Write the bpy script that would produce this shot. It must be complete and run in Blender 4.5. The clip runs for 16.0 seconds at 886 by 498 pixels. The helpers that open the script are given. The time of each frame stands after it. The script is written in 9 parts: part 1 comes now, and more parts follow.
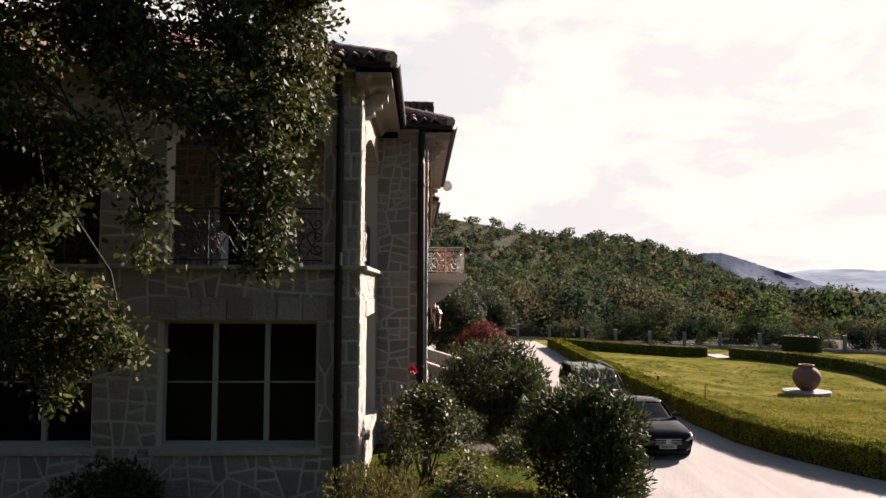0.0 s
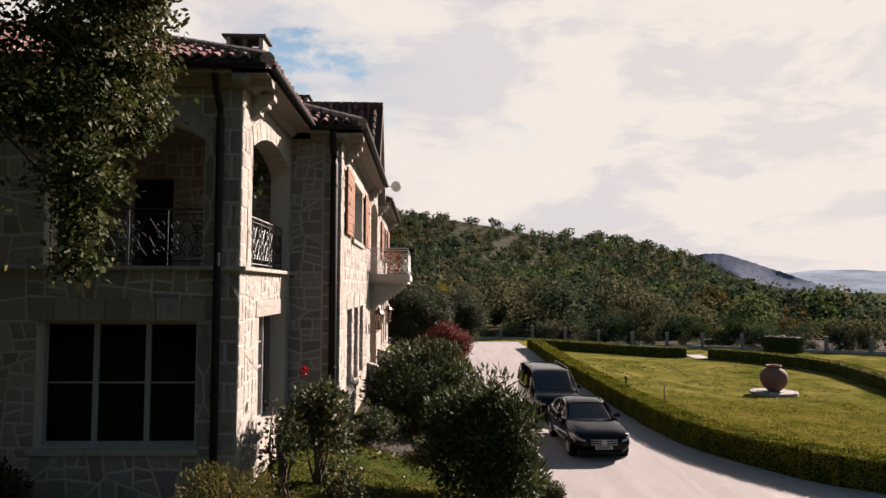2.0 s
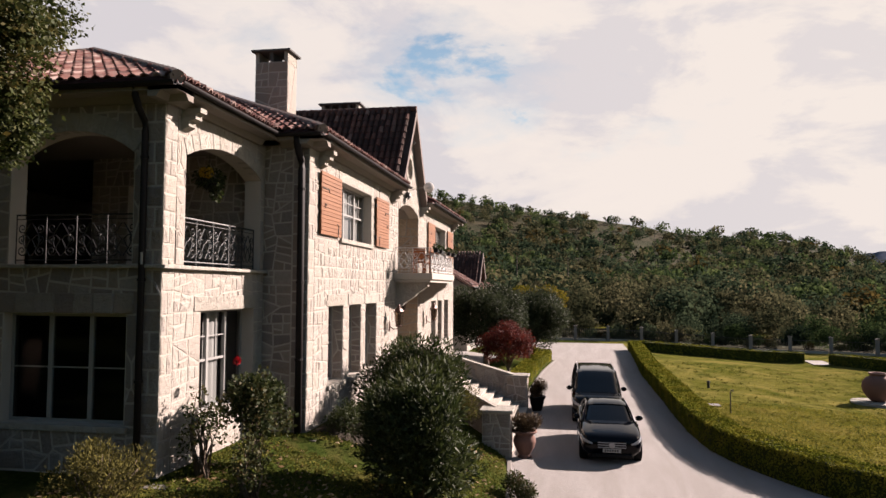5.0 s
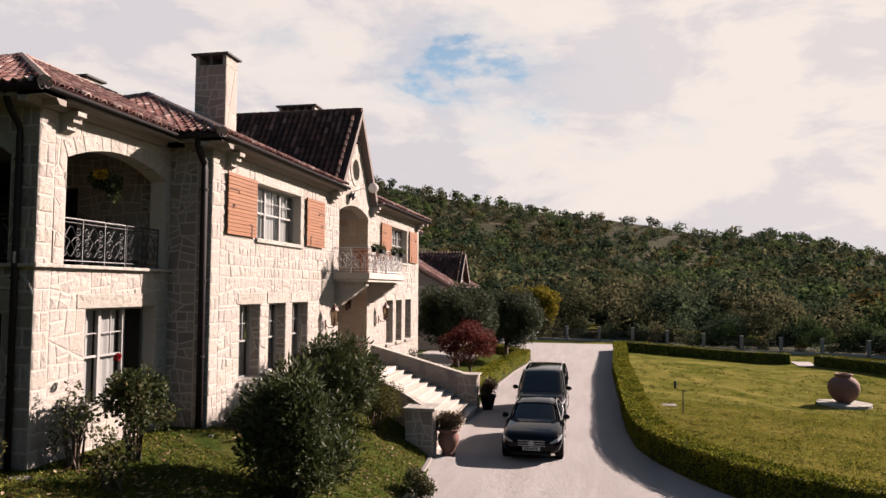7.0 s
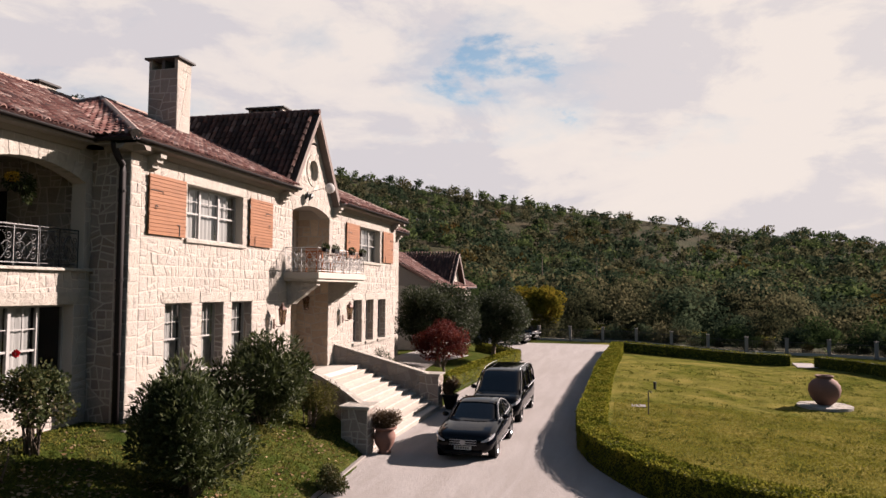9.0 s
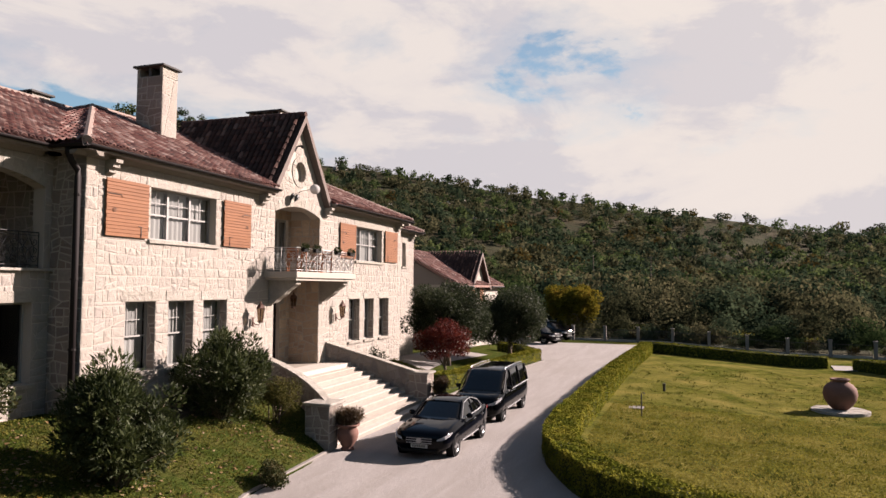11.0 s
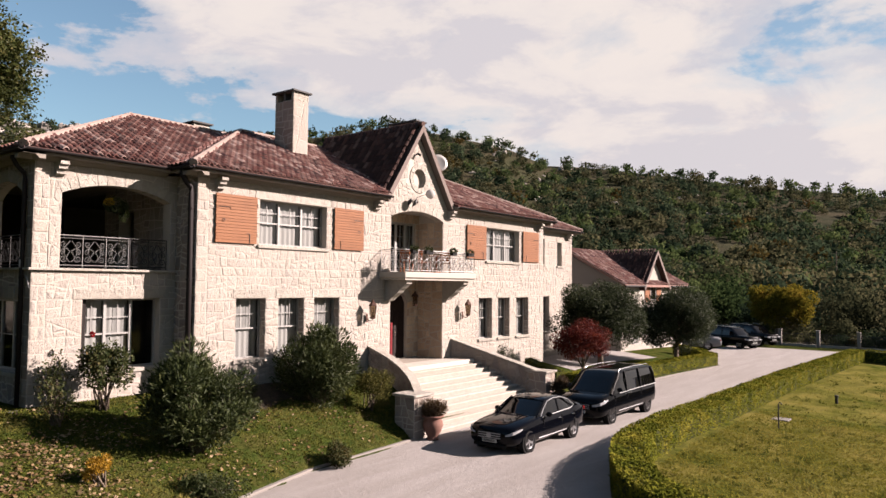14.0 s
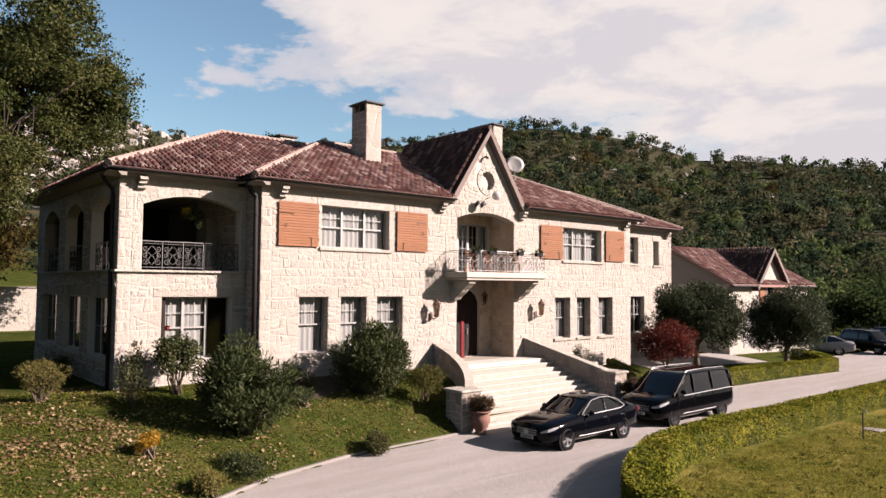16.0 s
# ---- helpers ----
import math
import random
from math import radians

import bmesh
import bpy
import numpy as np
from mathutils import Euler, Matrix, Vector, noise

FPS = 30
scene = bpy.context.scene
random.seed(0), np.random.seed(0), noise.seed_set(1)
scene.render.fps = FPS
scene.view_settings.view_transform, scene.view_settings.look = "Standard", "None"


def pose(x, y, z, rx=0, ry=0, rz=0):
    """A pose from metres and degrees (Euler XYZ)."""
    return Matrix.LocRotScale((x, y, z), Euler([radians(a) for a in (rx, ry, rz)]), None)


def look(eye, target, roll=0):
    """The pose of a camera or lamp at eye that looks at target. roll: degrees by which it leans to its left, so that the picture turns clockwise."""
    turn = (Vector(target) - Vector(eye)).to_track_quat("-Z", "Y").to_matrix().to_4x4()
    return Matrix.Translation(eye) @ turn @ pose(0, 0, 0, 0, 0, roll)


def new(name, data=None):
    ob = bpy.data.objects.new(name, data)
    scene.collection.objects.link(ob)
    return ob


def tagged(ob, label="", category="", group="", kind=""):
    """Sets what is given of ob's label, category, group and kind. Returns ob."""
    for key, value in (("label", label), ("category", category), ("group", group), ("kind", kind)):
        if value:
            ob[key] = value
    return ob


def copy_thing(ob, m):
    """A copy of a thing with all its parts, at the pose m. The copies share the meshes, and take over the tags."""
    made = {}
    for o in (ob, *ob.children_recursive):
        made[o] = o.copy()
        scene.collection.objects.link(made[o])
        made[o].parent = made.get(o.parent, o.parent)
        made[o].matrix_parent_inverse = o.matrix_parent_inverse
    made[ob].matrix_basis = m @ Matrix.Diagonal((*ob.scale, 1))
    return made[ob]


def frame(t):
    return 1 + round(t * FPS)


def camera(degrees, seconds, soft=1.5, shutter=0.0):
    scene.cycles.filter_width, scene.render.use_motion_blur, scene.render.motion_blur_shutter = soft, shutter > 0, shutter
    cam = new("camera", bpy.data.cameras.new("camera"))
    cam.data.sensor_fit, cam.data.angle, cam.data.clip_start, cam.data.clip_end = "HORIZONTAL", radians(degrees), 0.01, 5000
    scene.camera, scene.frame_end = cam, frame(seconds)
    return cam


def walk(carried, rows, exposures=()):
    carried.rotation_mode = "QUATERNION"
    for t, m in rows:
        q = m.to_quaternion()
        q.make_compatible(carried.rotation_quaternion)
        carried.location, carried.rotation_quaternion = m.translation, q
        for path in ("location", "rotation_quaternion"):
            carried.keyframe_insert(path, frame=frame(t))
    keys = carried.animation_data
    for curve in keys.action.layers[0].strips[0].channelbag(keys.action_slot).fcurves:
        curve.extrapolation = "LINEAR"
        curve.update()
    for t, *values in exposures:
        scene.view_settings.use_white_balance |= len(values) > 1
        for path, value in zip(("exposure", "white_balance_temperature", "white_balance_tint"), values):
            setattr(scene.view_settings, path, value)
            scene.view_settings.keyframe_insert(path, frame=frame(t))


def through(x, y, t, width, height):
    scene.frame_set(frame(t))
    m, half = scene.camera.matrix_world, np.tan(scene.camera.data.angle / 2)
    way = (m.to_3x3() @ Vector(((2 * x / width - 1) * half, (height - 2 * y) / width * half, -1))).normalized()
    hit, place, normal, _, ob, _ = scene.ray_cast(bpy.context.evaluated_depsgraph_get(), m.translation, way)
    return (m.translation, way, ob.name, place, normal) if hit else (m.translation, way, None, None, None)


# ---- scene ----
cam = camera(63.9, 16.0)
METRES, EYE, TILT, LEAN, TURN = 23.5, 5.16, 0.0, 0.0, -1.7
ROWS = [
    (0.0, 0.0, 0.0, 0.0, -0.02, 3.08, -0.29),
    (0.5, 0.0166, 0.0, -0.0001, -0.07, 3.11, -0.26),
    (1.0, 0.0367, 0.0003, 0.0002, -0.1, 3.12, -0.27),
    (1.5, 0.0595, 0.0005, 0.0005, -0.1, 3.12, -0.25),
    (2.0, 0.0843, 0.0002, 0.0003, 0.13, 3.13, -0.27),
    (2.5, 0.111, 0.0006, -0.0004, 0.65, 3.13, -0.28),
    (3.0, 0.1401, -0.0004, -0.0011, 2.07, 3.13, -0.24),
    (3.5, 0.1702, -0.0003, -0.0011, 4.82, 3.13, -0.25),
    (6.0, 0.3239, 0.0068, -0.0036, 13.22, 3.18, -0.33),
    (6.5, 0.354, 0.012, -0.0039, 13.18, 3.19, -0.35),
    (7.0, 0.3839, 0.0182, -0.0036, 13.17, 3.2, -0.37),
    (7.5, 0.4142, 0.0239, -0.0038, 13.27, 3.22, -0.37),
    (8.0, 0.4445, 0.0301, -0.0037, 13.96, 3.22, -0.39),
    (8.5, 0.4746, 0.0372, -0.0038, 14.82, 3.22, -0.39),
    (9.0, 0.5048, 0.0448, -0.0043, 15.63, 3.22, -0.38),
    (11.5, 0.6663, 0.0907, -0.0031, 23.21, 3.08, -0.45),
    (12.0, 0.6991, 0.1002, -0.0033, 26.38, 3.06, -0.48),
    (12.5, 0.7312, 0.1137, -0.0035, 29.62, 3.03, -0.49),
    (13.0, 0.7642, 0.1277, -0.0038, 33.04, 3.01, -0.48),
    (13.5, 0.7977, 0.143, -0.0027, 36.42, 2.97, -0.49),
    (14.0, 0.8298, 0.158, -0.0028, 39.37, 2.96, -0.48),
    (14.5, 0.8625, 0.1747, -0.0027, 42.34, 2.95, -0.45),
    (15.0, 0.8945, 0.1919, -0.003, 45.33, 2.94, -0.45),
    (15.5, 0.9255, 0.2112, -0.0031, 48.2, 2.94, -0.47),
    (16.0, 0.9553, 0.2319, -0.0035, 51.06, 2.92, -0.45),
]
walk(cam, [(t, pose(0, 0, EYE, TILT, LEAN, TURN) @ pose(METRES * x, METRES * y, METRES * z, 90 + pitch, roll, yaw)) for t, x, y, z, yaw, pitch, roll in ROWS], [(0.0, 2.40, 6800, 19.0), (1.2, 2.18, 6800, 20.0), (2.5, 2.06, 6800, 20.5), (6.0, 2.08, 6800, 21.5), (9.0, 2.04, 6790, 21.7), (11.5, 2.00, 6770, 21.8), (14.5, 2.09, 6730, 21.9), (16.0, 2.12, 6700, 22.0)])

# ---- world and sun ----
SUN_EL, SUN_AZ = 26.0, 40.5                       # degrees: height, and turn from +x towards +y
to_sun = Vector((math.cos(radians(SUN_EL)) * math.cos(radians(SUN_AZ)), math.cos(radians(SUN_EL)) * math.sin(radians(SUN_AZ)), math.sin(radians(SUN_EL))))


class Net:
    """A short way to write node trees: net("ShaderNodeX", Socket=value or another node's output)."""

    def __init__(self, tree):
        self.tree = tree

    def __call__(self, kind, **sockets):
        node = self.tree.nodes.new(kind)
        for key, value in sockets.items():
            name = key.replace("_", " ")
            index = int(name[1:]) if name[0] == "i" and name[1:].isdigit() else None
            socket = node.inputs[index] if index is not None else node.inputs[name]
            if isinstance(value, bpy.types.NodeSocket):
                self.tree.links.new(value, socket)
            else:
                socket.default_value = value
        return node

    def math(self, op, a, b=0.0, clamp=False):
        node = self("ShaderNodeMath", i0=a, i1=b)
        node.operation, node.use_clamp = op, clamp
        return node.outputs[0]

    def mix(self, fac, a, b):
        node = self.tree.nodes.new("ShaderNodeMix")
        node.data_type = "RGBA"
        for socket, value in ((node.inputs[0], fac), (node.inputs[6], a), (node.inputs[7], b)):
            if isinstance(value, bpy.types.NodeSocket):
                self.tree.links.new(value, socket)
            else:
                socket.default_value = value if isinstance(value, float) else (*value, 1.0)[:4]
        return node.outputs[2]

    def ramp(self, fac, *stops):
        node = self.tree.nodes.new("ShaderNodeValToRGB")
        while len(node.color_ramp.elements) < len(stops):
            node.color_ramp.elements.new(0.5)
        for element, (place, colour) in zip(node.color_ramp.elements, stops):
            element.position = place
            element.color = (colour, colour, colour, 1) if isinstance(colour, (int, float)) else (*colour, 1)
        self.tree.links.new(fac, node.inputs[0])
        return node.outputs[0]

    def noise(self, scale, detail=4.0, rough=0.55, vector=None, warp=0.0):
        node = self("ShaderNodeTexNoise", Scale=scale, Detail=detail, Roughness=rough, Distortion=warp)
        if vector is not None:
            self.tree.links.new(vector, node.inputs["Vector"])
        return node.outputs[0]


world = bpy.data.worlds.new("world")
scene.world = world
world.use_nodes = True
net = Net(world.node_tree)
world.node_tree.nodes.clear()
sky = net("ShaderNodeTexSky")
sky.sky_type, sky.sun_disc, sky.sun_elevation, sky.sun_rotation, sky.dust_density = "NISHITA", False, radians(SUN_EL), radians(90 - SUN_AZ), 1.2
way = net("ShaderNodeTexCoord").outputs["Generated"]
axes = net("ShaderNodeSeparateXYZ", Vector=way).outputs
rise = net.math("MAXIMUM", axes[2], 0.0)
flat = net("ShaderNodeCombineXYZ", X=axes[0], Y=axes[1], Z=net.math("MULTIPLY", net.math("POWER", rise, 0.8), 2.3)).outputs[0]
turned = net("ShaderNodeMapping", Vector=flat, Location=(3.1, 1.7, 0.4)).outputs[0]
billow = net.noise(2.5, 11.0, 0.58, turned, 0.25)
wisp = net.noise(4.6, 8.0, 0.6, turned, 0.3)
toward = net("ShaderNodeVectorMath", i0=way, i1=to_sun)
toward.operation = "DOT_PRODUCT"
near_sun = toward.outputs["Value"]
glow = net.math("POWER", net.math("MAXIMUM", near_sun, 0.0), 3.0)
abeam = net("ShaderNodeVectorMath", i0=way, i1=Vector((0.15, 0.99, 0.0)))
abeam.operation = "DOT_PRODUCT"
cover = net.math("ADD", billow, net.math("MULTIPLY", net.math("MINIMUM", net.math("SUBTRACT", abeam.outputs["Value"], 0.55), 0.12), 0.24))
overhead = net.ramp(rise, (0.40, 0.0), (0.66, 0.30))
cover = net.math("ADD", net.math("SUBTRACT", cover, overhead), net.ramp(abeam.outputs["Value"], (0.70, 0.0), (0.90, 0.09)))
abreast = net("ShaderNodeVectorMath", i0=way, i1=Vector((-1.0, 0.0, 0.0)))
abreast.operation = "DOT_PRODUCT"
west = abreast.outputs["Value"]
lowband = net.math("MULTIPLY", net.ramp(rise, (0.19, 0.12), (0.27, 0.0)), net.ramp(west, (0.25, 0.0), (0.55, 1.0)))
cover = net.math("SUBTRACT", cover, net.math("ADD", lowband, net.ramp(west, (0.86, 0.0), (0.97, 0.10))))
mask = net.ramp(cover, (0.415, 0.0), (0.445, 0.7), (0.52, 1.0))
tone = net.math("ADD", net.math("MULTIPLY", net.ramp(wisp, (0.44, 0.0), (0.52, 0.8), (0.60, 1.0)), 0.85), net.math("MULTIPLY", glow, 0.55))
cloud = net.mix(net.math("MULTIPLY", tone, 1.0, True), (0.82, 0.845, 0.865), (1.08, 1.06, 0.965))
tinted = net("ShaderNodeMix", i0=1.0)
tinted.data_type, tinted.blend_type = "RGBA", "MULTIPLY"
world.node_tree.links.new(sky.outputs[0], tinted.inputs[6])
world.node_tree.links.new(net.mix(net.math("MULTIPLY", glow, 1.6, True), (0.84, 1.03, 0.98), (0.66, 0.61, 0.51)), tinted.inputs[7])
blue = net("ShaderNodeBackground", Color=tinted.outputs[2], Strength=0.039)
white = net("ShaderNodeBackground", Color=cloud, Strength=0.188)
both = net("ShaderNodeMixShader", i0=mask, i1=blue.outputs[0], i2=white.outputs[0])
net("ShaderNodeOutputWorld", Surface=both.outputs[0])

sun = new("sun", bpy.data.lights.new("sun", "SUN"))
sun.data.energy, sun.data.angle, sun.data.color = 5.0, radians(0.6), (1.0, 0.905, 0.82)
sun.matrix_world = look(to_sun * 60, (0, 0, 0))

# ---- materials ----
def material(name):
    m = bpy.data.materials.new(name)
    m.use_nodes = True
    net = Net(m.node_tree)
    m.node_tree.nodes.clear()
    where = net("ShaderNodeNewGeometry").outputs["Position"]
    return m, net, where


def finish(m, net, **sockets):
    bump = sockets.pop("bump", None)
    strength, distance = sockets.pop("relief", (0.5, 0.02))
    shader = net("ShaderNodeBsdfPrincipled", **sockets)
    if bump is not None:
        net.tree.links.new(net("ShaderNodeBump", Height=bump, Strength=strength, Distance=distance).outputs[0], shader.inputs["Normal"])
    net("ShaderNodeOutputMaterial", Surface=shader.outputs[0])
    return m


def plain(name, colour, rough, grain=30.0, vary=0.12, metal=0.0, relief=(0.3, 0.004), coat=0.0):
    """Painted, cast or woven surface: one colour with fine grain and slow blotches."""
    m, net, where = material(name)
    fine, slow = net.noise(grain, 5.0, 0.6, where), net.noise(grain / 14, 3.0, 0.5, where)
    both = net.math("ADD", net.math("MULTIPLY", fine, 0.5), net.math("MULTIPLY", slow, 0.5))
    c = net.mix(both, [v * (1 - vary) for v in colour], [min(v * (1 + vary), 1.0) for v in colour])
    r = net.math("ADD", net.math("MULTIPLY", slow, 0.15), rough - 0.07)
    return finish(m, net, Base_Color=c, Roughness=r, Metallic=metal, Coat_Weight=coat, Specular_IOR_Level=0.12 if rough > 0.55 else 0.4, bump=fine, relief=relief)


def stone(name, colours, grain=9.0, joint=False, stained=1.0):
    """Quarried limestone; every piece takes its own tint."""
    m, net, where = material(name)
    own = net("ShaderNodeObjectInfo").outputs["Random"]
    island = net("ShaderNodeNewGeometry").outputs["Random Per Island"]
    pick = net.math("FRACT", net.math("ADD", net.math("MULTIPLY", own, 7.13), island))
    tint = net.ramp(pick, *[(i / len(colours), c) for i, c in enumerate(colours)])
    rock, fine = net.noise(grain, 6.0, 0.62, where, 0.4), net.noise(grain * 7, 4.0, 0.6, where)
    stain = net.noise(1.1, 5.0, 0.6, where)
    c = net.mix(net.ramp(rock, (0.36, 0.0), (0.68, 0.5 * stained)), tint, (0.16, 0.14, 0.122))
    c = net.mix(net.ramp(stain, (0.50, 0.0), (0.76, 0.28 * stained)), c, (0.144, 0.122, 0.108))
    height = net.math("ADD", net.math("MULTIPLY", rock, 0.8), net.math("MULTIPLY", fine, 0.2))
    return finish(m, net, Base_Color=c, Roughness=0.9, Specular_IOR_Level=0.1, bump=height, relief=(1.0, 0.008 if joint else 0.085 if stained > 0.6 else 0.05))


# one limestone in two tones: pale for sunlit fronts, darker for shaded walls
LIT_STONES = [(0.2217, 0.198, 0.1718), (0.2411, 0.2184, 0.193), (0.2074, 0.1853, 0.1641), (0.2336, 0.2074, 0.1777), (0.2132, 0.1913, 0.1718), (0.2454, 0.2225, 0.1972), (0.2268, 0.2006, 0.1734), (0.237, 0.2132, 0.187)]
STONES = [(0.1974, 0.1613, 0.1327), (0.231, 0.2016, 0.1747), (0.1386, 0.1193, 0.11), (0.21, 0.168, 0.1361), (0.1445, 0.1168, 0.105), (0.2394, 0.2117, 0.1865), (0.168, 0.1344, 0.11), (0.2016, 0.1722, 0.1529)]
M_STONE = stone("darker limestone rubble", STONES)
# tan stone, brightened in colour for the warm bounce light in the porch
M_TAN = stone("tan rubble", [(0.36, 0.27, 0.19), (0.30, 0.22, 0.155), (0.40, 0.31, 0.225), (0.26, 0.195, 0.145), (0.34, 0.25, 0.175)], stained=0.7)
M_LITSTONE = stone("limestone rubble, pale sunlit copy", LIT_STONES, stained=0.5)
M_ROCK = stone("weathered karst rock", [(0.20, 0.18, 0.165), (0.26, 0.24, 0.22), (0.15, 0.135, 0.122)], 0.8)
M_DRESSED = stone("dressed limestone", [(0.239, 0.2223, 0.1906), (0.2167, 0.199, 0.1711), (0.2558, 0.239, 0.2102)], 6.0)
M_MORTAR = plain("lime mortar", (0.278, 0.25, 0.219), 0.95, 40.0, 0.15, relief=(0.6, 0.008))
# tread copy of the travertine, lightened where the low sun falls weakly
M_TREAD = stone("travertine lightened for treads", [(0.324, 0.2925, 0.2565), (0.297, 0.2637, 0.2268), (0.3375, 0.306, 0.2718)], 5.0, True, 0.55)
M_TRAVERTINE = stone("pale travertine", [(0.23, 0.205, 0.176), (0.21, 0.184, 0.156), (0.245, 0.221, 0.193)], 5.0, True)
M_PLASTER = plain("brown loggia plaster", (0.135, 0.112, 0.09), 0.92, 12.0, 0.12)
M_CONCRETE = plain("weathered concrete", (0.135, 0.122, 0.112), 0.92, 16.0, 0.2, relief=(0.6, 0.01))
M_CAPDARK = plain("dark chimney slab", (0.055, 0.053, 0.052), 0.85, 18.0, 0.3)
M_VERGE = plain("brown grey plaster", (0.115, 0.092, 0.083), 0.92, 16.0, 0.25, relief=(0.6, 0.01))
M_SOFFIT = plain("cream plaster soffit", (0.257, 0.235, 0.205), 0.9, 14.0, 0.1)
# soffit plaster darkened to hold the shadow under the eaves
M_EAVESHADE = plain("soffit plaster with shade in its colour", (0.15, 0.132, 0.114), 0.9, 14.0, 0.2)
M_GUTTER = plain("dark brown gutter paint", (0.010, 0.008, 0.008), 0.6, 25.0, 0.3)
M_IRON = plain("black wrought iron", (0.006, 0.0055, 0.0055), 0.5, 60.0, 0.3)
M_SILVER = plain("weathered grey iron paint", (0.13, 0.128, 0.125), 0.42, 60.0, 0.4, 0.4)
# pale copy of the railing iron, for the balcony in full sun
M_LITIRON = plain("railing iron in pale sunlit tone", (0.36, 0.35, 0.34), 0.5, 60.0, 0.3, 0.1)
M_FRAME = plain("white window paint", (0.175, 0.17, 0.162), 0.45, 18.0, 0.06)
# near-black, so that the shade of the rooms lies in the colour
M_ROOMSHADE = plain("room shade black", (0.014, 0.012, 0.011), 0.9, 6.0, 0.3)
# dark green that stands for the shade between the hedge leaves
M_BOXCORE = plain("hedge core with shade in its colour", (0.020, 0.024, 0.004), 0.95, 18.0, 0.4)
M_BARK = plain("grey brown bark", (0.085, 0.066, 0.05), 0.95, 18.0, 0.5, relief=(1.0, 0.03))
M_TWIG = plain("dark twig bark", (0.022, 0.017, 0.013), 0.95, 18.0, 0.4)
M_TERRACOTTA = plain("terracotta", (0.064, 0.031, 0.022), 0.85, 14.0, 0.25, relief=(0.5, 0.01))
M_URN = plain("faded pink terracotta", (0.125, 0.066, 0.052), 0.85, 10.0, 0.3, relief=(0.5, 0.01))
M_COPPER = plain("aged copper", (0.055, 0.024, 0.016), 0.5, 30.0, 0.4, 0.4)
M_RUBBER = plain("tyre rubber", (0.002, 0.002, 0.002), 0.8, 40.0, 0.2)
M_ALLOY = plain("bright wheel alloy", (0.32, 0.32, 0.33), 0.28, 40.0, 0.1, 0.9)
M_BLACKRIM = plain("black wheel alloy", (0.008, 0.008, 0.009), 0.35, 40.0, 0.2, 0.3)
M_CHROME = plain("chrome", (0.78, 0.78, 0.79), 0.12, 50.0, 0.04, 1.0)
M_BRIGHT = plain("bright satin trim", (0.26, 0.26, 0.265), 0.3, 40.0, 0.15, 0.4)
M_HEADLAMP = plain("clear headlight plastic", (0.22, 0.22, 0.23), 0.2, 40.0, 0.3)
M_TRIM = plain("black plastic trim", (0.0025, 0.0025, 0.0028), 0.58, 50.0, 0.2)
M_PLATE = plain("white number plate", (0.25, 0.25, 0.24), 0.4, 30.0, 0.05)
M_INK = plain("black plate print", (0.02, 0.02, 0.02), 0.5)
M_TAIL = plain("red lamp plastic", (0.12, 0.004, 0.004), 0.2, 30.0, 0.1)
M_DOORRED = plain("doorway red", (0.10, 0.003, 0.006), 0.35, 20.0, 0.15)
M_CANE = plain("orange stained wood", (0.22, 0.075, 0.03), 0.6, 22.0, 0.25)


def paint(name, colour):
    m, net, where = material(name)
    fleck, dust = net.noise(400.0, 2.0, 0.5, where), net.noise(2.2, 4.0, 0.6, where)
    c = net.mix(net.math("MULTIPLY", dust, 0.002), colour, (0.30, 0.27, 0.23))
    r = net.math("ADD", net.math("MULTIPLY", dust, 0.05), 0.03)
    return finish(m, net, Base_Color=c, Roughness=r, Metallic=0.0, Specular_IOR_Level=0.13, bump=fleck, relief=(0.02, 0.0005))


M_BLACKCAR = paint("black car lacquer", (0.0008, 0.0009, 0.0013))
M_NAVYCAR = paint("blue black car lacquer", (0.0008, 0.001, 0.002))
M_SILVERCAR = paint("silver car lacquer", (0.11, 0.112, 0.12))


def glass(name, tint, rough, see, index=1.5):
    """Thin pane: mirror-like towards grazing angles, clear or dark straight on."""
    m, net, where = material(name)
    wave = net.noise(1.7, 2.0, 0.5, where)
    bump = net("ShaderNodeBump", Height=wave, Strength=0.08, Distance=0.02).outputs[0]
    gloss = net("ShaderNodeBsdfGlossy", Color=(1, 1, 1, 1), Roughness=rough, Normal=bump)
    clear = net("ShaderNodeBsdfTransparent", Color=(*tint, 1))
    body = net("ShaderNodeBsdfDiffuse", Color=(0.001, 0.001, 0.0013, 1))
    inner = net("ShaderNodeMixShader", i0=see, i1=body.outputs[0], i2=clear.outputs[0])
    facing = net("ShaderNodeFresnel", IOR=index, Normal=bump).outputs[0]
    net("ShaderNodeOutputMaterial", Surface=net("ShaderNodeMixShader", i0=facing, i1=inner.outputs[0], i2=gloss.outputs[0]).outputs[0])
    return m


M_PANE = glass("window glass", (0.86, 0.88, 0.87), 0.02, 0.95)
M_CARGLASS = glass("tinted car glass", (0.03, 0.032, 0.036), 0.02, 0.08, 1.5)
# window glass dimmed to stand for dark tree reflections on the south side
M_DARKPANE = glass("window glass, dimmed copy", (0.5, 0.52, 0.52), 0.02, 0.9, 1.22)
M_LAMPGLASS = glass("smoky lantern glass", (0.5, 0.42, 0.34), 0.35, 0.85, 1.25)


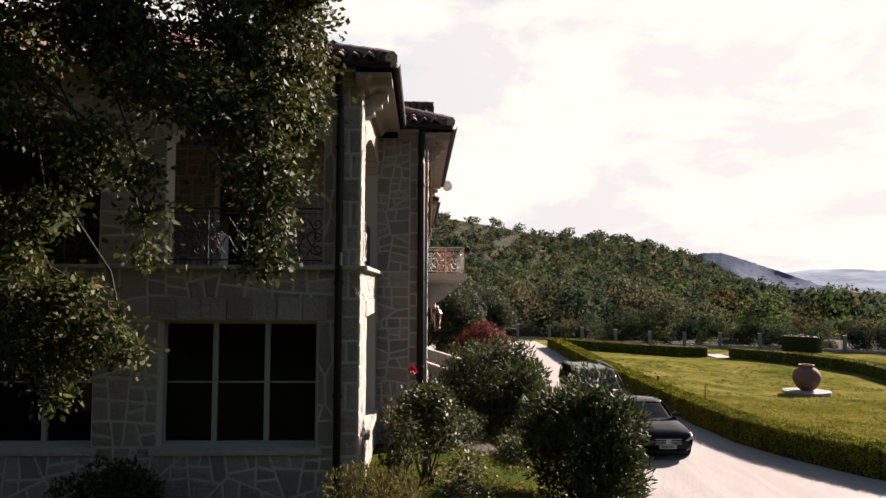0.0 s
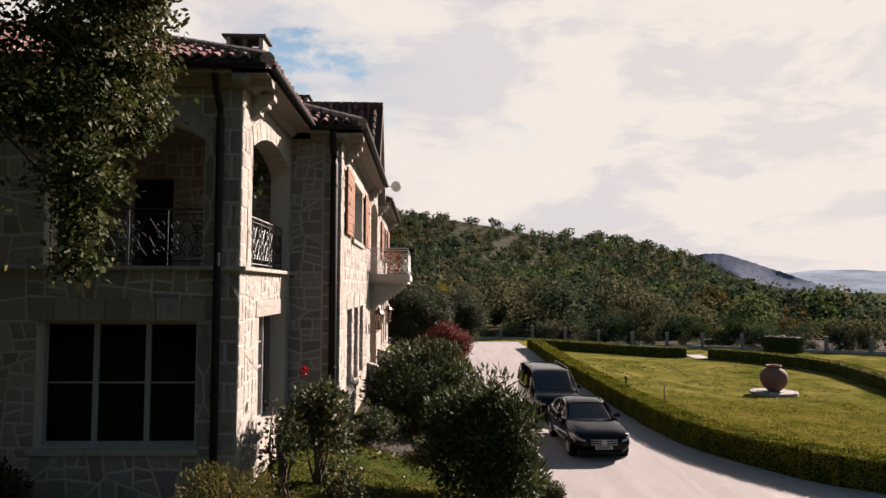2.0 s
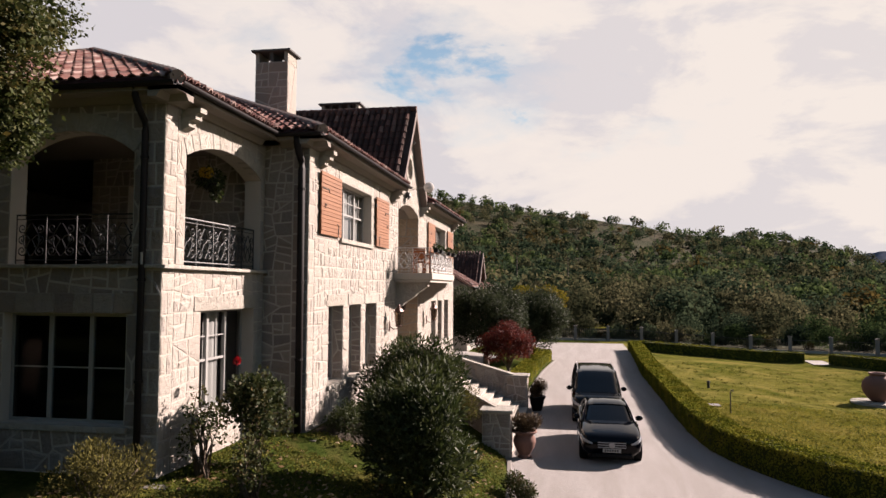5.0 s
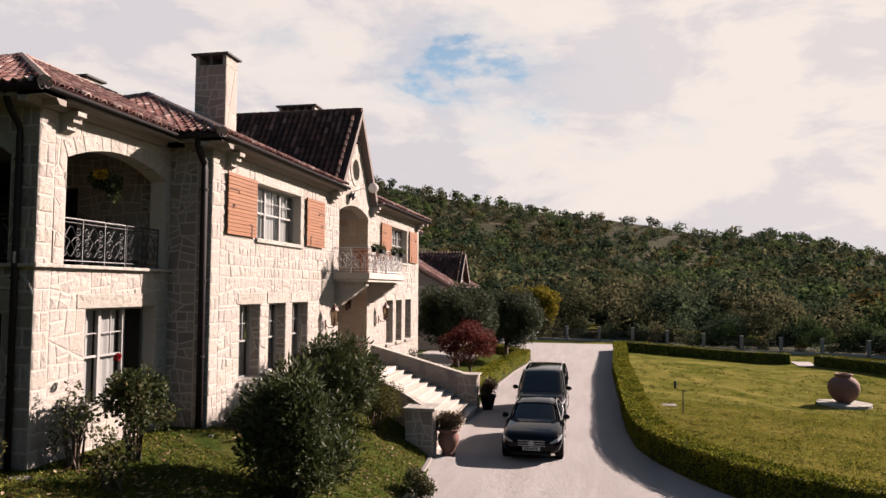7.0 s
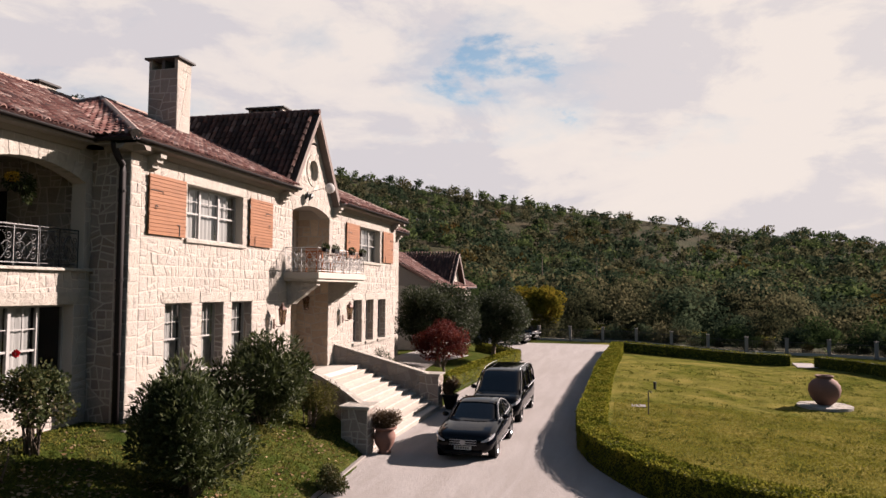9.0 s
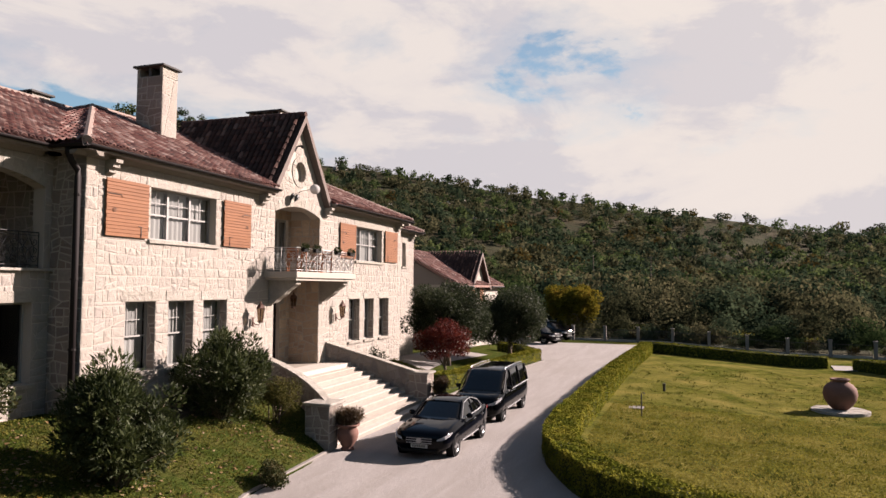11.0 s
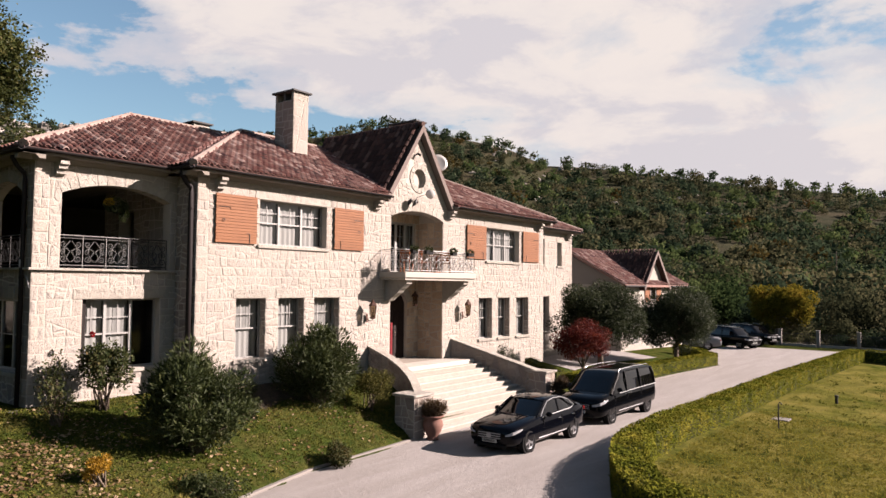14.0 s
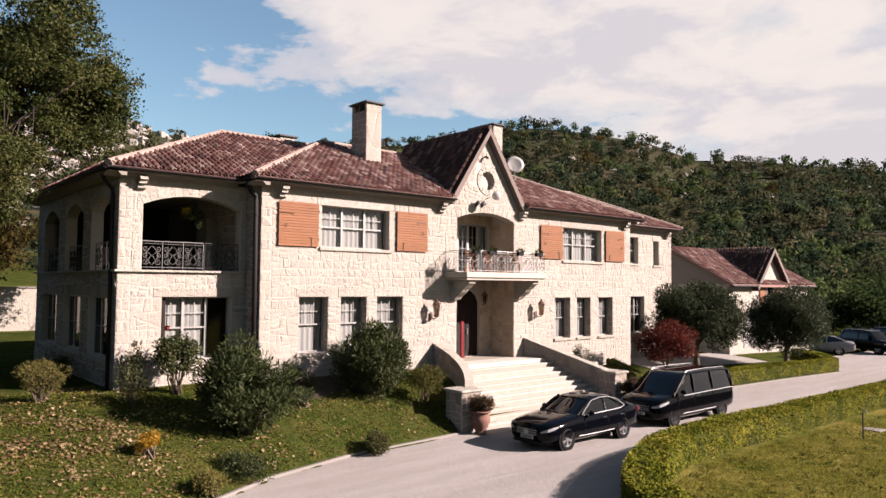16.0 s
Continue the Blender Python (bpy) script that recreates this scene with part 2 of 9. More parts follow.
def cloth():
    m, net, where = material("white net curtain")
    weave = net.noise(90.0, 3.0, 0.6, where)
    c = net.mix(weave, (0.24, 0.236, 0.228), (0.33, 0.325, 0.316))
    a = net("ShaderNodeBsdfDiffuse", Color=c)
    b = net("ShaderNodeBsdfTranslucent", Color=c)
    net("ShaderNodeOutputMaterial", Surface=net("ShaderNodeMixShader", i0=0.35, i1=a.outputs[0], i2=b.outputs[0]).outputs[0])
    return m


M_CURTAIN = cloth()


def opal():
    m, net, where = material("frosted white globe")
    fog = net.noise(12.0, 2.0, 0.5, where)
    c = net.mix(fog, (0.40, 0.385, 0.375), (0.47, 0.455, 0.44))
    a, b = net("ShaderNodeBsdfDiffuse", Color=c), net("ShaderNodeBsdfTranslucent", Color=c)
    net("ShaderNodeOutputMaterial", Surface=net("ShaderNodeMixShader", i0=0.5, i1=a.outputs[0], i2=b.outputs[0]).outputs[0])
    return m


M_OPAL = opal()


def wood(name, dark, light, along="Z"):
    m, net, where = material(name)
    own = net("ShaderNodeObjectInfo").outputs["Random"]
    stretch = net("ShaderNodeMapping", Vector=where, Scale=(40, 3.0, 40)).outputs[0]
    grain, slow = net.noise(1.0, 6.0, 0.65, stretch, 0.6), net.noise(2.0, 3.0, 0.5, where)
    c = net.mix(net.math("ADD", net.math("MULTIPLY", grain, 0.7), net.math("MULTIPLY", own, 0.3)), dark, light)
    c = net.mix(net.ramp(slow, (0.5, 0.0), (0.8, 0.3)), c, [v * 0.6 for v in dark])
    return finish(m, net, Base_Color=c, Roughness=0.6, Specular_IOR_Level=0.15, bump=grain, relief=(0.5, 0.006))


M_SHUTTER = wood("stained shutter wood", (0.10, 0.039, 0.017), (0.175, 0.074, 0.033))
# near-black leaf colour stands for the dark of the open doorway
M_DOOR = wood("door wood in doorway shade", (0.004, 0.002, 0.002), (0.012, 0.006, 0.005))


def tile():
    m, net, where = material("weathered clay tile")
    own = net("ShaderNodeObjectInfo").outputs["Random"]
    island = net("ShaderNodeNewGeometry").outputs["Random Per Island"]
    pick = net.math("FRACT", net.math("ADD", net.math("MULTIPLY", own, 5.7), island))
    tint = net.ramp(pick, (0.0, (0.074, 0.029, 0.025)), (0.22, (0.112, 0.047, 0.039)), (0.45, (0.20, 0.118, 0.100)), (0.62, (0.036, 0.017, 0.017)), (0.8, (0.128, 0.056, 0.047)), (1.0, (0.34, 0.255, 0.225)))
    lichen, fine = net.noise(3.4, 6.0, 0.7, where), net.noise(45.0, 4.0, 0.6, where)
    c = net.mix(net.ramp(lichen, (0.5, 0.0), (0.68, 0.5)), tint, (0.165, 0.145, 0.13))
    c = net.mix(net.math("MULTIPLY", fine, 0.4), c, (0.05, 0.025, 0.022))
    return finish(m, net, Base_Color=c, Roughness=0.85, Specular_IOR_Level=0.1, bump=fine, relief=(0.5, 0.008))


M_TILE = tile()
M_RIDGE = plain("pale ridge tile mortar", (0.175, 0.135, 0.117), 0.9, 12.0, 0.2)


# darker copy of the clay tile, made for the gable slope in shade
def dark_tile():
    m, net, where = material("clay tile, darker shaded copy")
    island = net("ShaderNodeNewGeometry").outputs["Random Per Island"]
    tint = net.ramp(island, (0.0, (0.022, 0.013, 0.012)), (0.6, (0.055, 0.030, 0.025)), (0.85, (0.09, 0.045, 0.036)), (1.0, (0.15, 0.10, 0.085)))
    fine = net.noise(30.0, 5.0, 0.6, where)
    return finish(m, net, Base_Color=net.mix(net.math("MULTIPLY", fine, 0.5), tint, (0.05, 0.035, 0.032)), Roughness=0.85, Specular_IOR_Level=0.1, bump=fine, relief=(0.5, 0.01))


M_DARKTILE = dark_tile()


def lawn(name, greens, dry):
    m, net, where = material(name)
    fine, mid, slow = net.noise(38.0, 5.0, 0.7, where), net.noise(5.0, 5.0, 0.65, where), net.noise(0.32, 5.0, 0.6, where, 0.6)
    clump = net.noise(1.3, 6.0, 0.7, where, 0.8)
    c = net.mix(net.ramp(mid, (0.35, 0.0), (0.65, 1.0)), greens[0], greens[1])
    c = net.mix(net.ramp(clump, (0.40, 0.85), (0.54, 0.0)), c, (0.016, 0.027, 0.006))
    c = net.mix(net.ramp(clump, (0.56, 0.0), (0.72, 0.7)), c, (0.085, 0.062, 0.022))
    c = net.mix(net.ramp(slow, (0.4, 0.0), (0.66, 1.0)), c, dry)
    c = net.mix(net.ramp(fine, (0.35, 0.55), (0.58, 0.0)), c, (0.016, 0.019, 0.003))
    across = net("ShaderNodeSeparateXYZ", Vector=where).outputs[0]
    deep_green = net.mix(net.ramp(mid, (0.38, 0.0), (0.62, 1.0)), (0.017, 0.027, 0.006), (0.034, 0.045, 0.010))
    deep_green = net.mix(net.ramp(clump, (0.46, 0.0), (0.66, 0.85)), deep_green, (0.062, 0.054, 0.018))
    deep_green = net.mix(net.ramp(fine, (0.35, 0.5), (0.58, 0.0)), deep_green, (0.010, 0.012, 0.003))
    c = net.mix(net.ramp(net.math("DIVIDE", across, 20.0, True), (0.40, 0.0), (0.50, 1.0)), deep_green, c)
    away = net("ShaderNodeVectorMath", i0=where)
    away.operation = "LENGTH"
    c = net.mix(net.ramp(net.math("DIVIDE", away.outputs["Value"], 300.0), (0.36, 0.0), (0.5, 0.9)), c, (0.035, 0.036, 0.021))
    height = net.math("ADD", fine, net.math("MULTIPLY", mid, 0.7))
    return finish(m, net, Base_Color=c, Roughness=0.95, Specular_IOR_Level=0.0, bump=height, relief=(0.8, 0.03))


M_GRASS = lawn("lawn", [(0.049, 0.055, 0.011), (0.092, 0.089, 0.018)], (0.138, 0.115, 0.034))


def earth():
    m, net, where = material("dark earth with shade in its colour")
    fine, mid = net.noise(60.0, 6.0, 0.7, where), net.noise(4.0, 5.0, 0.65, where)
    c = net.mix(net.ramp(mid, (0.38, 0.0), (0.62, 1.0)), (0.016, 0.013, 0.010), (0.034, 0.027, 0.020))
    c = net.mix(net.ramp(fine, (0.55, 0.0), (0.70, 0.6)), c, (0.06, 0.045, 0.03))
    return finish(m, net, Base_Color=c, Roughness=0.95, Specular_IOR_Level=0.1, bump=fine, relief=(0.8, 0.03))


M_EARTH = earth()


def gravel():
    m, net, where = material("pale compacted gravel")
    grit, mid = net.noise(70.0, 6.0, 0.8, where), net.noise(7.0, 5.0, 0.6, where)
    tracks = net.noise(1.0, 5.0, 0.6, net("ShaderNodeMapping", Vector=where, Scale=(1.6, 0.22, 1.0)).outputs[0], 0.5)
    c = net.mix(net.ramp(grit, (0.32, 0.0), (0.7, 1.0)), (0.118, 0.108, 0.102), (0.285, 0.264, 0.251))
    c = net.mix(net.ramp(tracks, (0.40, 0.0), (0.62, 0.6)), c, (0.158, 0.142, 0.131))
    c = net.mix(net.ramp(mid, (0.56, 0.0), (0.75, 0.35)), c, (0.135, 0.119, 0.107))
    height = net.math("ADD", net.math("MULTIPLY", grit, 0.4), mid)
    return finish(m, net, Base_Color=c, Roughness=0.95, Specular_IOR_Level=0.1, bump=height, relief=(0.7, 0.025))


M_GRAVEL = gravel()


def foliage(name, colours, through=0.35, gloss=0.25, rough=0.5, patch=0.9, by_patch=0.35, spread=0.14):
    """Leaves: each one takes its own tint; light passes partly through."""
    m, net, where = material(name)
    island = net("ShaderNodeNewGeometry").outputs["Random Per Island"]
    clump = net.noise(patch, 3.0, 0.6, where)
    pick = net.math("ADD", net.math("MULTIPLY", island, 1.0 - by_patch), net.math("MULTIPLY", net.ramp(clump, (0.5 - spread, 0.0), (0.5 + spread, 1.0)), by_patch), True)
    c = net.ramp(pick, *[(i / (len(colours) - 1), v) for i, v in enumerate(colours)])
    a = net("ShaderNodeBsdfPrincipled", Base_Color=c, Roughness=rough, Specular_IOR_Level=gloss)
    b = net("ShaderNodeBsdfTranslucent", Color=c)
    net("ShaderNodeOutputMaterial", Surface=net("ShaderNodeMixShader", i0=through, i1=a.outputs[0], i2=b.outputs[0]).outputs[0])
    return m


M_OAK = foliage("oak leaves", [(0.008262, 0.01423, 0.003672), (0.01836, 0.0257, 0.006426), (0.03305, 0.03947, 0.0101), (0.04223, 0.04406, 0.01469), (0.06885, 0.05141, 0.01377)], 0.24, 0.07, 0.55)
M_OLEANDER = foliage("oleander leaves", [(0.008, 0.0135, 0.004), (0.017, 0.024, 0.007), (0.030, 0.038, 0.012), (0.052, 0.057, 0.021)], 0.28, 0.12, 0.6)
M_ROSE = foliage("rose leaves", [(0.0102, 0.0173, 0.00612), (0.0229, 0.0306, 0.0102), (0.0408, 0.0433, 0.0153), (0.0714, 0.0459, 0.0179)], 0.25, 0.08, 0.55)
M_SHRUBBY = foliage("dull olive shrub leaves", [(0.016, 0.019, 0.006), (0.033, 0.035, 0.010), (0.058, 0.055, 0.017), (0.088, 0.072, 0.024)], 0.2, 0.0, 0.7)
M_MAPLE = foliage("red maple leaves", [(0.018, 0.004, 0.004), (0.04, 0.007, 0.006), (0.072, 0.013, 0.008), (0.10, 0.026, 0.012)], 0.4, 0.08, 0.6)
M_OLIVE = foliage("olive leaves", [(0.008, 0.012, 0.005), (0.016, 0.022, 0.010), (0.027, 0.033, 0.017), (0.044, 0.050, 0.029)], 0.35, 0.05, 0.55)
M_BOX = foliage("clipped box leaves", [(0.03468, 0.04403, 0.006182), (0.06936, 0.07504, 0.009272), (0.1102, 0.1051, 0.01442), (0.151, 0.1301, 0.02061)], 0.09, 0.0, 0.7, 1.3, 0.72)
M_WOODS = foliage("dark oak scrub leaves", [(0.007352, 0.01332, 0.008166), (0.01562, 0.02472, 0.014), (0.02756, 0.03996, 0.02217), (0.04412, 0.05707, 0.03149)], 0.38, 0.0, 0.8, 0.16, 0.82, 0.10)
M_WOODS_GREEN = foliage("fresh green scrub leaves", [(0.01287, 0.022, 0.008114), (0.02667, 0.04113, 0.01506), (0.04596, 0.06312, 0.02318), (0.06895, 0.08416, 0.03246)], 0.38, 0.0, 0.8, 0.16, 0.82, 0.10)
M_WOODS_OLIVE = foliage("dull olive scrub leaves", [(0.01216, 0.01452, 0.007483), (0.02838, 0.03112, 0.01621), (0.05069, 0.05083, 0.02619), (0.08314, 0.07469, 0.03992)], 0.38, 0.0, 0.8, 0.16, 0.82, 0.10)
M_AUTUMN = foliage("yellow brown leaves", [(0.0144, 0.01275, 0.0045), (0.03, 0.02359, 0.00825), (0.0492, 0.0357, 0.01125), (0.0408, 0.02167, 0.0105)], 0.45, 0.0, 0.7, 0.3, 0.5)
M_GOLDTREE = foliage("golden oak leaves", [(0.035, 0.034, 0.006), (0.07, 0.062, 0.009), (0.11, 0.088, 0.012), (0.13, 0.08, 0.014)], 0.35, 0.0, 0.7, 0.5, 0.6)
M_LAVENDER = foliage("dry lavender stems", [(0.0255, 0.0255, 0.0102), (0.051, 0.0459, 0.0179), (0.0867, 0.0760, 0.0220), (0.120, 0.100, 0.0300)], 0.2, 0.0)
M_DRYPLANT = foliage("brown dry plant", [(0.016, 0.010, 0.006), (0.032, 0.020, 0.011), (0.052, 0.034, 0.018), (0.075, 0.052, 0.03)], 0.25, 0.1)
M_MARIGOLD = foliage("golden shrub leaves", [(0.132, 0.066, 0.006), (0.21, 0.114, 0.009), (0.264, 0.15, 0.018)], 0.4, 0.2)
M_FALLEN = foliage("fallen oak leaves", [(0.0656, 0.03444, 0.0164), (0.1148, 0.0697, 0.03444), (0.1722, 0.1189, 0.0656), (0.2296, 0.1763, 0.1066)], 0.2, 0.1)
M_BLADE = foliage("grass blades", [(0.0649, 0.06726, 0.00944), (0.09912, 0.09204, 0.01416), (0.1322, 0.1156, 0.02124), (0.177, 0.1392, 0.03776)], 0.45, 0.0, 0.7, 0.4, 0.6)
M_DEEPBLADE = foliage("darker green grass blades", [(0.027, 0.0375, 0.0072), (0.0486, 0.0575, 0.0108), (0.0783, 0.075, 0.0168), (0.1188, 0.0925, 0.0288)], 0.3, 0.0, 0.7, 0.6, 0.6)
M_PETAL = foliage("red rose petals", [(0.18, 0.0048, 0.0072), (0.27, 0.009, 0.012)], 0.3, 0.2)
M_YELLOW = foliage("yellow petals", [(0.33, 0.192, 0.012), (0.39, 0.252, 0.024)], 0.3, 0.2)


def hillside():
    m, net, where = material("dry scrub hillside")
    mid, slow, fine = net.noise(0.06, 6.0, 0.65, where), net.noise(0.012, 5.0, 0.6, where), net.noise(0.6, 5.0, 0.7, where)
    c = net.mix(net.ramp(mid, (0.38, 0.0), (0.62, 1.0)), (0.019, 0.021, 0.011), (0.044, 0.036, 0.022))
    c = net.mix(net.ramp(slow, (0.45, 0.0), (0.6, 0.6)), c, (0.026, 0.030, 0.015))
    c = net.mix(net.ramp(fine, (0.60, 0.0), (0.78, 0.4)), c, (0.055, 0.044, 0.034))
    return finish(m, net, Base_Color=c, Roughness=0.98, Specular_IOR_Level=0.02, bump=fine, relief=(1.0, 0.6))


M_HILL = hillside()


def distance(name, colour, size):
    """Far woods and slopes, matt, mottled at the scale of trees and of hollows; haze is in the colour."""
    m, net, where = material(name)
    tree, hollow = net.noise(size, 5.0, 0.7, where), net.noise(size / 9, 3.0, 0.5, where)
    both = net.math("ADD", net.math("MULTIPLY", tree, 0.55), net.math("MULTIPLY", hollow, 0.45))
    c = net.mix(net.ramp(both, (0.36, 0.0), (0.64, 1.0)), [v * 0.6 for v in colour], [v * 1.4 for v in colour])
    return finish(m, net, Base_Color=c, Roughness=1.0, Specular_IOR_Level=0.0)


# blue-grey base colours stand in for the haze of the distance
M_NEXTRIDGE = distance("wooded ridge in haze colour", (0.070, 0.080, 0.105), 0.06)
M_FARHILL = distance("far mountain in haze colour", (0.16, 0.19, 0.23), 0.006)

# ---- building helpers ----
def lerp_table(table, t):
    """The value at t of rows (t, value), straight between them."""
    for (a, va), (b, vb) in zip(table, table[1:]):
        if t <= b:
            return va + (vb - va) * max(0.0, min(1.0, (t - a) / (b - a)))
    return table[-1][1]


def mesh_from(name, verts, faces, mat, parent=None, smooth=False, label=""):
    data = bpy.data.meshes.new(name)
    data.from_pydata([tuple(v) for v in verts], [], [tuple(f) for f in faces])
    data.materials.append(mat)
    if smooth:
        data.polygons.foreach_set("use_smooth", [True] * len(data.polygons))
    ob = new(name, data)
    if parent is not None:
        ob.parent = parent
    return tagged(ob, label)


def mesh_quads(name, verts, mat, parent=None, label=""):
    """Many loose four-cornered pieces: verts is an array (n, 4, 3)."""
    n = len(verts)
    data = bpy.data.meshes.new(name)
    data.vertices.add(n * 4)
    data.vertices.foreach_set("co", np.asarray(verts, dtype=np.float32).ravel())
    data.loops.add(n * 4)
    data.loops.foreach_set("vertex_index", np.arange(n * 4, dtype=np.int32))
    data.polygons.add(n)
    data.polygons.foreach_set("loop_start", np.arange(0, n * 4, 4, dtype=np.int32))
    data.update(calc_edges=True)
    data.materials.append(mat)
    ob = new(name, data)
    if parent is not None:
        ob.parent = parent
    return tagged(ob, label)


def part(name, bm, mat, parent, label="", smooth=False):
    data = bpy.data.meshes.new(name)
    if smooth:
        for f in bm.faces:
            f.smooth = True
    bm.to_mesh(data)
    bm.free()
    data.materials.append(mat)
    ob = new(name, data)
    if parent is not None:
        ob.parent = parent
    return tagged(ob, label)


def thing(name, place, label, category, group="", kind="", turn=0.0):
    ob = new(name)
    ob.empty_display_size = 0.2
    ob.matrix_world = pose(*place, 0, 0, turn)
    return tagged(ob, label, category, group, kind)


def add_box(bm, x0, x1, y0, y1, z0, z1, bevel=0.0):
    made = bmesh.ops.create_cube(bm, size=1.0, matrix=Matrix.Translation(((x0 + x1) / 2, (y0 + y1) / 2, (z0 + z1) / 2)) @ Matrix.Diagonal((abs(x1 - x0), abs(y1 - y0), abs(z1 - z0), 1)))
    if bevel:
        edges = list({e for v in made["verts"] for e in v.link_edges})
        bmesh.ops.bevel(bm, geom=edges, offset=bevel, segments=1, affect="EDGES", profile=0.6)


def box(x0, x1, y0, y1, z0, z1, bevel=0.0):
    bm = bmesh.new()
    add_box(bm, x0, x1, y0, y1, z0, z1, bevel)
    return bm


def add_tube(bm, points, radii, sides=6, closed_ends=True):
    """A round bar along points; radii is one number or one for each point."""
    pts = [Vector(p) for p in points]
    rings, up = [], Vector((0.013, 0.02, 1)).normalized()
    for i, p in enumerate(pts):
        d = (pts[min(i + 1, len(pts) - 1)] - pts[max(i - 1, 0)])
        d = d.normalized() if d.length > 1e-9 else Vector((0, 0, 1))
        side = d.cross(up if abs(d.dot(up)) < 0.95 else Vector((1, 0, 0.03))).normalized()
        other = side.cross(d)
        r = radii[i] if isinstance(radii, (list, tuple)) else radii
        rings.append([bm.verts.new(p + (side * math.cos(a) + other * math.sin(a)) * r) for a in (2 * math.pi * k / sides for k in range(sides))])
    for a, b in zip(rings, rings[1:]):
        for k in range(sides):
            bm.faces.new((a[k], a[(k + 1) % sides], b[(k + 1) % sides], b[k]))
    if closed_ends:
        bm.faces.new(rings[0][::-1])
        bm.faces.new(rings[-1])


def add_lathe(bm, profile, centre=(0, 0, 0), sides=20):
    """A turned form: profile is rows (radius, height)."""
    rings = []
    for r, z in profile:
        rings.append([bm.verts.new((centre[0] + r * math.cos(2 * math.pi * k / sides), centre[1] + r * math.sin(2 * math.pi * k / sides), centre[2] + z)) for k in range(sides)])
    for a, b in zip(rings, rings[1:]):
        for k in range(sides):
            bm.faces.new((a[k], a[(k + 1) % sides], b[(k + 1) % sides], b[k]))
    bm.faces.new(rings[0][::-1])
    bm.faces.new(rings[-1])


def add_prism(bm, poly, lift):
    """A solid from a flat polygon (3D points) and the vector through which it is drawn out."""
    lift = Vector(lift)
    low = [bm.verts.new(p) for p in poly]
    high = [bm.verts.new(Vector(p) + lift) for p in poly]
    n = len(poly)
    bm.faces.new(low[::-1])
    bm.faces.new(high)
    for k in range(n):
        bm.faces.new((low[k], low[(k + 1) % n], high[(k + 1) % n], high[k]))


# ---- the lie of the land ----
FACADE, WING_X, SOUTH_Y, STEP_Y, NORTH_Y, REAR_X = 0.12, -1.0, 11.55, 15.85, 37.35, -2.1
KERB = [(-40, 30.0), (0, 15.0), (5, 11.2), (8, 9.0), (10, 7.6), (11.5, 6.6), (13.5, 5.55), (16.6, 4.75), (19.0, 4.62), (21.2, 4.45), (30.5, 4.4), (34.0, 4.15), (45.0, 4.6), (52.0, 5.2), (56.0, 3.0), (60, 0.5), (90, 0.5)]
HEDGE_OUT = [(-40, 60.0), (0, 27.0), (13, 22.0), (15, 18.6), (16.5, 16.0), (17.3, 14.7), (18.0, 13.42), (18.6, 12.64), (19.4, 12.07), (20.3, 11.62), (21.2, 11.21), (22.2, 10.82), (24.0, 10.43), (27.0, 10.25), (45.0, 10.4), (59.0, 11.0), (90, 11.5)]
BASE = [(0, 1.2), (8, 1.6), (11.5, 1.72), (22.0, 1.72), (29.0, 1.45), (34.0, 1.1), (38.0, 0.95), (46.0, 0.75), (60.0, 0.5), (75.0, 0.3)]


def smooth01(t):
    t = max(0.0, min(1.0, t))
    return t * t * (3 - 2 * t)


def drive_z(y):
    return lerp_table([(-60, 0.0), (22, 0.0), (31, -0.07), (60, -0.12), (80, -0.18), (200, -1.0)], y)


def land_z(x, y):
    k, z = lerp_table(KERB, y), drive_z(y)
    if x < k:
        wall = (-0.4 if y < 15.4 else 0.55) if y < 36 else -1.6
        rise = max(0.0, min(1.0, (k - x) / max(k - wall, 1.0)))
        fade = 1.0 if y < 60 else max(0.0, 1 - (y - 60) / 18)
        z += (lerp_table(BASE, y) - z) * rise ** 0.8 * fade
        if x < -34.2:
            z += (3.0 + 0.07 * (-34.2 - x)) * max(0.0, min(1.0, 1 - (y - 34) / 30))
    else:
        h = lerp_table(HEDGE_OUT, y)
        if x < h:
            z -= 0.08
        if x > h:
            z -= 0.055 * min(x - h, 11.0) * smooth01((y - 5) / 15)
    return z


LANE = 0.02
xs = np.concatenate([np.linspace(-900, -70, 14), np.linspace(-60, -34.3, 10), np.linspace(-34.1, -16, 8), np.linspace(-14, 34, 97), np.linspace(37, 80, 14), np.linspace(100, 1200, 12)])
ys = np.concatenate([np.linspace(-900, -60, 9), np.linspace(-45, 0, 12), np.linspace(1, 80, 120), np.linspace(84, 140, 12), np.linspace(180, 1500, 10)])
verts = [(x, y, land_z(x, y)) for y in ys for x in xs]
w = len(xs)
faces = [(j * w + i, j * w + i + 1, (j + 1) * w + i + 1, (j + 1) * w + i) for j in range(len(ys) - 1) for i in range(w - 1)]
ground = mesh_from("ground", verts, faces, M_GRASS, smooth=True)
tagged(ground, "sloping lawn with dry patches and fallen leaves", "lawn", kind="structure")


